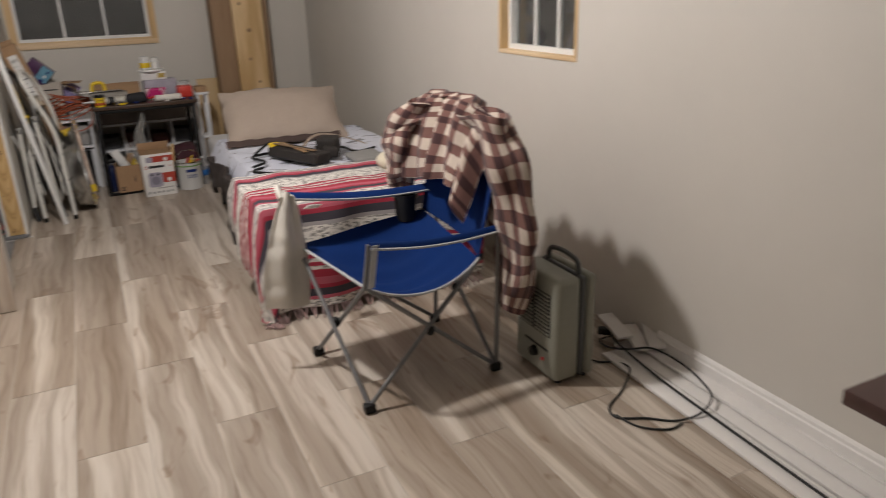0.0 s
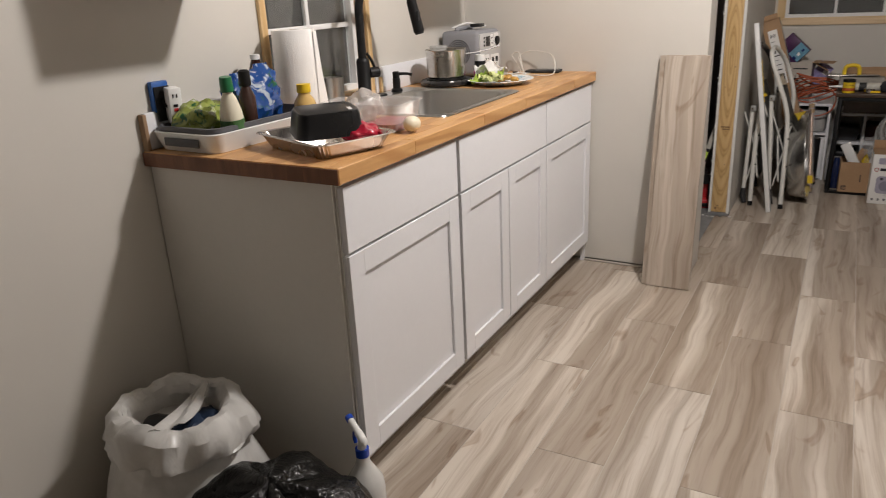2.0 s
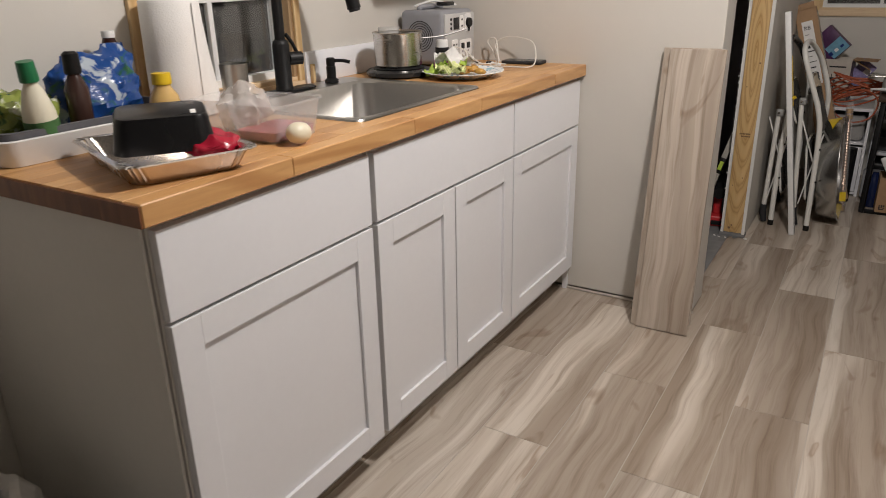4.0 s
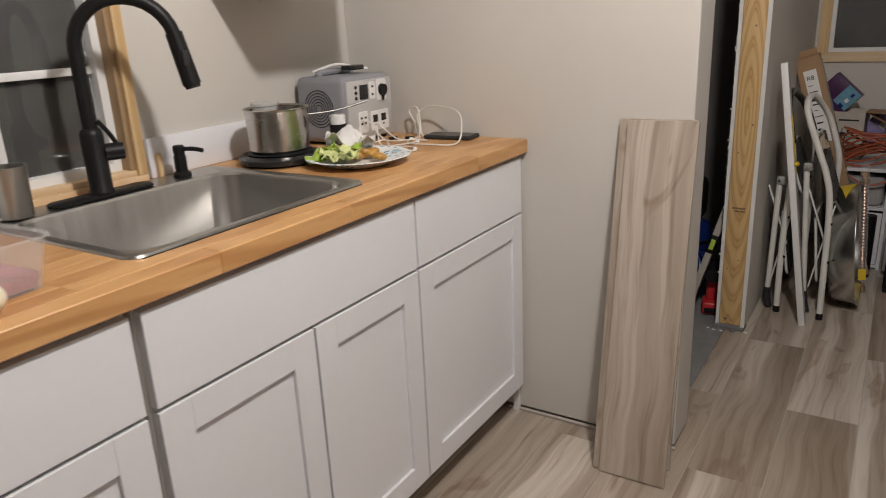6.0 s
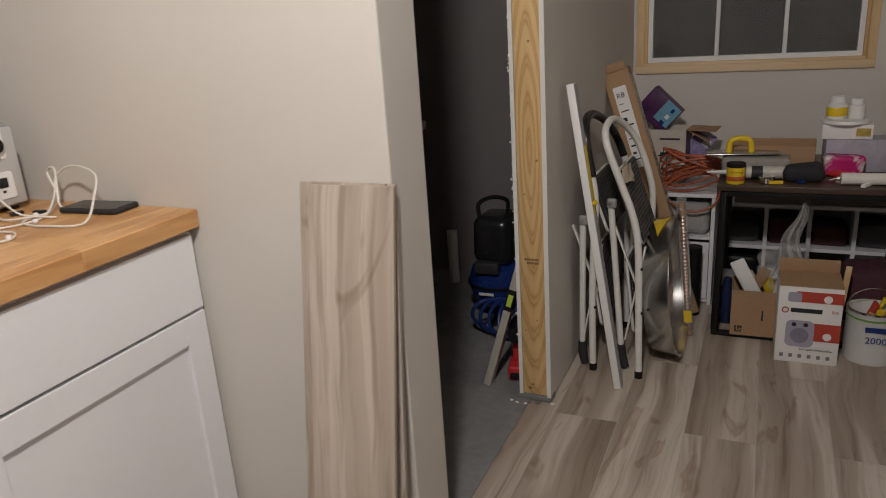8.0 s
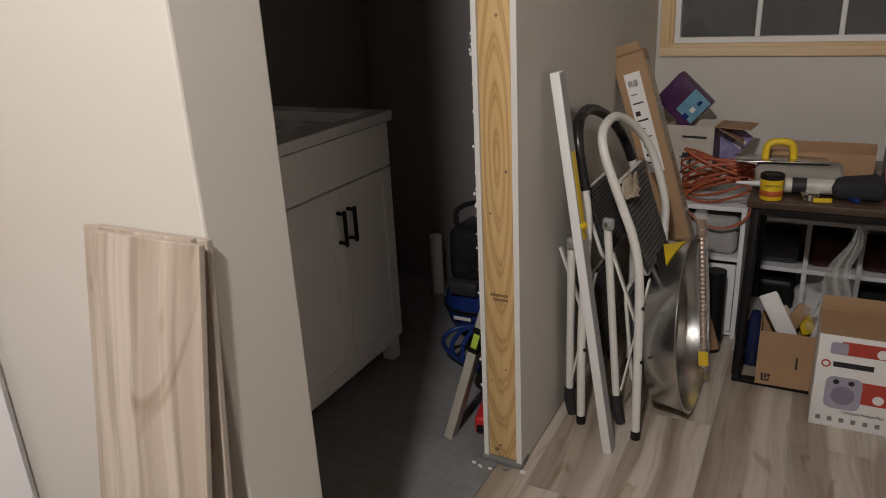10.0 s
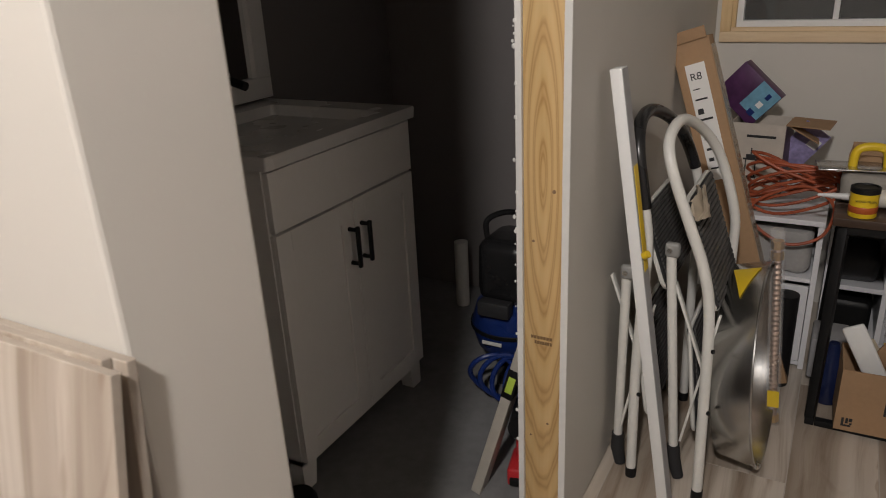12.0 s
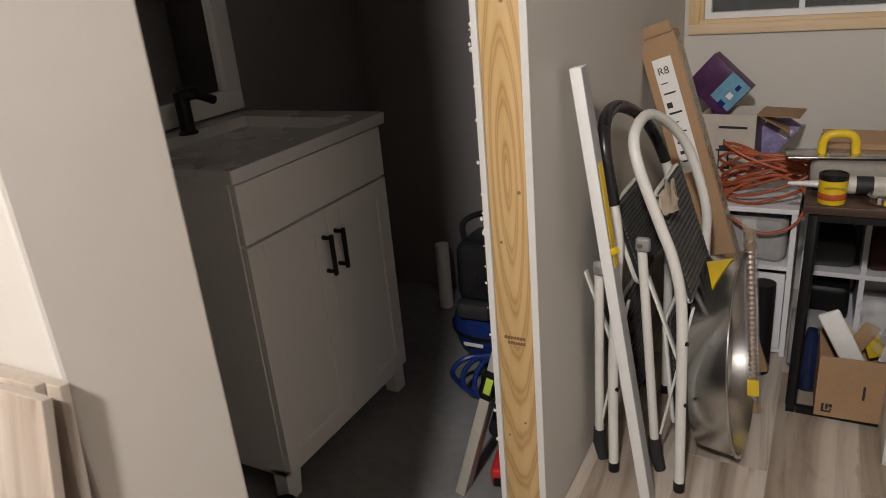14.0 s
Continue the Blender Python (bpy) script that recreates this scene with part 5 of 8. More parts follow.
part("knob", bx((-0.025, -0.066, 0.012), (0.025, -0.0555, 0.034), 0.004), M_BLACK, rt)

# ---- white straight edge ----
wb = thing("straight_edge", "white aluminum straight edge leaning on the wall", "straight edge", Matrix.Translation((-0.308, 4.972, 0.002)) @ pose(0, 0, 0, 0, -8.7, 0))
part("bar", bx((-0.012, -0.020, 0.0), (0.012, 0.020, 1.058), 0.0012), mat("white_powder_coat", (0.78, 0.78, 0.77), 0.4, var=0.03), wb)
# thin gray skin covers one side of the white bar
part("side_skin", bx((0.0121, -0.0195, 0.002), (0.0135, 0.0195, 1.056)), mat("gray_side_skin", (0.40, 0.40, 0.41), 0.5, 0.3), wb, "thin gray skin on one side of the bar")
part("tag", bx((0.0136, -0.012, 0.63), (0.0148, 0.014, 0.86)), M_YELLOW, wb, "long yellow sticker")
part("tag_end", rd((0.016, -0.018, 0.668), (0.028, -0.020, 0.674), 0.008, n=10), M_YELLOW, wb, "yellow plug")


# ---- two folded step ladders ----
M_DULLPLATE = mat("dull_gray_plate", (0.30, 0.30, 0.29), 0.55, 0.3)


def step_ladder(label, front, rear_foot, hinge, far_rear, treads, grip, dy):
    L = thing("step_ladder", label, "step ladder", at(front[0][0], front[0][1]), group="folded step ladders")
    path = smooth_path(front, 6)
    part("front_frame", tb(path, 0.0125, 12), M_CREAM, L, "bent cream tube frame", world=True)
    if grip:
        z = [p for p in path if p.z > grip]
        part("foam_grip", tb(z, 0.0150, 12), M_BLKPL, L, "black foam grip", world=True)
    for foot in (front[0], front[-1]):
        part("end_cap", rd((foot[0], foot[1], 0.0012), (foot[0], foot[1], 0.028), 0.0138, n=14), M_BLACK, L, "black rubber end cap", world=True)
    for foot, top in ((rear_foot, hinge), (far_rear, (hinge[0] + 0.005, hinge[1] + dy, hinge[2]))):
        f, t = Vector(foot), Vector(top)
        up = (t - f).normalized()
        part("rear_leg", rd(f + up * 0.07, t, 0.0115, n=12), M_CREAM, L, "cream rear leg", world=True)
        part("shoe", tb([f + Vector((0.012, -0.008, 0.004)), f + up * 0.05, f + up * 0.095], [0.014, 0.017, 0.0155], 10), M_RUBBER, L, "dark plastic shoe", world=True)
        part("hinge", bx((t.x - 0.012, t.y - 0.016, t.z - 0.022), (t.x + 0.022, t.y + 0.002, t.z + 0.014), 0.009, seg=3), M_DULLPLATE, L, "gray hinge plate", world=True)
        part("rivet", rd((t.x, t.y - 0.019, t.z - 0.004), (t.x, t.y - 0.016, t.z - 0.004), 0.006, n=10), M_CHROME, L, world=True)
    f, h = Vector(front[0]), Vector(rear_foot)
    part("strut", bx((-0.003, -0.009, 0), (0.003, 0.009, 0.36), 0.001, Matrix.Translation((h.x + 0.01, h.y - 0.01, 0.12)) @ Vector((0, 0, 1)).rotation_difference(Vector((0.16, 0.02, 0.9)).normalized()).to_matrix().to_4x4() @ Matrix.Translation((0, 0, 0))), M_CREAM, L, "flat folding strut", world=True)
    part("strut", bx((-0.003, -0.009, 0), (0.003, 0.009, 0.26), 0.001, Matrix.Translation((h.x + 0.06, h.y - 0.015, 0.30)) @ Vector((0, 0, 1)).rotation_difference(Vector((-0.33, 0.02, 0.9)).normalized()).to_matrix().to_4x4()), M_CREAM, L, "flat folding strut", world=True)
    for (xt, zt), (xb, zb), y0, y1 in treads:
        d = Vector((xb - xt, 0, zb - zt))
        n = Vector((-d.z, 0, d.x)).normalized()
        if n.x < 0:
            n = -n

        q = Vector((0, 0, 1)).rotation_difference(d.normalized()).to_matrix().to_4x4()
        mid = Matrix.Translation(Vector((xt, (y0 + y1) / 2, zt)) + d * 0.5) @ q
        if "tread_rubber" not in bpy.data.materials:
            mat("tread_rubber", (0.030, 0.030, 0.031), 0.8, var=0.3, fine=50, relief=0.3)
            mat("tread_rib", (0.085, 0.083, 0.080), 0.7, var=0.5, fine=60, coarse=14)
        tr = part("tread", bx((-0.008, -(y1 - y0) / 2, -d.length / 2), (0.008, (y1 - y0) / 2, d.length / 2), 0.004, mid), bpy.data.materials["tread_rubber"], L, "dark ribbed step", world=True)
        k = 18
        for i in range(k):
            c = Vector((xt, (y0 + y1) / 2, zt)) + d * ((i + 0.5) / k) + n * 0.0088
            part("rib", bx((-0.0026, -(y1 - y0) / 2 + 0.012, -d.length / k * 0.32), (0.0026, (y1 - y0) / 2 - 0.012, d.length / k * 0.32), 0, Matrix.Translation(c) @ q), bpy.data.materials["tread_rib"], tr, world=True, smooth=False)
        fr = rrect(-0.004, d.length + 0.004, y0 - 0.006, y1 + 0.006, 0.03, 0, 4)
        part("tread_rim", tb([Vector((xt, y, zt)) + d.normalized() * s for s, y, _ in fr], 0.0055, 6, closed=True), M_CREAM, L, "cream step rim", world=True)
    for zz in (0.23, 0.42):
        a = min(path[: len(path) // 2], key=lambda v: abs(v.z - zz))
        part("bolt", rd((a.x + 0.010, a.y - 0.008, a.z), (a.x + 0.0155, a.y - 0.010, a.z), 0.005, n=8), M_BLACK, L, world=True)
    return L


step_ladder("folded cream step ladder with worn dark treads",
            [(-0.254, 5.060, 0.0012), (-0.260, 5.066, 0.30), (-0.268, 5.075, 0.50), (-0.290, 5.080, 0.605), (-0.322, 5.080, 0.69), (-0.374, 5.085, 0.825), (-0.390, 5.130, 0.882), (-0.383, 5.240, 0.898), (-0.350, 5.350, 0.845), (-0.315, 5.415, 0.76), (-0.275, 5.430, 0.62), (-0.272, 5.440, 0.50), (-0.272, 5.450, 0.25), (-0.272, 5.455, 0.0012)],
            (-0.322, 5.125, 0.0012), (-0.366, 5.105, 0.635), (-0.285, 5.50, 0.0012),
            [((-0.345, 0.735), (-0.262, 0.485), 5.125, 5.405), ((-0.315, 0.42), (-0.285, 0.14), 5.135, 5.40)], None, 0.36)
step_ladder("folded cream step ladder with black foam grip",
            [(-0.421, 5.078, 0.0012), (-0.424, 5.080, 0.30), (-0.418, 5.084, 0.52), (-0.416, 5.090, 0.64), (-0.430, 5.092, 0.74), (-0.450, 5.100, 0.85), (-0.462, 5.160, 0.908), (-0.458, 5.270, 0.910), (-0.430, 5.390, 0.855), (-0.398, 5.460, 0.76), (-0.372, 5.475, 0.64), (-0.372, 5.480, 0.40), (-0.370, 5.485, 0.0012)],
            (-0.470, 5.120, 0.0012), (-0.455, 5.070, 0.58), (-0.452, 5.52, 0.0012),
            [((-0.440, 0.70), (-0.378, 0.52), 5.125, 5.42), ((-0.440, 0.42), (-0.400, 0.16), 5.13, 5.42)], 0.71, 0.40)
bm = sheet(lambda u, v: (-0.335 + 0.030 * u + 0.01 * math.sin(5 * v), 5.10 + 0.17 * v, 0.735 - 0.05 * u + 0.012 * math.sin(8 * u + 4 * v)), 12, 14, 0.004)
bm.transform(Matrix.Translation((-0.0, 0.0, 0.012)))
single("work_glove", crumple(bm, 0.006, 40, 5), mat("leather_glove", (0.46, 0.39, 0.30), 0.8, var=0.12), "tan leather work glove hung on the ladder step", "glove")

# ---- galvanised drain pan standing on edge ----
ax = Vector((0.99, -0.03, 0.09)).normalized()
dp = thing("metal_pan", "round galvanized sheet metal pan standing on edge", "metal pan", Matrix.Translation((-0.196, 5.315, 0.268)) @ Vector((0, 0, 1)).rotation_difference(ax).to_matrix().to_4x4())
part("pan", lathe([(0, -0.045), (0.20, -0.045), (0.243, -0.043), (0.246, -0.040), (0.262, 0.045), (0.2665, 0.047), (0.2665, 0.050), (0.258, 0.050), (0.240, -0.030), (0.215, -0.012), (0.205, -0.010), (0.19, -0.034), (0, -0.036)], 64), M_GALV, dp)
up_rim = (Vector((0, 0, 1)) - ax * ax.z).normalized()
fore_rim = Vector((0, -1, 0)) - ax * (-ax.y)
fore_rim = (fore_rim - up_rim * fore_rim.dot(up_rim)).normalized()


def on_rim(w, a, proud):
    r = 0.2455 + (w + 0.040) / 0.085 * 0.016 + proud
    return Vector((-0.196, 5.315, 0.268)) + ax * w + (up_rim * math.cos(a) + fore_rim * math.sin(a)) * r


bm = bmesh.new()
for k in range(6):
    a0, a1 = 0.02 + 0.46 * k / 6, 0.02 + 0.46 * (k + 1) / 6
    w0, w1 = 0.032 * (1 - k / 6), 0.032 * (1 - (k + 1) / 6)
    lo = [bm.verts.new(on_rim(w, a, 0.0015)) for w, a in ((-w0, a0), (w0, a0), (w1 + 0.0005, a1), (-w1 - 0.0005, a1))]
    hi = [bm.verts.new(on_rim(w, a, 0.0030)) for w, a in ((-w0, a0), (w0, a0), (w1 + 0.0005, a1), (-w1 - 0.0005, a1))]
    bm.faces.new(lo)
    bm.faces.new(hi)
    for q in range(4):
        bm.faces.new((lo[q], lo[(q + 1) % 4], hi[(q + 1) % 4], hi[q]))
part("sticker", bm, M_YELLOW, dp, "yellow triangular warning sticker", world=True)

# ---- flexible connector in a clear sleeve ----
fl = thing("flex_connector", "ribbed copper water connector in a clear sleeve", "flex pipe", Matrix.Translation((-0.120, 5.460, 0.0015)) @ pose(0, 0, 0, 0, -5, 0))
prof = [(0.0, 0.02), (0.011, 0.02)]
for k in range(34):
    prof += [(0.0125, 0.035 + k * 0.0148), (0.0098, 0.042 + k * 0.0148)]
prof += [(0.0125, 0.545), (0.0, 0.55)]
part("pipe", lathe(prof, 14), mat("copper_tube", (0.58, 0.42, 0.33), 0.3, 1.0), fl)
for zz in (0.012, 0.50, 0.53):
    part("fitting", lathe([(0, zz), (0.016, zz), (0.016, zz + 0.022), (0, zz + 0.022)], 6), mat("brass", (0.62, 0.40, 0.16), 0.3, 1.0) if "brass" not in bpy.data.materials else bpy.data.materials["brass"], fl, "brass fitting")
part("sleeve", bx((-0.019, -0.014, 0.0), (0.019, 0.020, 0.585), 0.010), film_mat("clear_sleeve", (0.80, 0.80, 0.80), 0.10, 0.86), fl, "clear plastic sleeve")
part("tag", bx((-0.014, -0.0165, 0.065), (0.016, -0.0145, 0.115)), M_YELLOW, fl, "yellow price tag")

# ---- long cardboard box leaning in the corner ----
LB = Matrix.Translation((-0.150, 5.694, 0.008)) @ pose(0, 0, 0, -2.0, -17.5, 0)
lb = thing("long_carton", "long brown cardboard box with white label", "carton", LB)
part("box", bx((-0.052, -0.035, 0.0), (0.052, 0.035, 1.065), 0.002), M_CARD, lb)
# black plate on the solid box paints the shade of an open end
part("opening", bx((-0.046, -0.029, 1.0652), (0.046, 0.029, 1.0662)), M_BLACK, lb, "black plate painted as the shaded open end")
part("flap", bx((-0.050, 0.033, 1.063), (0.048, 0.037, 1.095), 0.0008, pose(0, 0, 0, 4, 0, 0)), M_CARD, lb, "torn end flap")
lab = part("label", bx((-0.028, -0.0362, 0.66), (0.026, -0.0352, 1.00)), M_PAPER, lb, "white shipping label")
words("R8", 0.030, pose(-0.004, -0.0364, 0.963, 90, 0, 0), M_PRINT, lab)
for k, (w, h) in enumerate(((0.020, 0.003), (0.034, 0.005), (0.016, 0.016), (0.036, 0.006), (0.020, 0.003), (0.034, 0.004), (0.028, 0.007), (0.014, 0.010), (0.030, 0.005))):
    zz = 0.93 - k * 0.029
    part("printed_bar", bx((-0.020, -0.0368, zz - h), (-0.020 + w, -0.0363, zz)), M_PRINT, lab)
bm = bx((0.0525, -0.03, 0.35), (0.054, 0.034, 1.04))
part("tape", bm, film_mat("packing_tape", (0.55, 0.45, 0.33), 0.15, 0.4), lb, "clear packing tape")

# ---- work table with black frame ----
DX0, DX1, DY0, DY1, DZ = -0.050, 0.640, 5.530, 5.930, 0.605
wt = thing("work_table", "dark wood work table on black metal legs", "table", at((DX0 + DX1) / 2, (DY0 + DY1) / 2))
for k in range(3):
    y0 = DY0 + (DY1 - DY0) * k / 3
    part("top_board", bx((DX0, y0 + 0.0008, DZ - 0.022), (DX1, y0 + (DY1 - DY0) / 3 - 0.0008, DZ), 0.002), M_DARKWOOD, wt, "dark stained board", world=True)
for x in (DX0 + 0.020, DX1 - 0.045):
    for a, b in (((x + 0.008, DY0 + 0.03, DZ - 0.0225), (x, DY0 - 0.020, 0.022)), ((x + 0.012, DY1 - 0.03, DZ - 0.0225), (x, DY1 - 0.0, 0.022))):
        d = Vector(b) - Vector(a)
        q = Vector((0, 0, 1)).rotation_difference(d.normalized()).to_matrix().to_4x4()
        part("leg", bx((-0.012, -0.012, 0), (0.012, 0.012, d.length), 0.002, Matrix.Translation(a) @ q), M_BLACK, wt, "black square leg", world=True)
    part("foot_rail", bx((x - 0.012, DY0 - 0.032, 0.0012), (x + 0.012, DY1 + 0.012, 0.024), 0.002), M_BLACK, wt, "black floor rail", world=True)
part("front_rail", bx((DX0 + 0.033, DY0 - 0.032, 0.0012), (DX1 - 0.058, DY0 - 0.010, 0.020), 0.002), M_BLACK, wt, "black floor rail", world=True)
part("apron", bx((DX0 + 0.035, DY0 + 0.010, DZ - 0.045), (DX1 - 0.035, DY0 + 0.028, DZ - 0.0226), 0.001), M_BLACK, wt, "black apron rail", world=True)

# white cube shelf behind
CU = (-0.045, 0.66, 6.02, 6.33)
cs = thing("cube_shelf", "low white cube shelf against the wall", "shelf", at(0.2, 6.17))
for zz in (0.012, 0.205, 0.395):
    part("shelf_board", bx((CU[0], CU[2], zz), (CU[1], CU[3], zz + 0.016), 0.001), M_WHITE, cs, world=True, smooth=False)
for k in range(5):
    x = CU[0] + (CU[1] - CU[0] - 0.016) * k / 4
    for z0, z1 in ((0.0012, 0.0118), (0.0282, 0.2048), (0.2212, 0.3948)):
        part("upright", bx((x, CU[2] + 0.001, z0), (x + 0.016, CU[3], z1), 0.0), M_WHITE, cs, world=True, smooth=False)
rnd = random.Random(21)
# fillings are colored dark to imitate the shade inside the cubes
cols = [M_BLUE, mat("dark_red_fabric", (0.07, 0.022, 0.02), 0.85, var=0.3), M_BLACK, mat("gray_fabric", (0.08, 0.08, 0.085), 0.85, var=0.2), M_RUBBER]
for k in range(4):
    x = CU[0] + (CU[1] - CU[0]) * (k + 0.5) / 4
    for zz in (0.0285, 0.2215):
        if rnd.random() < 0.8:
            single("tool_pouch", crumple(bx((x - 0.075, 6.06, zz), (x + 0.065, 6.28, zz + rnd.uniform(0.07, 0.14)), 0.02, seg=3), 0.010, 14, k + zz * 9, zz), rnd.choice(cols), "bundle in the cube shelf, colored dark for the shaded inside", "pouch", group="pouches in the shelf")
# two guessed panels fill the dark area behind the table
dk = thing("back_panels", "two brown-gray panels, guessed, behind the table", "storage bin", at(0.27, 5.985))
for x0, x1 in ((0.0, 0.285), (0.305, 0.60)):
    part("front", bx((x0, 6.03, 0.4125), (x1, 6.20, 0.600), 0.004), mat("brown_gray_panel", (0.20, 0.172, 0.152), 0.6, var=0.2) if "brown_gray_panel" not in bpy.data.materials else bpy.data.materials["brown_gray_panel"], dk, world=True)
part("divider", bx((0.286, 6.025, 0.4125), (0.304, 6.18, 0.602), 0.002), mat("gray_divider", (0.24, 0.23, 0.22), 0.6), dk, world=True)

# things on the shelf's left end: bag, cord, lantern carton, purple carton
wu = thing("white_unit", "low white storage unit with one drawer", "storage unit", at(-0.185, 6.05))
for x in (-0.305, -0.081):
    part("side", bx((x, 5.805, 0.0012), (x + 0.016, 6.335, 0.484), 0.001), M_WHITE, wu, world=True, smooth=False)
for zz in (0.012, 0.298):
    part("shelf_board", bx((-0.2885, 5.810, zz), (-0.0815, 6.33, zz + 0.014), 0), M_WHITE, wu, world=True, smooth=False)
part("top", bx((-0.307, 5.800, 0.4845), (-0.063, 6.335, 0.500), 0.001), M_WHITE, wu, world=True, smooth=False)
part("drawer_front", bx((-0.287, 5.803, 0.030), (-0.083, 5.818, 0.286), 0.002), M_WHITE, wu, "plain white drawer front", world=True, smooth=False)
single("folded_cloth", crumple(bx((-0.28, 5.83, 0.3135), (-0.09, 6.15, 0.455), 0.03, seg=4), 0.012, 16, 2, 0.3135), mat("gray_cloth", (0.36, 0.35, 0.34), 0.9, var=0.15), "folded gray cloth in the white storage unit", "cloth")
lc = thing("lantern_carton", "open white carton printed with a lantern", "carton", at(-0.290, 6.085, 0.5015, -6))
part("box", boxes(((-0.085, -0.075, 0.0), (0.085, -0.072, 0.235)), ((-0.085, 0.072, 0.0), (0.085, 0.075, 0.235)), ((-0.085, -0.072, 0.0), (-0.082, 0.072, 0.235)), ((0.082, -0.072, 0.0), (0.085, 0.072, 0.235)), ((-0.082, -0.072, 0.0), (0.082, 0.072, 0.003))), mat("pale_carton", (0.54, 0.49, 0.43), 0.8), lc, smooth=False)
part("lantern_print", boxes(((-0.030, -0.0762, 0.055), (0.012, -0.0752, 0.062)), ((-0.026, -0.0762, 0.062), (-0.022, -0.0752, 0.115)), ((0.004, -0.0762, 0.062), (0.008, -0.0752, 0.115)), ((-0.034, -0.0762, 0.115), (0.016, -0.0752, 0.121)), ((-0.024, -0.0762, 0.121), (0.006, -0.0752, 0.134)), ((-0.011, -0.0762, 0.134), (-0.007, -0.0752, 0.155))), M_PRINT, lc, "black lantern picture", smooth=False)
part("print_bar", bx((-0.028, -0.0762, 0.190), (0.060, -0.0753, 0.198)), M_PRINT, lc)
part("dark_side", bx((0.0852, -0.070, 0.004), (0.0862, 0.070, 0.228)), mat("printed_side", (0.13, 0.08, 0.11), 0.5, var=0.6, coarse=14), lc, "dark printed side")
part("flap", bx((0.0, -0.072, 0.0), (0.125, 0.072, 0.003), 0.0, pose(0.083, 0, 0.233, 0, 2, 0)), M_CARD, lc, "open cardboard flap")
part("flap", bx((0.0, -0.072, 0.0), (0.10, 0.072, 0.003), 0.0, pose(0.083, 0.01, 0.228, 0, 30, 8)), M_CARD, lc, "open cardboard flap")
pc = thing("purple_carton", "purple and blue printed carton tipped on edge", "carton", Matrix.Translation((-0.382, 6.135, 0.757)) @ pose(0, 0, 0, 0, 42, -8))
part("box", bx((-0.09, -0.03, 0.0), (0.075, 0.03, 0.135), 0.002), mat("purple_print", (0.075, 0.022, 0.085), 0.4, var=0.35, coarse=14), pc)
part("panel", bx((-0.004, -0.0312, 0.030), (0.074, -0.0302, 0.134)), mat("sky_print", (0.16, 0.36, 0.50), 0.4, var=0.25, coarse=20), pc, "light blue printed panel")
for k in range(3):
    part("figure", bx((0.030 + 0.004 * k, -0.0318, 0.025 + 0.036 * k), (0.052, -0.0313, 0.045 + 0.036 * k), 0, pose(0, 0, 0)), M_PAPER if k % 2 else M_BLUE, pc)
bk = thing("leaflet", "purple and white printed leaflet in the carton", "leaflet", Matrix.Translation((-0.165, 6.10, 0.655)) @ pose(0, 0, 0, 12, 35, 0))
part("page", bx((-0.045, -0.002, -0.075), (0.045, 0.002, 0.075)), mat("leaflet_print", (0.30, 0.26, 0.46), 0.4, var=0.5, coarse=16), bk)
part("code_block", bx((0.005, -0.0032, 0.01), (0.038, -0.0022, 0.045)), M_PAPER, bk, "pale printed block")


def coil(cx, cy, cz, n, seed):
    r = random.Random(seed)
    pts = []
    for i in range(n * 9):
        a = i * 2 * math.pi / 9 + 0.2
        k = i / (n * 9)
        rad = 0.105 + 0.030 * r.random()
        pts.append((cx + rad * 1.05 * math.cos(a) + r.uniform(-0.008, 0.008), cy + rad * 0.42 * math.sin(a), cz + 0.095 * (0.5 + 0.5 * math.sin(a * 0.93 + k * 9)) - 0.02 + 0.09 * k + r.uniform(-0.006, 0.006)))
    return pts


single("orange_cable", tb(coil(-0.165, 5.865, 0.525, 9, 2), 0.0048, 7, smooth=3), M_ORANGE, "heap of coiled orange extension cord", "extension cord")
single("orange_cable", tb([(-0.27, 5.80, 0.53), (-0.25, 5.790, 0.47), (-0.16, 5.785, 0.425), (-0.07, 5.790, 0.46), (-0.05, 5.80, 0.55), (-0.12, 5.81, 0.60), (-0.20, 5.81, 0.58)], 0.0048, 7, True, 6), M_ORANGE, "orange cord loop hanging from the heap", "extension cord")

# ---- clutter on the work table ----
TZ = DZ + 0.0012
cb = thing("open_carton", "long open brown cardboard box on the table", "carton", at(0.115, 5.835, TZ, -4))
part("box", boxes(((-0.145, -0.06, 0.0), (0.175, -0.057, 0.105)), ((-0.145, 0.057, 0.0), (0.175, 0.06, 0.115)), ((-0.145, -0.057, 0.0), (-0.142, 0.057, 0.105)), ((0.172, -0.057, 0.0), (0.175, 0.057, 0.105)), ((-0.142, -0.057, 0.0), (0.172, 0.057, 0.003))), M_CARD, cb, smooth=False)
part("flap", bx((0.01, 0.0, 0), (0.172, 0.055, 0.003), 0, pose(0, 0.058, 0.115, -30, 0, 0)), M_CARD, cb, "raised cardboard flap")
tw = thing("trowel", "steel finishing trowel with yellow handle", "trowel", at(0.015, 5.730, TZ + 0.085, 8))
part("blade", bx((-0.125, -0.05, 0), (0.145, 0.05, 0.004), 0.001), M_GALV, tw, "steel blade")
part("handle", tb([(-0.038, 0, 0.004), (-0.034, 0, 0.042), (-0.014, 0, 0.056), (0.022, 0, 0.056), (0.040, 0, 0.042), (0.045, 0, 0.004)], 0.0115, 12, smooth=5), M_YELLOW, tw, "yellow loop handle")
single("folded_rag", crumple(bx((-0.045, 5.665, TZ), (0.20, 5.80, TZ + 0.078), 0.02, seg=4), 0.008, 20, 4, TZ), mat("dusty_rag", (0.30, 0.28, 0.25), 0.95, var=0.2), "dusty folded rag under the trowel", "rag")
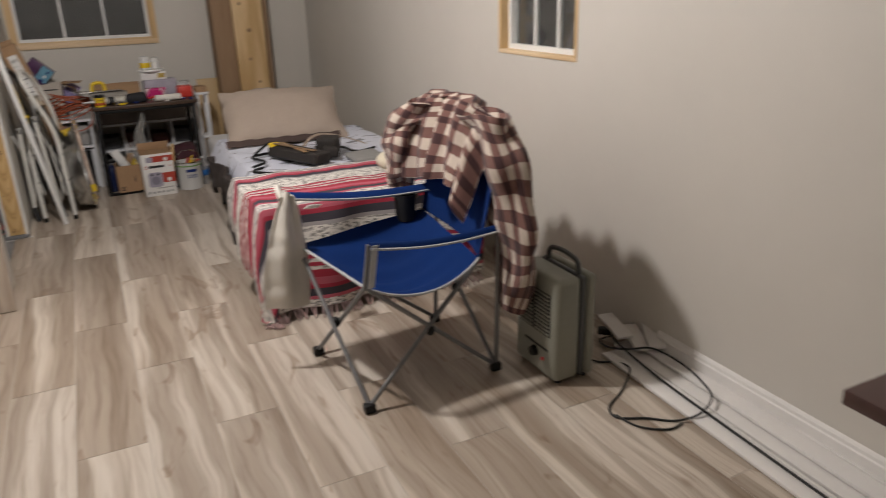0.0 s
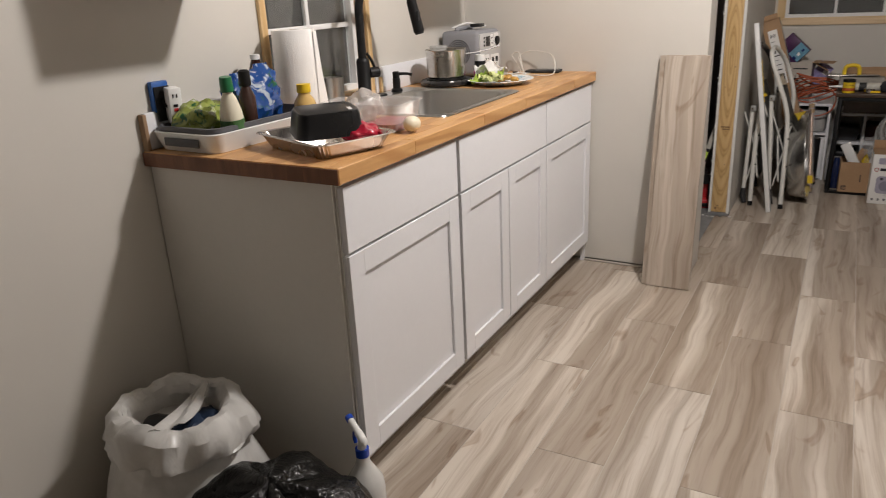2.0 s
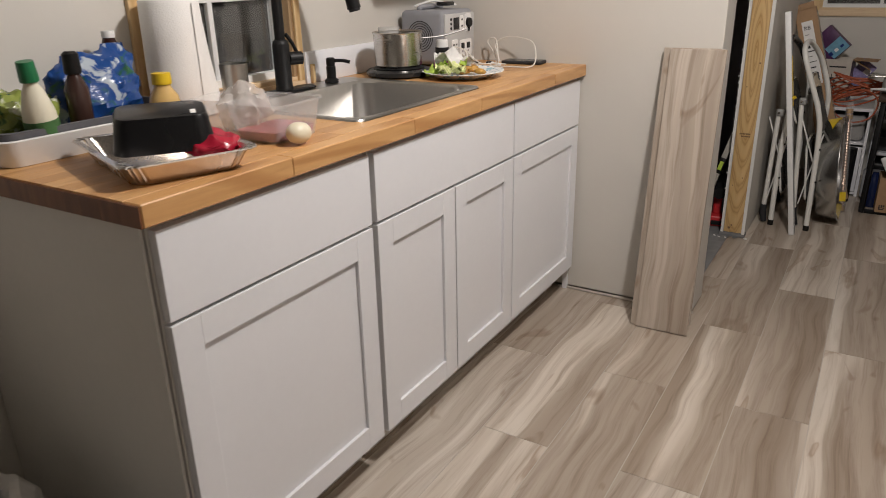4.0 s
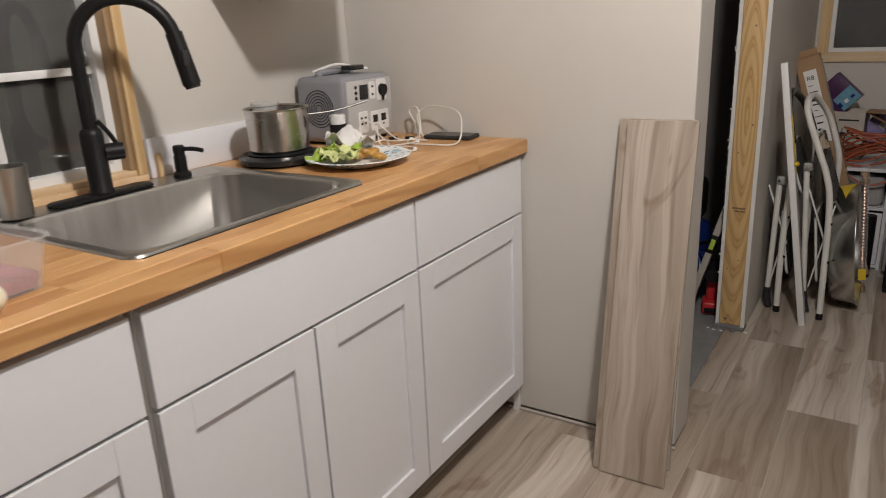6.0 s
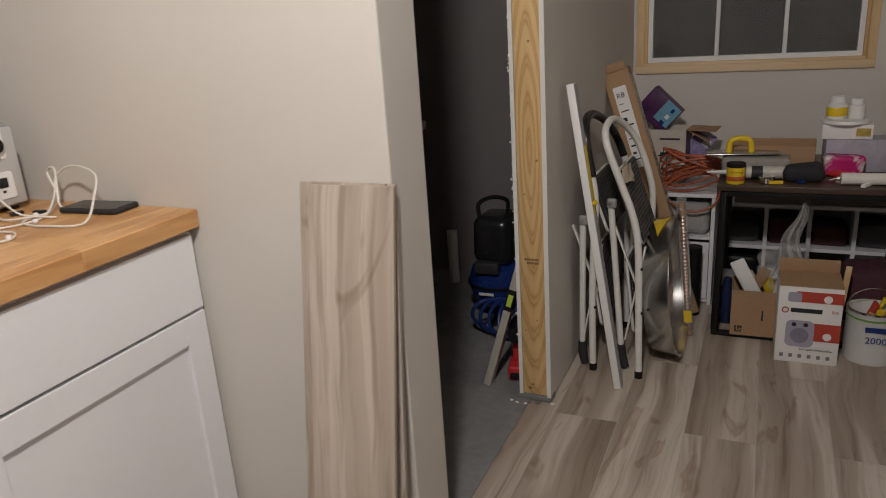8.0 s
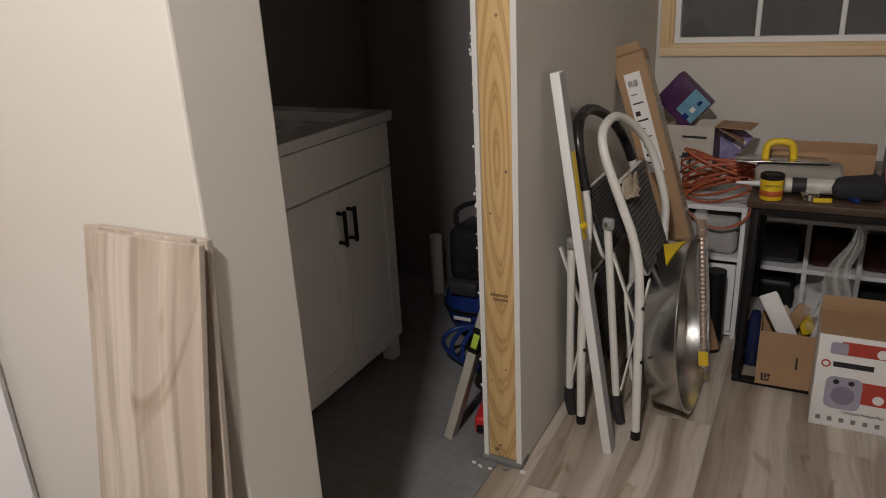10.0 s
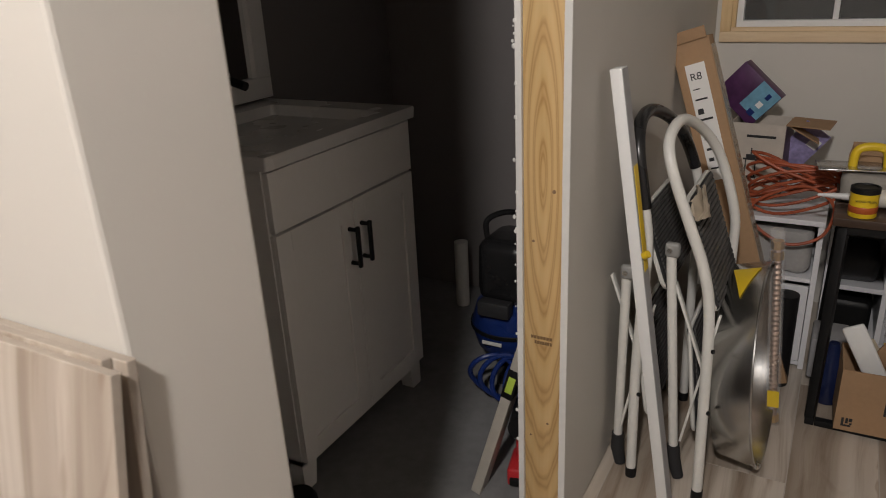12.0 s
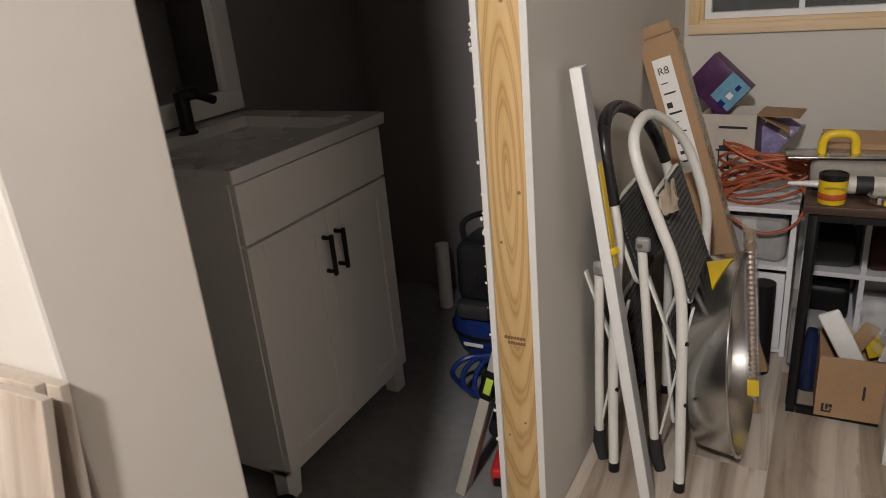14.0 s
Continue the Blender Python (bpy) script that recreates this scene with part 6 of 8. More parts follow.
ck = thing("caulk_tube", "caulk cartridge with white nozzle lying down", "caulk tube", at(-0.01, 5.640, TZ + 0.026, 4))
part("tube", rd((0.0, 0, 0), (0.215, 0, 0), 0.024, n=24), mat("caulk_print", (0.52, 0.50, 0.44), 0.35, var=0.25, coarse=18), ck)
part("nozzle", rd((-0.085, 0, 0), (-0.001, 0, 0), 0.004, 0.011, 14), M_VINYL, ck, "tapered white nozzle")
part("band", rd((0.075, 0, 0), (0.115, 0, 0), 0.0245, n=24), M_PRINT, ck, "dark printed band")
wf = thing("wood_filler_can", "small yellow can of wood filler", "can", at(0.012, 5.572, TZ))
part("can", lathe([(0, 0), (0.032, 0), (0.033, 0.002), (0.033, 0.062), (0, 0.062)], 32), M_YELLOW, wf)
part("red_band", lathe([(0.0331, 0.012), (0.0337, 0.013), (0.0337, 0.028), (0.0331, 0.029)], 32), mat("red_print", (0.42, 0.09, 0.02), 0.4), wf, "red printed band")
part("lid", lathe([(0.0332, 0.0622), (0.0345, 0.063), (0.0345, 0.076), (0.030, 0.078), (0.028, 0.074), (0, 0.074)], 32), M_BLACK, wf, "black lid")
words("WOOD FILLER", 0.0072, pose(0.0035, -0.0342, 0.046, 90, 0, 6), M_PRINT, wf)
bl = thing("tape_measure", "steel and black tape measure", "tape measure", at(0.120, 5.585, TZ, 15))
part("case", lathe([(0, 0), (0.026, 0), (0.030, 0.004), (0.030, 0.022), (0.026, 0.026), (0, 0.026)], 28), M_CHROME, bl)
part("tongue", bx((0.0, -0.033, 0.002), (0.05, -0.030, 0.014)), M_YELLOW, bl)
gl = crumple(bx((0.175, 5.60, TZ), (0.315, 5.72, TZ + 0.060), 0.025, seg=4), 0.012, 22, 7, TZ)
single("black_glove", gl, mat("black_knit", (0.018, 0.018, 0.022), 0.85), "bunched black work glove on the table", "glove")
single("paint_roller", rd((0.365, 5.592, TZ + 0.022), (0.535, 5.600, TZ + 0.022), 0.0215, n=20), mat("roller_nap", (0.70, 0.68, 0.63), 0.95, relief=0.4), "white paint roller sleeve lying on the table", "paint roller")
single("roller_handle", tb([(0.33, 5.60, TZ + 0.012), (0.35, 5.598, TZ + 0.02), (0.364, 5.596, TZ + 0.022)], 0.004, 8, smooth=4), M_CHROME, "thin wire roller handle", "paint roller")
single("pink_package", crumple(bx((0.315, 5.73, TZ), (0.455, 5.82, TZ + 0.075), 0.02, seg=4), 0.010, 22, 3, TZ), bag_mat("pink_film", (0.7, 0.65, 0.66), (0.50, 0.02, 0.16), (0.58, 0.03, 0.20), 12), "bright pink plastic package", "package")
bs = thing("paint_brush", "flat paint brush with pale bristles", "paint brush", at(0.475, 5.665, TZ + 0.010, -25))
part("bristles", bx((0.0, -0.025, -0.008), (0.06, 0.025, 0.008), 0.004), mat("bristle", (0.50, 0.44, 0.28), 0.8, stretch=(1, 20, 20)), bs)
part("ferrule", bx((-0.03, -0.026, -0.0085), (-0.0005, 0.026, 0.0085), 0.001), M_CHROME, bs)
part("handle", tb([(-0.031, 0, 0), (-0.08, 0, 0), (-0.16, 0, 0)], [0.012] * 4 + [0.016] * 3 + [0.008] * 2, 10, smooth=4), M_RED, bs, "red wooden handle")
tb2 = thing("tool_carton", "flat white and gray carton on the table", "carton", at(0.44, 5.865, TZ, 4))
part("box", bx((-0.12, -0.05, 0), (0.10, 0.05, 0.125), 0.002), mat("violet_gray_carton", (0.40, 0.38, 0.45), 0.6, var=0.2, coarse=12), tb2)
bk2 = thing("yellow_box", "white box with yellow printed end", "box", at(0.395, 5.86, TZ + 0.1262, -5))
part("box", bx((-0.085, -0.045, 0), (0.085, 0.045, 0.055), 0.001), M_PAPER, bk2)
part("print", bx((0.030, -0.0462, 0.012), (0.078, -0.0452, 0.042)), mat("dull_yellow_print", (0.42, 0.30, 0.06), 0.5, var=0.3, coarse=30), bk2, "yellow print")
pf = thing("plate_stack", "stack of thin white plastic lids", "lid", at(0.385, 5.87, TZ + 0.1825))
part("lids", lathe([(0, 0), (0.085, 0), (0.088, 0.004), (0.085, 0.014), (0, 0.015)], 32), M_VINYL, pf)
for x, y, s, lab in ((0.352, 5.865, 1.0, True), (0.420, 5.880, 0.85, False)):
    t = thing("plastic_tub", "white plastic jar with yellow label" if lab else "white rounded plastic tub", "jar", at(x, y, TZ + 0.198))
    part("body", lathe([(0, 0), (0.034 * s, 0), (0.036 * s, 0.003), (0.036 * s, 0.055 * s), (0.028 * s, 0.062 * s), (0, 0.062 * s)], 28), M_VINYL, t)
    part("lid", lathe([(0, 0.0625 * s), (0.028 * s, 0.0625 * s), (0.027 * s, 0.085 * s), (0.02 * s, 0.09 * s), (0, 0.09 * s)], 28), M_VINYL, t, "white lid")
    if lab:
        part("label", lathe([(0.0361, 0.012), (0.0368, 0.013), (0.0368, 0.045), (0.0361, 0.046)], 28), M_YELLOW, t, "yellow label")
single("red_case", bx((0.530, 5.70, TZ), (0.63, 5.80, TZ + 0.075), 0.006, None), mat("bright_red_card", (0.62, 0.045, 0.03), 0.45), "bright red box on the table end", "box")
single("gray_bag", crumple(bx((0.545, 5.815, TZ), (0.635, 5.905, TZ + 0.10), 0.02, seg=4), 0.012, 20, 6, TZ), mat("gray_film", (0.42, 0.42, 0.42), 0.4, var=0.2), "crumpled gray plastic bag", "bag")
for k in range(9):
    x, y = rnd.uniform(0.2, 0.6), rnd.uniform(5.56, 5.80)
    single("small_tool", bx((-0.03, -0.008, 0), (0.03, 0.008, 0.012), 0.003, at(x, y, TZ + 0.0 + 0.0, rnd.uniform(0, 180))), rnd.choice([M_BLACK, M_CHROME, M_RED, M_PAPER, M_BLUE]), "small hand tool lying on the table", "hand tool", group="hand tools on the table")
wp = thing("side_stand", "narrow white stand beside the work table", "stand", at(0.70, 5.86))
for x in (0.672, 0.735):
    for y in (5.80, 5.93):
        part("post", bx((x - 0.009, y - 0.009, 0.0012), (x + 0.009, y + 0.009, 0.60), 0.002), M_WHITE, wp, world=True)
part("top", bx((0.655, 5.782, 0.6005), (0.752, 5.948, 0.618), 0.002), M_WHITE, wp, world=True)
part("shelf", bx((0.6815, 5.79, 0.28), (0.7255, 5.94, 0.295), 0.001), M_WHITE, wp, world=True)
single("brown_box", bx((0.664, 5.80, 0.6185), (0.745, 5.93, 0.655), 0.002), M_CARD, "small brown box on the white stand", "box")

# ---- under and before the table ----
cx = thing("moving_carton", "brown cardboard carton full of odds and ends", "carton", at(0.118, 5.555, 0.0215, 2))
for lo, hi in (((-0.092, -0.075, 0.0), (0.112, -0.072, 0.185)), ((-0.092, 0.082, 0.0), (0.112, 0.085, 0.185)), ((-0.092, -0.0718, 0.0), (-0.089, 0.0818, 0.185)), ((0.109, -0.0718, 0.0), (0.112, 0.0818, 0.185)), ((-0.0888, -0.0718, 0.0), (0.1088, 0.0818, 0.003))):
    part("panel", boxes((lo, hi)), M_CARD, cx, smooth=False)
words("I", 0.062, pose(0.020, -0.0755, 0.085, 90, 0, 0), M_PRINT, cx)
part("mark", boxes(((-0.076, -0.0762, 0.014), (-0.070, -0.0752, 0.040)), ((-0.070, -0.0762, 0.014), (-0.052, -0.0752, 0.019)), ((-0.066, -0.0762, 0.024), (-0.060, -0.0752, 0.040)), ((-0.058, -0.0762, 0.030), (-0.050, -0.0752, 0.040)), ((-0.056, -0.0762, 0.021), (-0.050, -0.0752, 0.026))), M_PRINT, cx, "small square printed mark", smooth=False)
part("flap", bx((0.0, 0, 0), (0.003, 0.10, 0.09), 0, pose(0.085, -0.076, 0.095, 0, 40, -90)), M_CARD, cx, "bent torn flap")
wp2 = bx((-0.028, -0.007, -0.09), (0.028, 0.007, 0.09), 0.0068, pose(0.078, 5.545, 0.225, 0, -28, 0), seg=3)
single("white_paddle", wp2, M_VINYL, "rounded white plastic paddle sticking out of the carton", "paddle")
def hanging_sheet(u, v):
    w = 0.085 * (1 - v) ** 0.8 + 0.012
    return (0.205 + 0.045 * v + w * (u - 0.5) + 0.010 * math.sin(9 * v), 5.535 + 0.03 * math.sin(7 * u + 4 * v) * (1 - 0.5 * v) - 0.01 * v, 0.250 + 0.300 * v)


single("plastic_sheet", sheet(hanging_sheet, 14, 22, 0.0015), film_mat("creased_film", (0.62, 0.62, 0.60), 0.15, 0.62), "creased clear plastic sheet rising from the carton", "plastic sheet")
single("plastic_wrap", crumple(blob((0.185, 5.60, 0.265), (0.075, 0.05, 0.09), 0, sub=4), 0.03, 16, 2), M_CLEAR, "crumpled clear plastic sheet in the carton", "plastic sheet")
for k, (x, zz, mtl, ry) in enumerate(((0.125, 0.225, M_CARD, 25), (0.150, 0.215, M_YELLOW, -20), (0.20, 0.20, M_PAPER, 12), (0.10, 0.20, mat("cream_card", (0.55, 0.48, 0.36), 0.7), -34))):
    single("packing_scrap", bx((-0.02, -0.004, -0.05), (0.02, 0.004, 0.05), 0.001, pose(x, 5.57 + 0.012 * k, zz, 5, ry, 10 * k)), mtl, "scrap of packing board in the carton", "scrap", group="scraps in the carton")
single("blue_bottle", lathe([(0, 0), (0.034, 0), (0.037, 0.004), (0.037, 0.13), (0.02, 0.16), (0.014, 0.19), (0, 0.19)], 24, (0.006, 5.655, 0.0012)), mat("navy_plastic", (0.012, 0.02, 0.07), 0.2), "dark blue plastic bottle under the table", "bottle")
single("gray_bin", bx((-0.055, 5.72, 0.0255), (0.045, 5.86, 0.16), 0.008), mat("gray_bin_plastic", (0.30, 0.30, 0.31), 0.5), "gray plastic bin under the table", "bin")
single("dark_can", lathe([(0, 0), (0.034, 0), (0.034, 0.30), (0, 0.30)], 20, (-0.135, 5.70, 0.0012)), M_BLACK, "tall dark can standing on the floor", "can")
hx = thing("heater_box", "red and white retail box for a fan heater", "box", at(0.288, 5.425, 0.0012, 1))
part("box", bx((-0.102, -0.09, 0), (0.102, 0.09, 0.292), 0.0015), M_PAPER, hx)
part("top_panel", bx((-0.102, -0.09, 0.2925), (0.102, 0.09, 0.2955)), M_CARD, hx, "brown cardboard top")
part("tray_flap", bx((-0.100, 0.070, 0.2956), (0.100, 0.074, 0.345), 0.0008), M_CARD, hx, "raised brown flap")
M_REDPR = mat("red_orange_print", (0.44, 0.055, 0.035), 0.42, var=0.15)
for x0, z0, z1 in ((-0.045, 0.236, 0.276), (-0.020, 0.090, 0.158)):
    part("red_band", bx((x0, -0.0912, z0), (0.1022, -0.0902, z1)), M_REDPR, hx, "red printed band")
M_HPRINT = mat("lilac_print", (0.36, 0.34, 0.42), 0.45, var=0.12)
ph2 = part("heater_picture", prism([(x, z) for x, z, _ in rrect(-0.072, 0.020, 0.064, 0.166, 0.02, 0)], -0.0922, -0.0913, "y"), M_HPRINT, hx, "printed heater picture")
part("grille_picture", bmesh.ops.create_circle(b2 := bmesh.new(), cap_ends=True, radius=0.030, segments=24, matrix=pose(-0.026, -0.0926, 0.108, 90, 0, 0)) and b2, mat("grille_print", (0.22, 0.21, 0.27), 0.5), ph2)
for x in (-0.046, -0.008):
    part("dial_picture", bmesh.ops.create_circle(b3 := bmesh.new(), cap_ends=True, radius=0.008, segments=14, matrix=pose(x, -0.0926, 0.150, 90, 0, 0)) and b3, M_PRINT, ph2)
part("small_picture", prism([(x, z) for x, z, _ in rrect(-0.072, -0.028, 0.236, 0.272, 0.008, 0)], -0.0922, -0.0913, "y"), M_HPRINT, hx, "small printed heater")
for x, zz in ((0.062, 0.110), (0.055, 0.252)):
    part("badge", bmesh.ops.create_circle(b4 := bmesh.new(), cap_ends=True, radius=0.014, segments=20, matrix=pose(x, -0.0918, zz, 90, 0, 0)) and b4, M_PAPER, hx, "round pale badge")
part("logo_bar", bx((-0.060, -0.0910, 0.196), (0.040, -0.0903, 0.212)), M_PRINT, hx, "dark printed bar")
part("logo_ring", tb([(-0.078 + 0.010 * math.cos(a), -0.0908, 0.203 + 0.010 * math.sin(a)) for a in [k * math.pi / 8 for k in range(16)]], 0.0022, 5, True), M_REDPR, hx, "red ring mark")
words("$16", 0.014, pose(0.080, -0.0906, 0.205, 90, 0, 0), M_REDPR, hx)
words("Compact Heater/Fan", 0.0125, pose(0.030, -0.0906, 0.055, 90, 0, 0), M_PRINT, hx)
for k in range(6):
    part("icon", bx((-0.085 + 0.030 * k, -0.0908, 0.020), (-0.073 + 0.030 * k, -0.0903, 0.034), 0), mat("icon_gray", (0.18, 0.18, 0.19), 0.6) if "icon_gray" not in bpy.data.materials else bpy.data.materials["icon_gray"], hx)
pbk = thing("paint_can", "white metal paint can filled with offcuts", "paint can", at(0.500, 5.455, 0.0012))
part("can", lathe([(0, 0.003), (0.080, 0.003), (0.083, 0.0), (0.084, 0.004), (0.0835, 0.185), (0.086, 0.189), (0.085, 0.193), (0.080, 0.193), (0.078, 0.186), (0.079, 0.006), (0, 0.006)], 44), mat("white_can_paint", (0.66, 0.66, 0.65), 0.35, var=0.05), pbk)
part("rim", lathe([(0.0835, 0.188), (0.0875, 0.190), (0.0865, 0.196), (0.0805, 0.196), (0.080, 0.190)], 44), M_CHROME, pbk, "steel rim")
part("bail", tb([(-0.086, 0, 0.165), (-0.075, -0.02, 0.235), (-0.03, -0.03, 0.272), (0.03, -0.03, 0.272), (0.075, -0.02, 0.235), (0.086, 0, 0.165)], 0.0022, 6, smooth=6), M_CHROME, pbk, "wire bail handle")
part("stripe", lathe([(0.0843, 0.165), (0.0848, 0.166), (0.0848, 0.172), (0.0843, 0.173)], 44), mat("green_stripe", (0.16, 0.34, 0.08), 0.5), pbk, "green printed stripe")
part("logo_bar", bx((-0.030, -0.0862, 0.128), (0.040, -0.0835, 0.148), 0.002), M_BLUE, pbk, "dark blue printed bar")
words("2000", 0.034, pose(0.006, -0.0866, 0.098, 90, 0, 0), mat("navy_print", (0.015, 0.05, 0.22), 0.5), pbk)
for k in range(7):
    a = k * 0.9
    single("offcut", bx((-0.012, -0.005, 0.0), (0.012, 0.005, rnd.uniform(0.10, 0.15)), 0.001, pose(0.500 + 0.034 * math.cos(a), 5.455 + 0.034 * math.sin(a), 0.09, 18 * math.sin(a), 20 * math.cos(a), 40 * k)), rnd.choice([M_PINE, M_YELLOW, M_CARD, M_REDPR]), "short offcut standing in the paint can", "offcut", group="offcuts in the can")
wpk = thing("water_pack", "clear bottles with blue labels in wrap", "bottle pack", at(0.640, 5.55))
for i in range(2):
    for j in range(2):
        x, y = -0.034 + 0.068 * i, -0.034 + 0.068 * j
        b = part("bottle", lathe([(0, 0), (0.030, 0), (0.032, 0.004), (0.031, 0.06), (0.032, 0.12), (0.022, 0.16), (0.012, 0.185), (0, 0.19)], 20, (x, y, 0.0012)), M_CLEAR, wpk, "clear bottle")
        part("band", lathe([(0.0322, 0.065), (0.0328, 0.066), (0.0328, 0.105), (0.0322, 0.106)], 20, (x, y, 0.0012)), mat("blue_band", (0.02, 0.12, 0.36), 0.4) if "blue_band" not in bpy.data.materials else bpy.data.materials["blue_band"], b, "blue label")
        part("cap", lathe([(0, 0.1905), (0.0125, 0.1905), (0.0125, 0.202), (0, 0.202)], 14, (x, y, 0.0012)), M_VINYL, b, "white cap")
single("dark_bag", crumple(bx((0.42, 5.66, 0.022), (0.60, 5.86, 0.26), 0.05, seg=4), 0.02, 12, 5, 0.022), mat("maroon_fabric", (0.07, 0.02, 0.03), 0.85, var=0.4, coarse=6), "dark red fabric tool bag under the table", "bag")
single("wood_stick", bx((-0.010, -0.006, 0), (0.010, 0.006, 0.29), 0.001, pose(0.395, 5.52, 0.022, -6, 5, 0)), M_PINE, "upright wooden paint stirrer", "stick")

# ---- timbers and panel at the north wall ----
single("plywood_panel", bx((0.745, 6.290, 0.0012), (0.935, 6.312, 0.66), 0.002, pose(0, 0, 0)), wood("plywood", (0.50, 0.34, 0.16), (0.60, 0.44, 0.24), (0.66, 0.50, 0.30), "Z", 0.6), "pale plywood panel standing at the wall", "panel")
single("old_beam", bx((0.905, 6.13, 0.0012), (1.055, 6.342, 2.20), 0.006), M_BROWNWOOD, "brown timber beam standing upright", "beam")
pb = thing("pine_board", "wide pine board with knots standing upright", "board", at(1.17, 6.2))
part("board", bx((1.06, 6.135, 0.0012), (1.295, 6.175, 2.20), 0.004), M_PINE, pb, world=True)
for x, zz, r in ((1.16, 0.80, 0.012), (1.175, 1.02, 0.016), (1.12, 1.22, 0.012), (1.215, 0.62, 0.010)):
    part("knot", rd((x, 6.1338, zz), (x, 6.136, zz), r, n=12), M_BROWNWOOD, pb, "dark knot", world=True)
# dark strip added for the shade right of the pine board
single("dark_board", bx((1.30, 6.20, 0.0012), (1.345, 6.342, 2.20), 0.004), M_BROWNWOOD, "dark strip standing in for the shade beside the pine board", "board")

# ---- cloth materials laid out by length and width ----
def uv_sheet(fn, nu, nv, lu, lv, thick=0.003):
    bm = bmesh.new()
    uv = bm.loops.layers.uv.new("cloth")
    g = [[bm.verts.new(fn(i / nu, j / nv)) for j in range(nv + 1)] for i in range(nu + 1)]
    for i in range(nu):
        for j in range(nv):
            f = bm.faces.new((g[i][j], g[i + 1][j], g[i + 1][j + 1], g[i][j + 1]))
            for lp, (a, b) in zip(f.loops, ((i, j), (i + 1, j), (i + 1, j + 1), (i, j + 1))):
                lp[uv].uv = (a / nu * lu, b / nv * lv)
    if thick:
        bm.normal_update()
        h = [[bm.verts.new(v.co - v.normal * thick) for v in row] for row in g]
        rim = [(i, 0) for i in range(nu)] + [(nu, j) for j in range(nv)] + [(i, nv) for i in range(nu, 0, -1)] + [(0, j) for j in range(nv, 0, -1)]
        for i in range(nu):
            for j in range(nv):
                f = bm.faces.new((h[i][j], h[i][j + 1], h[i + 1][j + 1], h[i + 1][j]))
                for lp, (a, b) in zip(f.loops, ((i, j), (i, j + 1), (i + 1, j + 1), (i + 1, j))):
                    lp[uv].uv = (a / nu * lu, b / nv * lv)
        for (a, b), (c, d) in zip(rim, rim[1:] + rim[:1]):
            bm.faces.new((g[a][b], h[a][b], h[c][d], g[c][d]))
    return bm


def plaid_mat():
    m, nt, p = nodes_of("buffalo_plaid_flannel")
    tc = nt.nodes.new("ShaderNodeTexCoord")
    sep = nt.nodes.new("ShaderNodeSeparateXYZ")
    link(nt, tc.outputs["UV"], sep.inputs[0])
    fac = []
    for ax in ("X", "Y"):
        mul = nt.nodes.new("ShaderNodeMath")
        mul.operation = "MULTIPLY"
        mul.inputs[1].default_value = 2 * math.pi / 0.074
        link(nt, sep.outputs[ax], mul.inputs[0])
        s = nt.nodes.new("ShaderNodeMath")
        s.operation = "SINE"
        link(nt, mul.outputs[0], s.inputs[0])
        fac.append(ramp(nt, s.outputs[0], [(0.0, (0, 0, 0)), (0.14, (1, 1, 1))]))
    add = mix(nt, 0.5, fac[0], fac[1])
    weave = noise_node(nt, coords(nt), 420, 2)
    c = ramp(nt, add, [(0.0, (0.58, 0.51, 0.44)), (0.26, (0.54, 0.47, 0.40)), (0.44, (0.19, 0.095, 0.080)), (0.60, (0.18, 0.09, 0.078)), (0.75, (0.062, 0.024, 0.024)), (1.0, (0.055, 0.021, 0.022))])
    c = mix(nt, 0.3, c, ramp(nt, weave, [(0.3, (0.3, 0.28, 0.27)), (0.7, (0.62, 0.60, 0.58))]), "OVERLAY")
    link(nt, c, p.inputs["Base Color"])
    p.inputs["Roughness"].default_value = 0.95
    p.inputs["Sheen Weight"].default_value = 0.2
    bump(nt, p, weave, 0.3, 0.002)
    return m


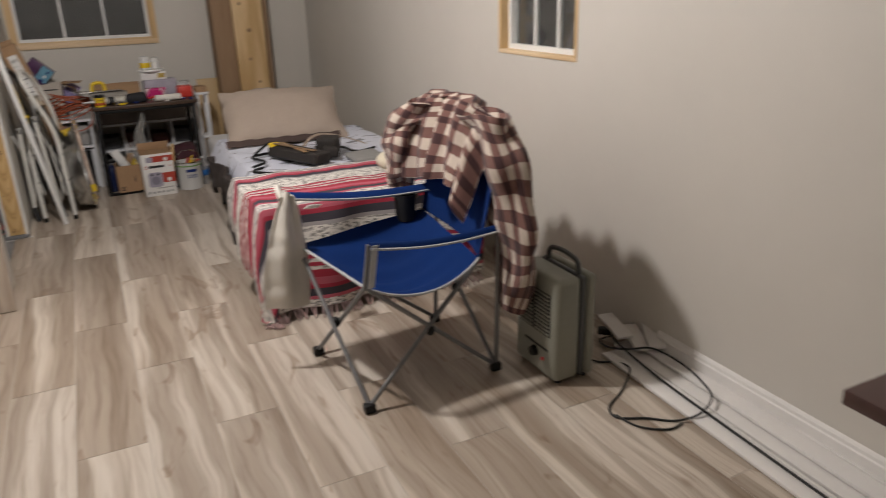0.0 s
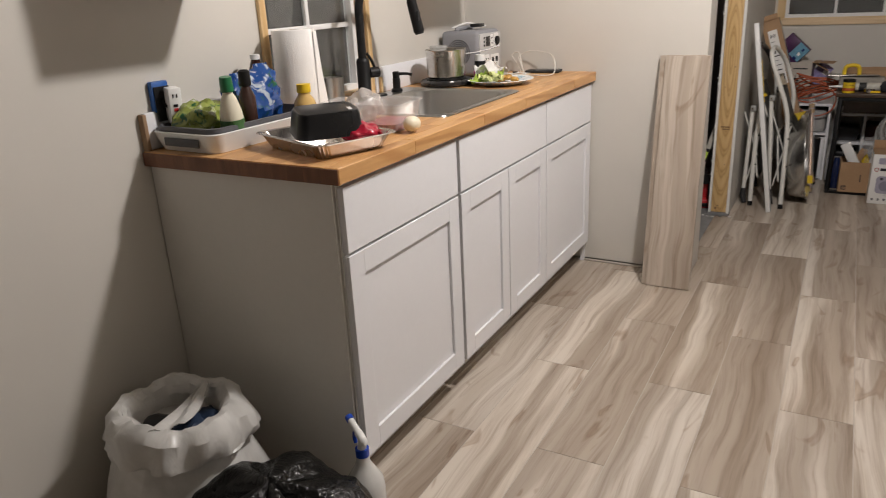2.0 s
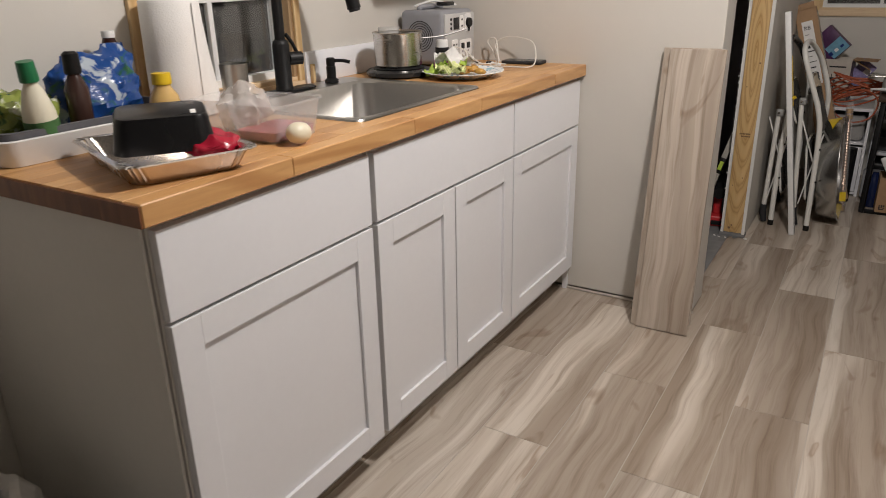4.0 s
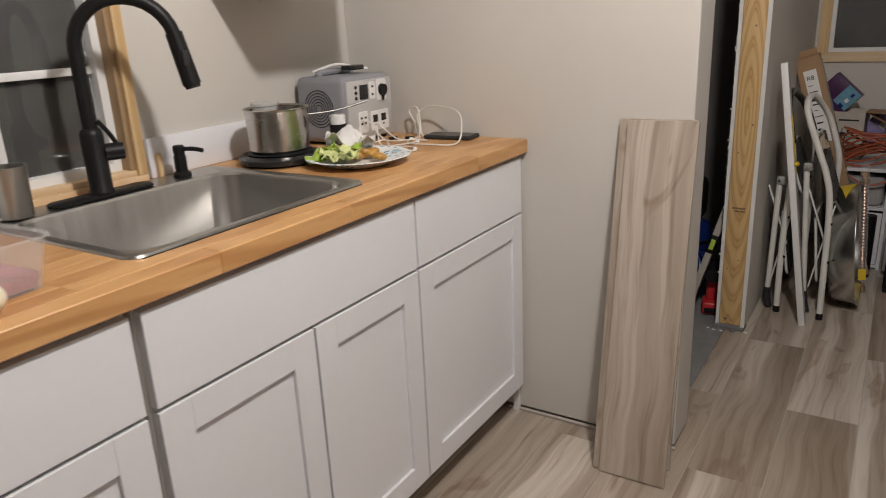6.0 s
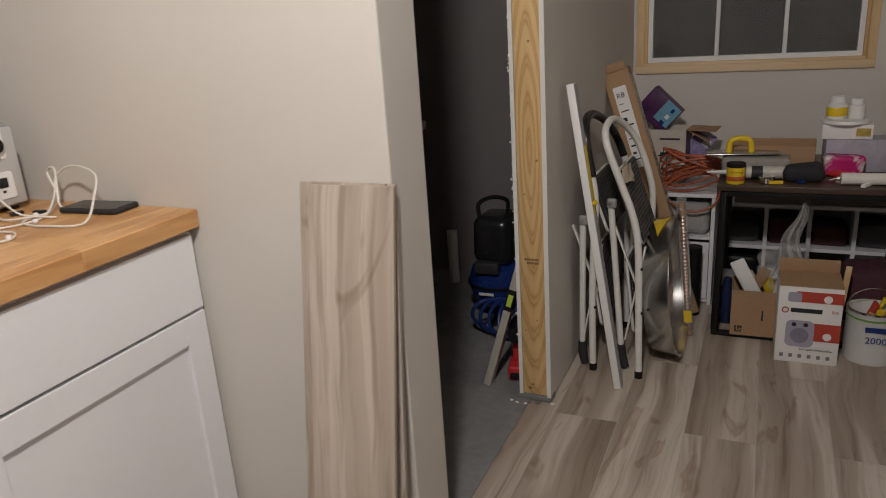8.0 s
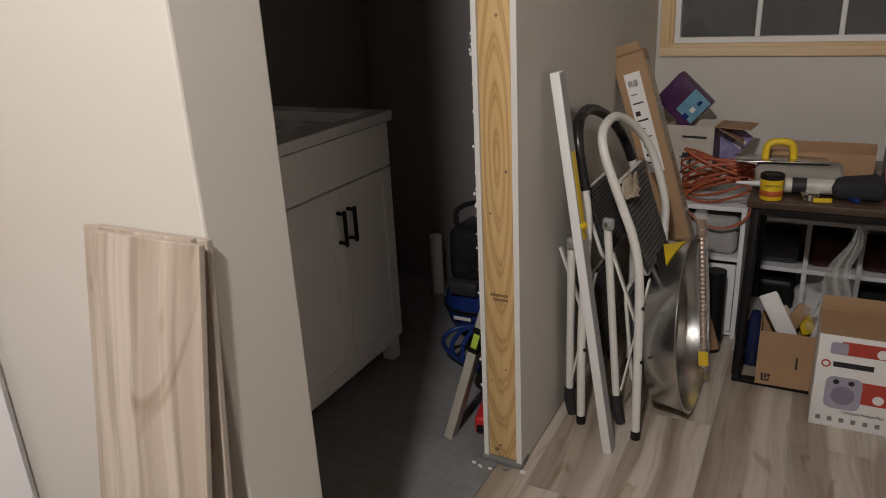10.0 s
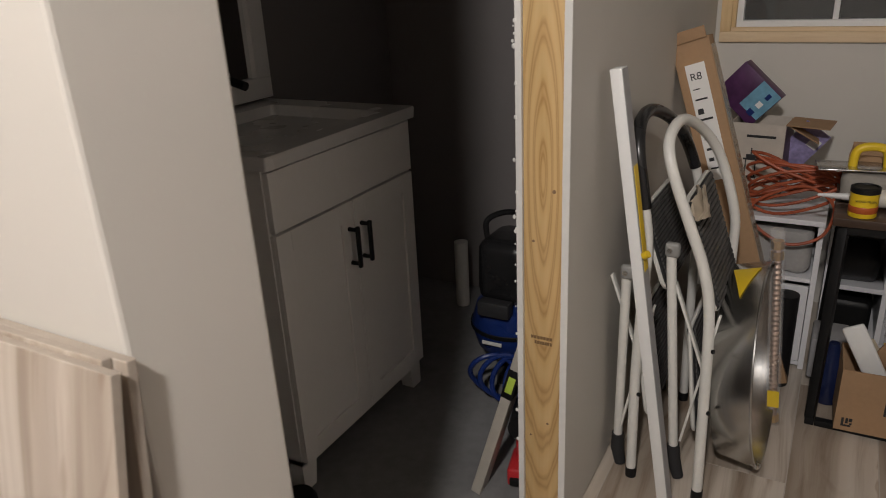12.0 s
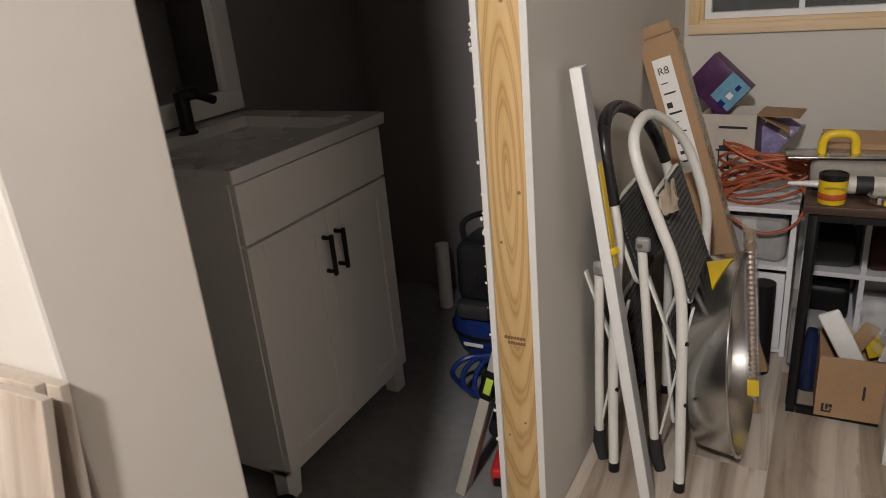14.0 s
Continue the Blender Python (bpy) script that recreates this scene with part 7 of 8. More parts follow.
def serape_mat():
    m, nt, p = nodes_of("striped_serape_weave")
    tc = nt.nodes.new("ShaderNodeTexCoord")
    sep = nt.nodes.new("ShaderNodeSeparateXYZ")
    link(nt, tc.outputs["UV"], sep.inputs[0])
    white, pink, red, navy, gray = (0.70, 0.67, 0.63), (0.46, 0.10, 0.14), (0.36, 0.028, 0.055), (0.05, 0.045, 0.06), (0.34, 0.32, 0.32)
    seq = [white, gray, white, pink, pink, red, navy, navy, gray, white, white, white, white, white, white, white, red, white, red, white, red, red, pink, pink, red, navy, navy, pink, white, white]
    mp0 = nt.nodes.new("ShaderNodeMath")
    mp0.operation = "DIVIDE"
    mp0.inputs[1].default_value = 0.55
    link(nt, sep.outputs["Y"], mp0.inputs[0])
    mp = nt.nodes.new("ShaderNodeMath")
    mp.operation = "FRACT"
    link(nt, mp0.outputs[0], mp.inputs[0])
    r = nt.nodes.new("ShaderNodeValToRGB")
    while len(r.color_ramp.elements) < len(seq):
        r.color_ramp.elements.new(0.5)
    for i, (e, c) in enumerate(zip(r.color_ramp.elements, seq)):
        e.position, e.color = i / len(seq), (*c, 1)
    r.color_ramp.interpolation = "CONSTANT"
    link(nt, mp.outputs[0], r.inputs[0])
    v = nt.nodes.new("ShaderNodeMapping")
    v.inputs["Scale"].default_value = (44, 100, 1)
    link(nt, tc.outputs["UV"], v.inputs["Vector"])
    vor = nt.nodes.new("ShaderNodeTexChecker")
    vor.inputs["Scale"].default_value = 1.0
    vor.inputs["Color1"].default_value, vor.inputs["Color2"].default_value = (0, 0, 0, 1), (1, 1, 1, 1)
    n = noise_node(nt, v.outputs[0], 0.8, 2)
    link(nt, v.outputs[0], vor.inputs["Vector"])
    zig = ramp(nt, n, [(0.50, (0, 0, 0)), (0.54, (1, 1, 1))])
    is_white = nt.nodes.new("ShaderNodeSeparateColor")
    link(nt, r.outputs[0], is_white.inputs[0])
    gate = ramp(nt, is_white.outputs["Green"], [(0.55, (0, 0, 0)), (0.60, (0.75, 0.75, 0.75))])
    fac = mix(nt, 1.0, zig, gate, "MULTIPLY")
    fac = mix(nt, 1.0, fac, ramp(nt, vor.outputs["Fac"], [(0.0, (0.55, 0.55, 0.55)), (1.0, (1, 1, 1))]), "MULTIPLY")
    c = mix(nt, fac, r.outputs[0], (0.03, 0.028, 0.03))
    link(nt, c, p.inputs["Base Color"])
    p.inputs["Roughness"].default_value = 0.95
    bump(nt, p, noise_node(nt, coords(nt), 260, 2), 0.4, 0.003)
    return m


def stroke_mat():
    """Pale sheet printed with black brush strokes."""
    m, nt, p = nodes_of("printed_sheet")
    v = coords(nt, (4, 9, 4))
    n = noise_node(nt, v, 1.5, 3, 0.5, 1.8)
    big = noise_node(nt, coords(nt), 3.0, 2)
    c = ramp(nt, n, [(0.60, (0.56, 0.58, 0.66)), (0.64, (0.04, 0.04, 0.045))])
    c = mix(nt, 0.25, c, ramp(nt, big, [(0.3, (0.50, 0.52, 0.62)), (0.7, (0.72, 0.72, 0.76))]))
    link(nt, c, p.inputs["Base Color"])
    p.inputs["Roughness"].default_value = 0.9
    return m


# ---- bed ----
BX0, BX1, BY0, BY1, BZ = 0.575, 1.440, 2.985, 4.960, 0.455
bed = thing("bed", "narrow single bed made up beside the wall", "bed", at((BX0 + BX1) / 2, (BY0 + BY1) / 2))
part("mattress", crumple(bx((BX0, BY0, 0.27), (BX1, BY1, BZ), 0.05, seg=4), 0.006, 6, 2), mat("mattress_cloth", (0.55, 0.54, 0.54), 0.9), bed, "thick pale mattress", world=True)
part("base", bx((BX0 + 0.02, BY0 + 0.02, 0.20), (BX1 - 0.02, BY1 - 0.02, 0.268), 0.008), M_BLACK, bed, "dark bed base", world=True)
for x in (BX0 + 0.06, BX1 - 0.06):
    for y in (BY0 + 0.07, (BY0 + BY1) / 2, BY1 - 0.07):
        part("leg", rd((x, y, 0.0012), (x, y, 0.20), 0.018, n=12), M_BLACK, bed, "black metal leg", world=True)


def top_sheet(u, v):
    x = BX0 - 0.055 + (BX1 - BX0 + 0.08) * u
    y = 3.30 + 1.30 * v
    over = max(0.0, BX0 + 0.02 - x)
    z = BZ + 0.022 - over * 1.9 + 0.014 * soft_noise((x, y, 0), 5, 3) + 0.008 * soft_noise((x, y, 0), 13, 7)
    return (x, y, z)


single("bed_sheet", uv_sheet(top_sheet, 46, 60, 1, 1, 0.004), stroke_mat(), "pale blue sheet with black brush strokes on the bed", "bed sheet")


def blanket(u, v):
    su, sv = u * 1.36, v * 1.10
    dropx = max(0.0, 0.36 - su)
    x = BX0 - 0.085 + max(0.0, su - 0.36) - 0.035 * math.sin(min(1.0, dropx / 0.36) * math.pi * 0.7)
    top = 0.60
    dropy = max(0.0, sv - top)
    y = 3.545 - min(sv, top) - 0.03 * math.sin(min(1.0, dropy / 0.45) * math.pi * 0.8)
    wave = 0.016 * math.sin(su * 21 + 1) * min(1.0, dropy / 0.12) + 0.012 * math.sin(sv * 19) * min(1.0, dropx / 0.1)
    z = BZ + 0.034 - dropx * (0.70 + 0.45 * min(1.0, sv / 0.5)) - max(0.0, dropy - 0.02) * 0.93
    z += 0.010 * soft_noise((su, sv, 0), 8, 2) * (1 if dropy == 0 else 0.3)
    return (x + (wave if dropx else 0.4 * wave) + 0.012 * soft_noise((su, sv, 1), 6, 4), y - wave, max(z, 0.012 + 0.01 * abs(math.sin(su * 30))))


bk = thing("serape_blanket", "striped red, white and black woven blanket with fringe", "blanket", at(0.95, 3.1))
part("cloth", uv_sheet(blanket, 92, 84, 1.36, 1.10, 0.005), serape_mat(), bk, world=True)
M_FRINGE = mat("fringe_yarn", (0.30, 0.20, 0.19), 0.95, var=0.4, coarse=30)
bm = bmesh.new()
for k in range(72):
    u = 0.02 + 0.96 * k / 71
    p0 = Vector(blanket(u, 1.0))
    rr = random.Random(k)
    tube(bm, [p0, p0 + Vector((rr.uniform(-0.008, 0.008), -0.012, -0.004)), (p0.x + rr.uniform(-0.02, 0.02), p0.y - 0.03 - rr.uniform(0, 0.02), 0.005)], 0.0028, 5)
part("fringe", bm, M_FRINGE, bk, "knotted yarn fringe", world=True)

# pillow propped at the head
bm = bmesh.new()
bmesh.ops.create_cube(bm, size=1.0)
bmesh.ops.subdivide_edges(bm, edges=bm.edges[:], cuts=18, use_grid_fill=True)
for v in bm.verts:
    x, y, z = v.co.x * 2, v.co.y * 2, v.co.z * 2
    e = (1 - abs(x) ** 2.4) * (1 - abs(y) ** 2.4)
    v.co = Vector((x * (0.35 - 0.012 * (1 - y * y)), y * (0.225 - 0.012 * (1 - x * x)), z * (0.010 + 0.095 * max(0, e) ** 0.6)))
crumple(bm, 0.016, 7, 3)
crumple(bm, 0.006, 19, 5)
bm.transform(pose(0.985, 4.50, 0.595, 36, 0, -6))
single("pillow", bm, mat("taupe_pillowcase", (0.36, 0.295, 0.245), 0.9, var=0.06), "taupe pillow propped at the head of the bed", "pillow")
bm = uv_sheet(lambda u, v: (0.60 + 0.66 * u, 4.320 - 0.04 * u - 0.028 * v, BZ + 0.055 - 0.030 * v + 0.003 * math.sin(40 * u)), 40, 6, 1, 1, 0.006)
single("pillow_ruffle", bm, mat("brown_ruffle", (0.06, 0.04, 0.035), 0.95, var=0.3), "dark patterned blanket edge under the pillow", "blanket")

# bags and belts on the bed
M_BAG = mat("dark_canvas", (0.020, 0.016, 0.014), 0.8, var=0.3)
tbg = thing("tool_belt", "dark canvas tool belt with pouches on the bed", "tool belt", at(0.87, 3.76, BZ + 0.04))
part("pouch", crumple(bx((-0.060, -0.20, 0), (0.045, 0.19, 0.060), 0.018, pose(0, 0, 0, 0, 0, 24), seg=4), 0.016, 17, 4), M_BAG, tbg)
part("flap", bx((-0.040, -0.17, 0.064), (-0.024, 0.16, 0.070), 0.002, pose(0, 0, 0, 0, 0, 24)), mat("tan_edging", (0.20, 0.13, 0.075), 0.7), tbg, "tan edged pouch flap")
part("pouch", crumple(bx((0.075, 0.06, -0.002), (0.185, 0.17, 0.085), 0.014, pose(0, 0, 0, 0, 0, -30), seg=3), 0.006, 24, 12), M_BAG, tbg)
part("hammer_loop", tb([(-0.03, 0.18, 0.01), (-0.08, 0.24, 0.05), (-0.14, 0.22, 0.03), (-0.19, 0.18, 0.006)], 0.007, 8, smooth=5), M_BLACK, tbg, "black strap loop")
part("pouch", crumple(bx((0.12, -0.06, -0.004), (0.20, 0.10, 0.05), 0.02, pose(0, 0, 0, 0, 0, -8), seg=3), 0.008, 20, 7), M_BAG, tbg)
part("strap", uv_sheet(lambda u, v: (0.05 + 0.33 * u, 0.10 + 0.22 * math.sin(3.0 * u) + 0.04 * v - 0.1 * u, 0.028 + 0.03 * math.sin(math.pi * u)), 24, 2, 1, 1, 0.004), mat("webbing", (0.28, 0.22, 0.17), 0.85), tbg, "tan webbing strap")
part("strap", uv_sheet(lambda u, v: (-0.06 + 0.05 * u + 0.02 * v, 0.15 - 0.30 * u, 0.064), 10, 1, 1, 1, 0.003), mat("tan_leather", (0.30, 0.19, 0.10), 0.6), tbg, "tan leather strip")
part("buckle", bx((-0.115, 0.12, 0.02), (-0.06, 0.17, 0.066), 0.008), M_YELLOW, tbg, "yellow tape case")
single("gray_pouch", crumple(bx((1.10, 3.52, BZ + 0.028), (1.26, 3.72, BZ + 0.050), 0.016, seg=3), 0.01, 14, 9), mat("gray_canvas", (0.24, 0.235, 0.225), 0.9, var=0.15), "gray cloth pouch lying on the bed", "pouch")
for k, pts in enumerate((((0.62, 3.70), (0.70, 3.78), (0.66, 3.92), (0.76, 3.98)), ((1.02, 3.98), (1.15, 3.90), (1.18, 3.75), (1.30, 3.80)), ((0.70, 3.50), (0.60, 3.60), (0.66, 3.66)))):
    single("black_strap", tb([(x, y, BZ + 0.040) for x, y in pts], 0.007, 6, smooth=5), M_BLACK, "loose black strap on the bed", "strap", group="straps on the bed")
single("cream_cap", blob((1.21, 3.34, BZ + 0.07), (0.075, 0.085, 0.045), 0.008, 14, 3), mat("cream_cloth", (0.66, 0.60, 0.47), 0.9), "cream cloth cap on the blanket", "cap")
single("dark_jacket", crumple(uv_sheet(lambda u, v: (BX0 - 0.075 - 0.02 * math.sin(9 * u), 3.62 + 0.62 * u, BZ + 0.0 - 0.33 * v * (0.7 + 0.3 * math.sin(5 * u + 1))), 30, 20, 1, 1, 0.02), 0.018, 12, 6), mat("dark_fleece", (0.03, 0.022, 0.02), 0.95), "dark clothing hanging off the bed side", "clothing")

# ---- folding camp chair with flannel shirt and bag ----
ch = thing("camp_chair", "blue folding camp chair with gray frame", "chair", at(0.84, 2.37))
M_FRAME = mat("gray_steel_tube", (0.20, 0.20, 0.205), 0.45, 0.5, var=0.1)
M_BLUEC = mat("blue_polyester", (0.002, 0.022, 0.120), 0.92, var=0.12, fine=300, coarse=5, relief=0.2, spec=0.2)
M_PIPE = mat("silver_piping", (0.42, 0.43, 0.45), 0.6)
fFN, fFF, fBN, fBF = Vector((0.603, 2.117, 0.0)), Vector((0.571, 2.582, 0.0)), Vector((1.100, 2.155, 0.0)), Vector((1.080, 2.620, 0.0))
sFF, sFN, sBN, sBF = Vector((0.535, 2.585, 0.452)), Vector((0.625, 2.140, 0.432)), Vector((1.045, 2.165, 0.440)), Vector((1.040, 2.610, 0.500))
lift = Vector((0, 0, 0.022))
for a, b in ((fFN, sFF), (fFF, sFN), (fFN, sBN), (fBN, sFN), (fFF, sBF), (fBF, sFF), (fBN, sBF), (fBF, sBN)):
    part("leg", rd(a + lift, b, 0.0078, n=10), M_FRAME, ch, "slim gray tube leg", world=True)
for f in (fFN, fFF, fBN, fBF):
    part("foot", bx((f.x - 0.020, f.y - 0.016, 0.0012), (f.x + 0.020, f.y + 0.016, 0.034), 0.007), M_BLACK, ch, "black plastic foot", world=True)
for a, b, c, d in ((fFN, sFF, fFF, sFN), (fFN, sBN, fBN, sFN), (fFF, sBF, fBF, sFF), (fBN, sBF, fBF, sBN)):
    mpt = ((a + lift + b) / 2 + (c + lift + d) / 2) / 2
    part("joint", blob(mpt, (0.017, 0.017, 0.020), sub=2), M_BLACK, ch, "black pivot joint", world=True)
for f, top in ((fBN, (1.125, 2.165, 0.79)), (fBF, (1.125, 2.625, 0.925))):
    part("back_pole", rd(f + Vector((0.004, 0, 0.034)), top, 0.0085, n=10), M_FRAME, ch, "gray back pole", world=True)
aN0, aN1, aF0, aF1 = Vector((0.645, 2.135, 0.572)), Vector((1.110, 2.150, 0.545)), Vector((0.505, 2.600, 0.640)), Vector((1.105, 2.625, 0.585))
for s, a in ((sFN, aN0), (sFF, aF0)):
    part("arm_post", rd(s, a, 0.0085, n=10), M_FRAME, ch, "gray arm post", world=True)


def cloth_quad(p00, p10, p01, p11, sag, drop=0.0):
    def fn(u, v):
        p = p00 * (1 - u) * (1 - v) + p10 * u * (1 - v) + p01 * (1 - u) * v + p11 * u * v
        return p + Vector((0, 0, -sag * 16 * u * (1 - u) * v * (1 - v) - 0.075 * 4 * u * (1 - u) * (1 - v) ** 4 + 0.004 * math.sin(30 * v + 5 * u) * 4 * u * (1 - u)))
    return fn


part("seat", uv_sheet(cloth_quad(sFN, sBN, sFF, sBF, 0.115), 24, 24, 1, 1, 0.004), M_BLUEC, ch, "sagging blue seat fabric", world=True)
hem = [Vector(cloth_quad(sFN, sBN, sFF, sBF, 0.115)(k / 16, 0.0)) for k in range(17)]
part("seat_piping", tb(hem, 0.005, 6), M_PIPE, ch, "silver hem", world=True)
hem2 = [Vector(cloth_quad(sFN, sBN, sFF, sBF, 0.115)(0.0, k / 16)) for k in range(17)]
part("seat_piping", tb(hem2, 0.005, 6), M_PIPE, ch, "silver hem", world=True)


def back_fn(u, v):
    p0 = sBN * (1 - u) + sBF * u
    p1 = Vector((1.122, 2.168, 0.78)) * (1 - u) + Vector((1.122, 2.620, 0.90)) * u
    p = p0 * (1 - v) + p1 * v
    return p + Vector((0.045 * 4 * u * (1 - u), 0, -0.015 * 4 * u * (1 - u)))


part("backrest", uv_sheet(back_fn, 20, 20, 1, 1, 0.004), M_BLUEC, ch, "blue back fabric", world=True)
for a, b, wide in ((aN0, aN1, 0.032), (aF0, aF1, 0.060)):
    def arm_fn(u, v, a=a, b=b, wide=wide):
        p = a * (1 - u) + b * u
        return p + Vector((0, (v - 0.5) * wide, 0.010 - 0.020 * (2 * v - 1) ** 2 - 0.018 * math.sin(math.pi * u)))
    part("armrest", uv_sheet(arm_fn, 16, 6, 1, 1, 0.005), M_BLUEC, ch, "blue fabric armrest", world=True)
    part("arm_piping", tb([Vector(arm_fn(k / 12, 0.0)) for k in range(13)], 0.0045, 6), M_PIPE, ch, "silver edge", world=True)
part("cup_holder", lathe([(0, 0.0), (0.036, 0.0), (0.042, 0.10), (0.043, 0.10), (0.037, -0.002), (0, -0.002)], 20, (0.965, 2.600, 0.475)), mat("black_mesh", (0.015, 0.015, 0.017), 0.8), ch, "black mesh cup holder", world=True)
part("side_strap", uv_sheet(lambda u, v: sFN * (1 - u) + aN0 * u + Vector((0.004 + 0.022 * v, -0.012, 0)), 6, 1, 1, 1, 0.003), M_PIPE, ch, "gray webbing strap", world=True)
# grocery bag over the far arm
def grocery_bag(u, v):
    w = 0.035 + 0.125 * min(1.0, v * 1.5) ** 0.7
    x = 0.515 + w * (u - 0.62) - 0.028 * v
    y = 2.556 - 0.034 * math.sin(math.pi * u) * min(1, 2.2 * v) + 0.010 * math.sin(11 * u) * (1 - 0.6 * v)
    return (x, y + 0.006 * soft_noise((x, 0, v), 9, 3), 0.655 - 0.415 * v + 0.008 * math.sin(5 * u))


gb = thing("grocery_bag", "white plastic bag hanging from the chair arm", "plastic bag", at(0.50, 2.555, 0.65))
M_GBAG = mat("white_film_bag", (0.70, 0.67, 0.61), 0.40, var=0.06, fine=18, coarse=5, relief=0.2)
part("pocket", uv_sheet(grocery_bag, 26, 34, 1, 1, 0.004), M_GBAG, gb, world=True)
part("loop", tb([(0.485, 2.552, 0.640), (0.482, 2.575, 0.662), (0.488, 2.605, 0.668), (0.497, 2.628, 0.655), (0.503, 2.630, 0.61)], 0.010, 8, smooth=5), M_GBAG, gb, "twisted carry loop", world=True)
single("paper_tag", bx((-0.03, -0.002, -0.02), (0.03, 0.002, 0.02), 0.0005, pose(0.66, 2.80, 0.52, 60, 10, 20)), M_PAPER, "small white tag on the blanket", "tag")


def shirt(u, v):
    y = 2.215 + 0.535 * u
    prof = [(1.015, 0.655 - 0.05 * u + 0.05 * (1 - u)), (1.035, 0.745), (1.075, 0.86), (1.105, 0.920), (1.140, 0.942), (1.180, 0.915), (1.195, 0.80), (1.205, 0.62), (1.205, 0.42 + 0.16 * u)]
    s = v * (len(prof) - 1)
    i = min(int(s), len(prof) - 2)
    f = s - i
    x = prof[i][0] * (1 - f) + prof[i + 1][0] * f
    z = prof[i][1] * (1 - f) + prof[i + 1][1] * f
    edge = min(1.0, min(u, 1 - u) / 0.16)
    fold = 0.020 * math.sin(17 * u + 2.0 * v) * (0.4 + abs(v - 0.45)) + 0.014 * math.sin(31 * u - 5 * v)
    z -= 0.05 * (1 - edge) ** 2
    near = max(0.0, 1 - u / 0.35)
    z -= 0.10 * near ** 1.4
    return (x + fold * (1 if v > 0.45 else -1) + 0.010 * soft_noise((x, y, z), 12, 4), y + 0.022 * math.sin(8 * v) * (1 - edge) - 0.02 * near * math.sin(math.pi * v), z + 0.012 * soft_noise((x, y, z), 9, 2))


fs = thing("flannel_shirt", "brown and cream plaid flannel shirt over the chair back", "shirt", at(1.12, 2.40, 0.6))
M_PLAID = plaid_mat()
part("body", uv_sheet(shirt, 70, 80, 0.54, 0.92, 0.005), M_PLAID, fs, world=True)


def sleeve(path, r0, r1, seed):
    P = smooth_path(path, 8)
    n = 16

    def fn(u, v):
        k = min(int(v * (len(P) - 1)), len(P) - 2)
        p = P[k].lerp(P[k + 1], v * (len(P) - 1) - k)
        a = 2 * math.pi * u
        r = (r0 + (r1 - r0) * v) * (1 + 0.18 * math.sin(3 * a + 9 * v + seed) + 0.10 * math.sin(23 * v + seed))
        return (p.x + 0.62 * r * math.cos(a), p.y + r * math.sin(a), p.z + 0.010 * math.sin(2 * a + 14 * v))
    return uv_sheet(fn, n * 2, 34, 2 * math.pi * r0, 0.62, 0.004)


part("sleeve", sleeve([(1.130, 2.27, 0.905), (1.130, 2.17, 0.80), (1.150, 2.105, 0.60), (1.165, 2.10, 0.42), (1.150, 2.13, 0.25)], 0.100, 0.062, 1.0), M_PLAID, fs, "hanging sleeve", world=True)
part("sleeve", sleeve([(1.08, 2.66, 0.90), (1.015, 2.73, 0.80), (1.0, 2.74, 0.66), (1.005, 2.72, 0.545)], 0.085, 0.062, 3.0), M_PLAID, fs, "hanging sleeve", world=True)
part("cuff_lining", uv_sheet(lambda u, v: (1.01 + 0.055 * math.cos(2 * math.pi * u), 2.72 + 0.075 * math.sin(2 * math.pi * u), 0.532 + 0.02 * v), 18, 2, 1, 1, 0.003), mat("fleece_lining", (0.25, 0.18, 0.11), 0.95), fs, "tan lining at the hem", world=True)

# ---- portable heater ----
ht = thing("portable_heater", "gray-green portable fan heater with carry handle", "heater", at(1.298, 2.080, 0.0, 0) @ Matrix.Diagonal((1.02, 1.12, 1.05, 1)))
M_HEAT = mat("gray_green_enamel", (0.26, 0.26, 0.215), 0.5, var=0.08)
part("front_shell", bx((-0.080, -0.115, 0.010), (0.020, 0.115, 0.372), 0.022, seg=4), M_HEAT, ht)
part("center_band", bx((0.0205, -0.111, 0.012), (0.044, 0.111, 0.368), 0.010, seg=3), mat("dark_gray_band", (0.085, 0.09, 0.092), 0.5), ht, "dark gray center band")
part("rear_shell", bx((0.0445, -0.115, 0.010), (0.082, 0.115, 0.372), 0.018, seg=4), M_HEAT, ht)
# near-black plate puts the shade between the louvers into color
gr = part("grille", bx((-0.0825, -0.085, 0.165), (-0.0802, 0.082, 0.315), 0.001), mat("grille_shadow", (0.03, 0.03, 0.028), 0.7), ht, "dark plate painted as the shade behind the louvers")
for k in range(11):
    zz = 0.172 + 0.0135 * k
    for y0, y1 in ((-0.083, -0.008), (0.006, 0.080)):
        part("louvre", bx((-0.0865, y0, zz), (-0.0828, y1, zz + 0.006), 0.001), M_HEAT, gr)
kn = part("dial", rd((-0.0805, -0.005, 0.085), (-0.096, -0.005, 0.085), 0.019, 0.016, 18), M_BLACK, ht, "black control dial")
part("lamp", rd((-0.0805, -0.050, 0.075), (-0.085, -0.050, 0.075), 0.007, n=10), M_RED, ht, "small red indicator")
part("label_plate", bx((-0.0815, -0.075, 0.110), (-0.0803, 0.05, 0.118)), M_BLACK, ht)
part("handle", tb([(0.032, -0.080, 0.366), (0.032, -0.072, 0.405), (0.032, -0.03, 0.418), (0.032, 0.03, 0.418), (0.032, 0.072, 0.405), (0.032, 0.080, 0.366)], 0.0085, 10, smooth=5), mat("dark_gray_handle", (0.075, 0.08, 0.08), 0.55), ht, "dark carry handle")
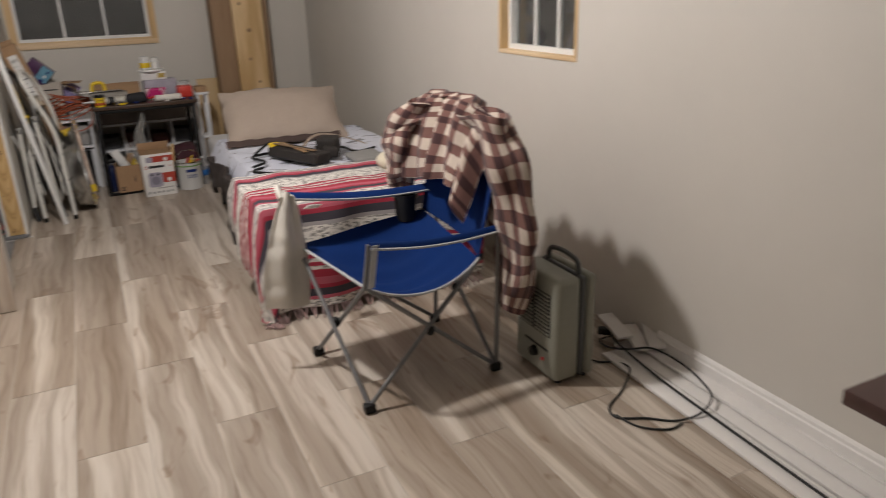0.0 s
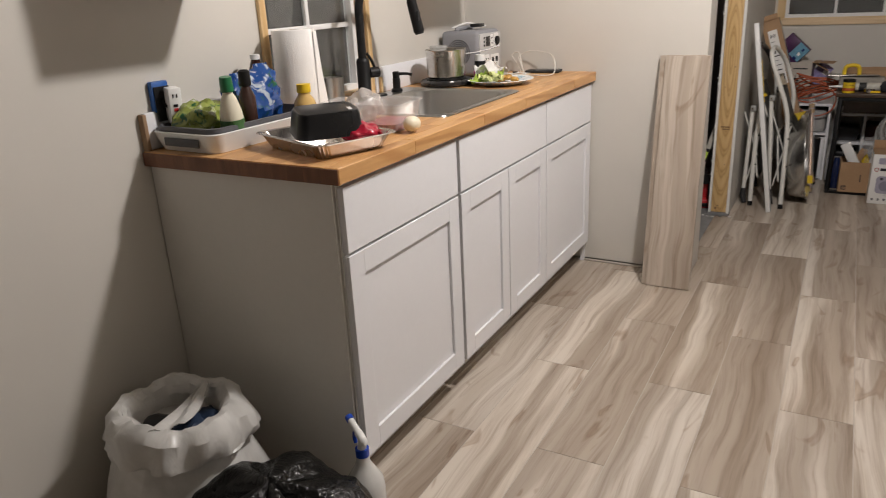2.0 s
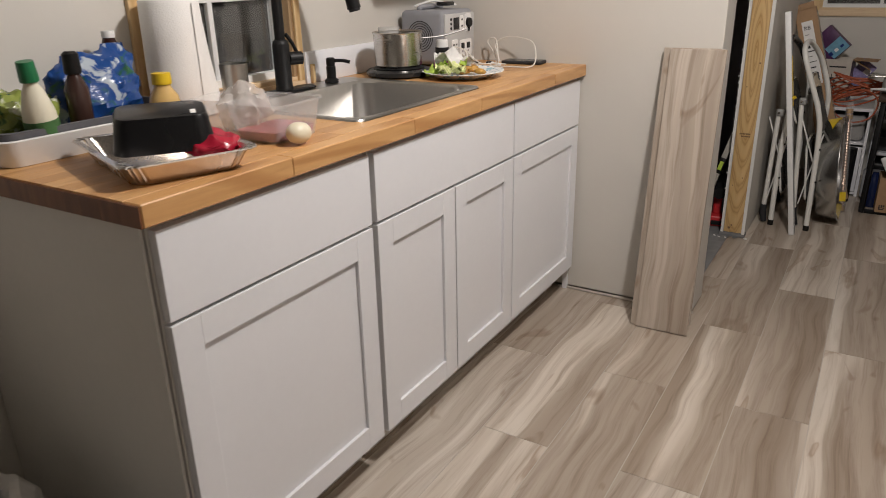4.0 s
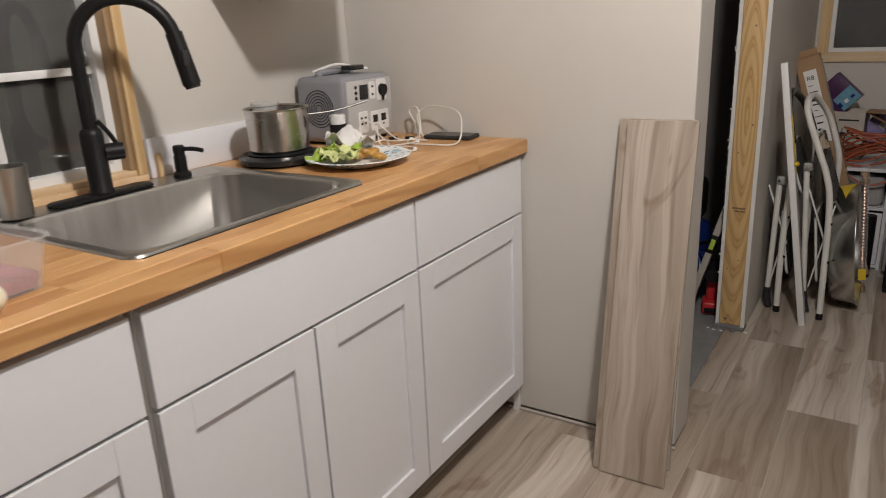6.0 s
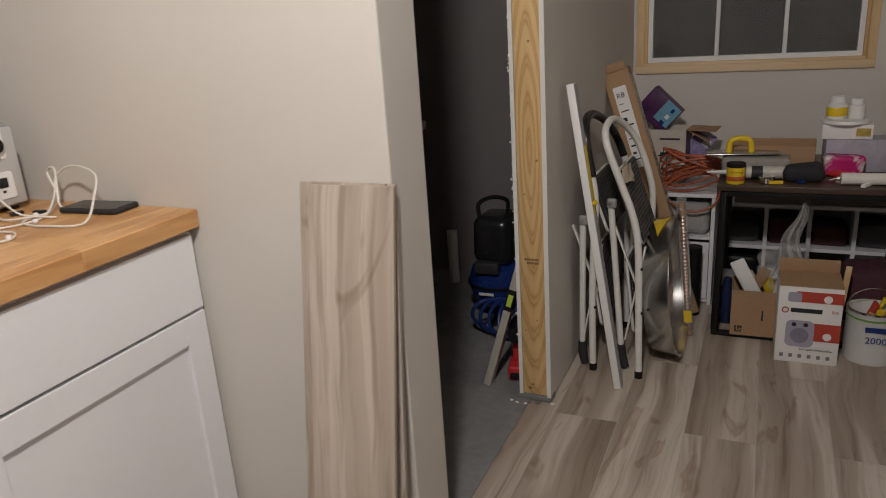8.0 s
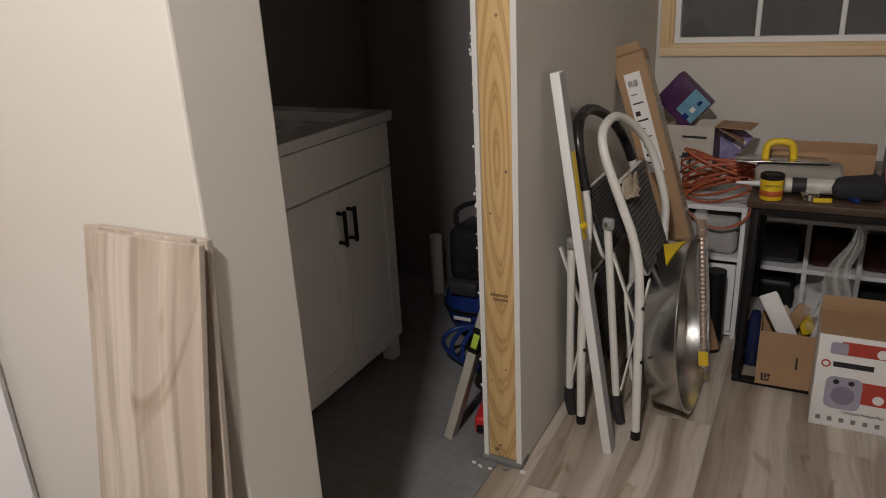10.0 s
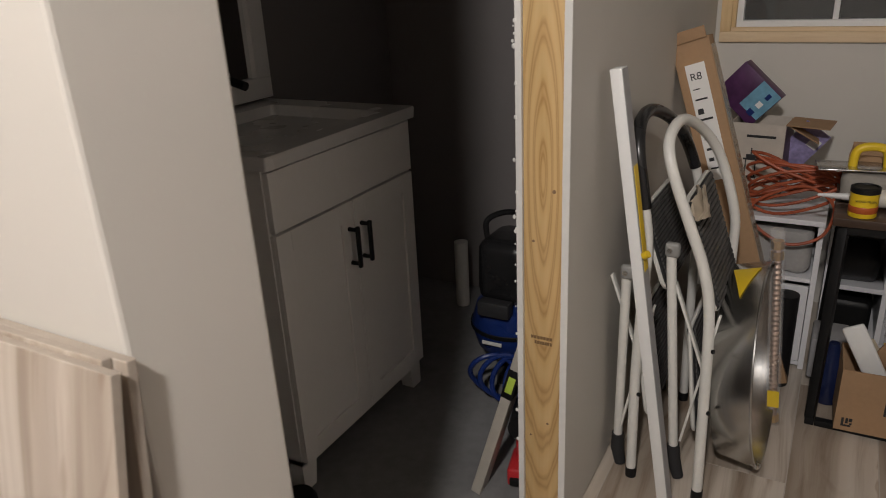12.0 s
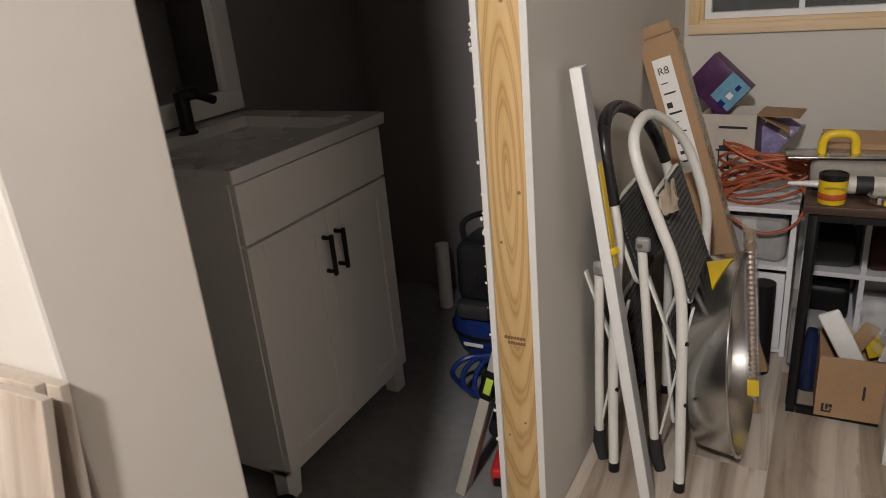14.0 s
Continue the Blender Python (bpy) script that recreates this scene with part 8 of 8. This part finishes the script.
for sx in (-0.05, 0.055):
    for sy in (-0.09, 0.09):
        part("foot", lathe([(0, 0.0012), (0.012, 0.0012), (0.012, 0.012), (0, 0.012)], 10, (sx, sy, 0)), M_RUBBER, ht)

# ---- loose trim boards along the east wall ----
def trim_board(x0, y0, x1, y1, w, t, z, label, tilt=0.0):
    a, b = Vector((x0, y0, 0)), Vector((x1, y1, 0))
    L = (b - a).length
    ang = math.atan2(b.y - a.y, b.x - a.x)
    bm = bmesh.new()
    box(bm, (0, 0, 0), (L, w, t), 0.002)
    box(bm, (0, w * 0.80, t + 0.0002), (L, w * 0.93, t + 0.004), 0.0015)
    bm.transform(Matrix.Translation((x0, y0, z)) @ Matrix.Rotation(ang, 4, "Z") @ Matrix.Rotation(radians(tilt), 4, "X"))
    return single("trim_board", bm, M_BASEBD, label, "trim board", group="loose trim boards by the wall")


trim_board(1.425, 0.30, 1.495, 2.05, -0.085, 0.012, 0.0015, "white primed trim board lying flat by the wall")
trim_board(1.530, 0.30, 1.585, 2.09, -0.088, 0.012, 0.0015, "white primed trim board lying beside another")
trim_board(1.640, 0.28, 1.668, 2.06, -0.085, 0.012, 0.0015, "white primed trim board against the wall")
trim_board(1.578, 0.30, 1.640, 2.17, -0.085, 0.012, 0.0175, "white primed trim board stacked on the others")
bm = prism([(1.699, 0.0012), (1.684, 0.0012), (1.684, 0.066), (1.688, 0.070), (1.690, 0.080), (1.694, 0.086), (1.699, 0.090)], YS + 0.01, 1.98, "y")
single("baseboard", bm, M_BASEBD, "white profiled baseboard along the east wall", "baseboard", kind="structure", smooth=False)
for k, (x, y, rz) in enumerate(((1.615, 2.06, 72), (1.65, 2.03, 60), (1.585, 2.13, 80))):
    single("trim_offcut", bx((0, -0.03, 0), (0.16, 0.03, 0.012), 0.001, pose(x, y - 0.10, 0.032 + 0.013 * k, 0, -8, rz)), M_BASEBD, "short white trim offcut on the stack", "trim offcut", group="trim offcuts on the stack")
M_CORD = mat("black_cord", (0.014, 0.014, 0.014), 0.55)


def floor_cord(pts, r, name="extension_lead", label="black power cord looped on the floor"):
    return single(name, tb([(x, y, z + r + 0.0015) for x, y, z in pts], r, 8, smooth=8), M_CORD, label, "cord", group="cords by the heater")


floor_cord([(1.40, 2.08, 0.02), (1.45, 2.02, 0.0), (1.505, 1.98, 0.002), (1.50, 1.90, 0.0145), (1.40, 1.82, 0), (1.30, 1.76, 0), (1.285, 1.70, 0), (1.36, 1.655, 0), (1.43, 1.60, 0.0), (1.50, 1.57, 0.020), (1.58, 1.60, 0.036), (1.625, 1.68, 0.036), (1.65, 1.80, 0.04), (1.62, 1.92, 0.055), (1.56, 1.98, 0.04), (1.53, 2.06, 0.02), (1.565, 2.15, 0.0), (1.60, 2.10, 0.035)], 0.0036)
floor_cord([(1.60, 2.12, 0.036), (1.56, 2.05, 0.038), (1.545, 1.80, 0.0155), (1.52, 1.40, 0.0155), (1.50, 1.00, 0.0155), (1.48, 0.60, 0.0155), (1.46, 0.30, 0.0155)], 0.0042, label="black extension lead running along the trim boards")
floor_cord([(1.29, 1.715, 0), (1.31, 1.63, 0), (1.38, 1.575, 0), (1.44, 1.58, 0)], 0.0035, label="thin dark cord end on the floor")
single("plug_connector", bx((-0.028, -0.016, 0), (0.028, 0.016, 0.026), 0.006, at(1.575, 2.135, 0.036, -38)), M_BLACK, "black plug connector on the boards", "plug")
op = thing("wall_socket", "white socket plate on the east wall", "outlet", at(1.70, 4.47, 0.48))
part("plate", bx((-0.006, -0.035, -0.057), (-0.0003, 0.035, 0.057), 0.002), M_VINYL, op)
for zz in (-0.02, 0.02):
    part("socket", bx((-0.0085, -0.015, zz - 0.013), (-0.0062, 0.015, zz + 0.013), 0.003), M_VINYL, op)

# ---- desk corner by the east wall ----
dsk = thing("writing_desk", "dark mahogany desk with a square edge", "desk", at(1.20, 0.30))
part("desktop", bx((0.872, -0.30, 0.716), (1.52, 0.746, 0.742), 0.004), M_DESK, dsk, "dark desk top", world=True)
for x in (1.12, 1.47):
    for y in (-0.25, 0.50):
        part("leg", bx((x - 0.02, y - 0.02, 0.0012), (x + 0.02, y + 0.02, 0.7155), 0.003), M_DESK, dsk, world=True)

# ---- rubbish bags and sprayer by the cabinet end ----
def bag_profile(prof, n, cx, cy, amp, seed):
    bm = bmesh.new()
    rings = []
    for k, (r, z) in enumerate(prof):
        ring = []
        for j in range(n):
            a = 2 * math.pi * j / n
            w = 1 + 0.5 * amp * math.sin(7 * a + seed + k * 0.5) + amp * soft_noise((math.cos(a) * 2.2, math.sin(a) * 2.2, k * 0.3), 1.6, seed)
            ring.append(bm.verts.new((cx + r * 1.08 * w * math.cos(a), cy + r * 0.92 * w * math.sin(a), max(0.0015, z + amp * 0.12 * math.sin(5 * a + seed) * (1 if k > 2 else 0) + (amp * 0.28 * math.sin(3 * a + seed) if k == 0 and z > 0.1 else 0)))))
        rings.append(ring)
    for a, b in zip(rings, rings[1:]):
        for j in range(n):
            bm.faces.new((a[j], a[(j + 1) % n], b[(j + 1) % n], b[j]))
    bm.faces.new(rings[0][::-1])
    bmesh.ops.recalc_face_normals(bm, faces=bm.faces)
    return bm


def white_bag_mat():
    m, nt, p = nodes_of("white_bin_liner")
    n = noise_node(nt, coords(nt), 7, 4, 0.6, 0.8)
    link(nt, ramp(nt, n, [(0.3, (0.46, 0.45, 0.43)), (0.7, (0.64, 0.63, 0.61))]), p.inputs["Base Color"])
    p.inputs["Roughness"].default_value = 0.33
    p.inputs["Transmission Weight"].default_value = 0.0
    p.inputs["Subsurface Weight"].default_value = 0.15
    p.inputs["Subsurface Radius"].default_value = (0.03, 0.03, 0.03)
    bump(nt, p, noise_node(nt, coords(nt, (1, 1, 0.5)), 20, 2, 0.45, 1.2), 0.35, 0.007)
    return m


wb2 = thing("trash_bag", "open white trash bag full of rubbish", "trash bag", at(-1.362, 1.625))
part("bag", crumple(bag_profile([(0.175, 0.0015), (0.202, 0.03), (0.208, 0.10), (0.194, 0.165), (0.168, 0.225), (0.146, 0.275), (0.142, 0.320), (0.138, 0.345), (0.126, 0.350), (0.114, 0.338), (0.108, 0.29), (0.104, 0.22)], 96, -1.370, 1.630, 0.05, 2.0), 0.008, 12, 3, 0.0015), white_bag_mat(), wb2, world=True)
part("cuff", crumple(crumple(bag_profile([(0.168, 0.276), (0.184, 0.273), (0.183, 0.284), (0.178, 0.304), (0.168, 0.334), (0.148, 0.356), (0.128, 0.359), (0.114, 0.346), (0.106, 0.318)], 96, -1.370, 1.630, 0.06, 2.0), 0.012, 11, 9), 0.007, 34, 14), bpy.data.materials["white_bin_liner"], wb2, "folded-over cuff", world=True)


def bag_strap(u, v):
    """Torn strap pulled across the open mouth, wide at the near rim."""
    f, r = 0.118 - 0.185 * u, -0.030 + 0.105 * u + (v - 0.5) * (0.085 - 0.055 * u)
    return (-1.370 + 0.77 * f + 0.63 * r, 1.630 - 0.63 * f + 0.77 * r, 0.357 - 0.014 * math.sin(math.pi * u) + 0.006 * math.sin(9 * v + 4 * u))


part("tie_handle", uv_sheet(bag_strap, 20, 8, 1, 1, 0.002), bpy.data.materials["white_bin_liner"], wb2, "loose tie handle", world=True)
rnd = random.Random(5)
for k in range(11):
    a, r = rnd.uniform(0, 6.28), rnd.uniform(0, 0.055)
    single("rubbish_piece", crumple(blob((-1.362 + r * math.cos(a), 1.625 + r * math.sin(a), 0.262 + rnd.uniform(0, 0.040)), (rnd.uniform(0.03, 0.055), rnd.uniform(0.025, 0.045), rnd.uniform(0.02, 0.035)), 0, sub=3), 0.012, 30, k), [M_BLACK, mat("navy_wrapper", (0.010, 0.025, 0.06), 0.5), M_BLACK, mat("gray_waste", (0.42, 0.40, 0.38), 0.6), M_BLACK][k % 5], "crumpled rubbish in the white bag", "rubbish", group="rubbish in the bag")
bb = bag_profile([(0.19, 0.0015), (0.230, 0.02), (0.242, 0.08), (0.224, 0.15), (0.190, 0.205), (0.130, 0.238), (0.065, 0.248), (0.012, 0.250)], 96, -1.035, 1.580, 0.10, 5.0)
bmesh.ops.holes_fill(bb, edges=bb.edges[:], sides=0)
crumple(bb, 0.016, 9, 11, 0.0015)
crumple(bb, 0.009, 22, 8, 0.0015)
mb, nt, p = nodes_of("black_bin_liner")
p.inputs["Base Color"].default_value, p.inputs["Roughness"].default_value = (0.004, 0.004, 0.004, 1), 0.20
p.inputs["Specular IOR Level"].default_value = 0.38
bump(nt, p, noise_node(nt, coords(nt), 38, 3, 0.5, 2.0), 0.7, 0.008)
single("black_trash_bag", bb, mb, "slumped shiny black trash bag on the floor", "trash bag")
spb = thing("spray_bottle", "clear spray bottle with blue and white trigger", "spray bottle", at(-0.965, 1.832, 0.0012, 150))
part("bottle", lathe([(0, 0), (0.046, 0), (0.051, 0.006), (0.051, 0.095), (0.047, 0.120), (0.034, 0.142), (0.024, 0.160), (0.018, 0.172), (0.0165, 0.19), (0, 0.19)], 28), mat("milky_plastic", (0.62, 0.62, 0.60), 0.25, var=0.06), spb)
part("collar", lathe([(0, 0.1905), (0.0175, 0.1905), (0.0175, 0.212), (0, 0.212)], 20), mat("blue_collar", (0.01, 0.06, 0.42), 0.35), spb, "blue collar")
part("head", tb([(0, 0, 0.2125), (-0.004, 0, 0.224), (-0.012, 0, 0.238), (0.020, 0, 0.252), (0.056, 0, 0.262)], [0.012] * 6 + [0.011] * 6 + [0.009] * 5, 10, smooth=4), M_VINYL, spb, "white spray head")
part("nozzle", rd((0.0565, 0, 0.2622), (0.070, 0, 0.266), 0.0105, n=12), bpy.data.materials["blue_collar"], spb, "blue nozzle")
part("trigger", tb([(0.026, 0, 0.246), (0.042, 0, 0.226), (0.038, 0, 0.206)], [0.007, 0.007, 0.007, 0.006, 0.006, 0.005, 0.005], 8, smooth=3), bpy.data.materials["blue_collar"], spb, "blue trigger")
# loose outer sheet flaring off the paper towel roll
def towel_sheet(u, v):
    a = 0.15 + 1.75 * u
    r = 0.0728 + 0.058 * (1 - v) ** 1.3 * u
    return (r * math.cos(a), r * math.sin(a), 0.004 + 0.268 * v)


part("loose_sheet", uv_sheet(towel_sheet, 24, 12, 1, 1, 0.001), bpy.data.materials["tissue"], pt, "loose sheet flaring at the bottom")

# ---- floor planks ----
PW, PL, JT = 0.2048, 0.972, 0.0028
bm = bmesh.new()
box(bm, (-PW / 2 + JT / 2, -PL / 2 + JT / 2, -0.0025), (PW / 2 - JT / 2, PL / 2 - JT / 2, 0.0), 0.0)
plank_mesh = finish(bm, "floor_plank", M_TILE, False)


def plank(x0, x1, y0, y1):
    whole = abs((x1 - x0) - PW) < 1e-4 and abs((y1 - y0) - PL) < 1e-4
    if whole:
        ob = new("floor_plank", plank_mesh)
        ob.location = ((x0 + x1) / 2, (y0 + y1) / 2, 0)
    else:
        cx, cy = (x0 + x1) / 2, (y0 + y1) / 2
        ob = new("floor_plank", finish(bx((x0 - cx + JT / 2, y0 - cy + JT / 2, -0.0025), (x1 - cx - JT / 2, y1 - cy - JT / 2, 0.0)), "floor_plank", M_TILE, False))
        ob.location = (cx, cy, 0)
    ob.parent = floor


for i in range(-8, 10):
    a, b = -0.065 + PW * i, -0.065 + PW * (i + 1)
    first = 2.295 if i % 2 else 2.800
    a, b = max(a, XW), min(b, XE)
    if b - a < 0.02:
        continue
    for k in range(-7, 6):
        c, d = max(first + PL * k, YS), min(first + PL * (k + 1), YN)
        if d - c < 0.02:
            continue
        if b < -0.55 and c < PY1 < d:
            d = PY0 + 0.006
        elif b < -0.55 and c > PY0:
            continue
        plank(a, b, c, d)
single("mortar_line", bx((PX - 0.55, PY0 - 0.012, 0.0005), (PX + 0.004, PY0 - 0.001, 0.010), 0.003), M_GROUT, "rough gray gap under the partition drywall", "trim", kind="structure")
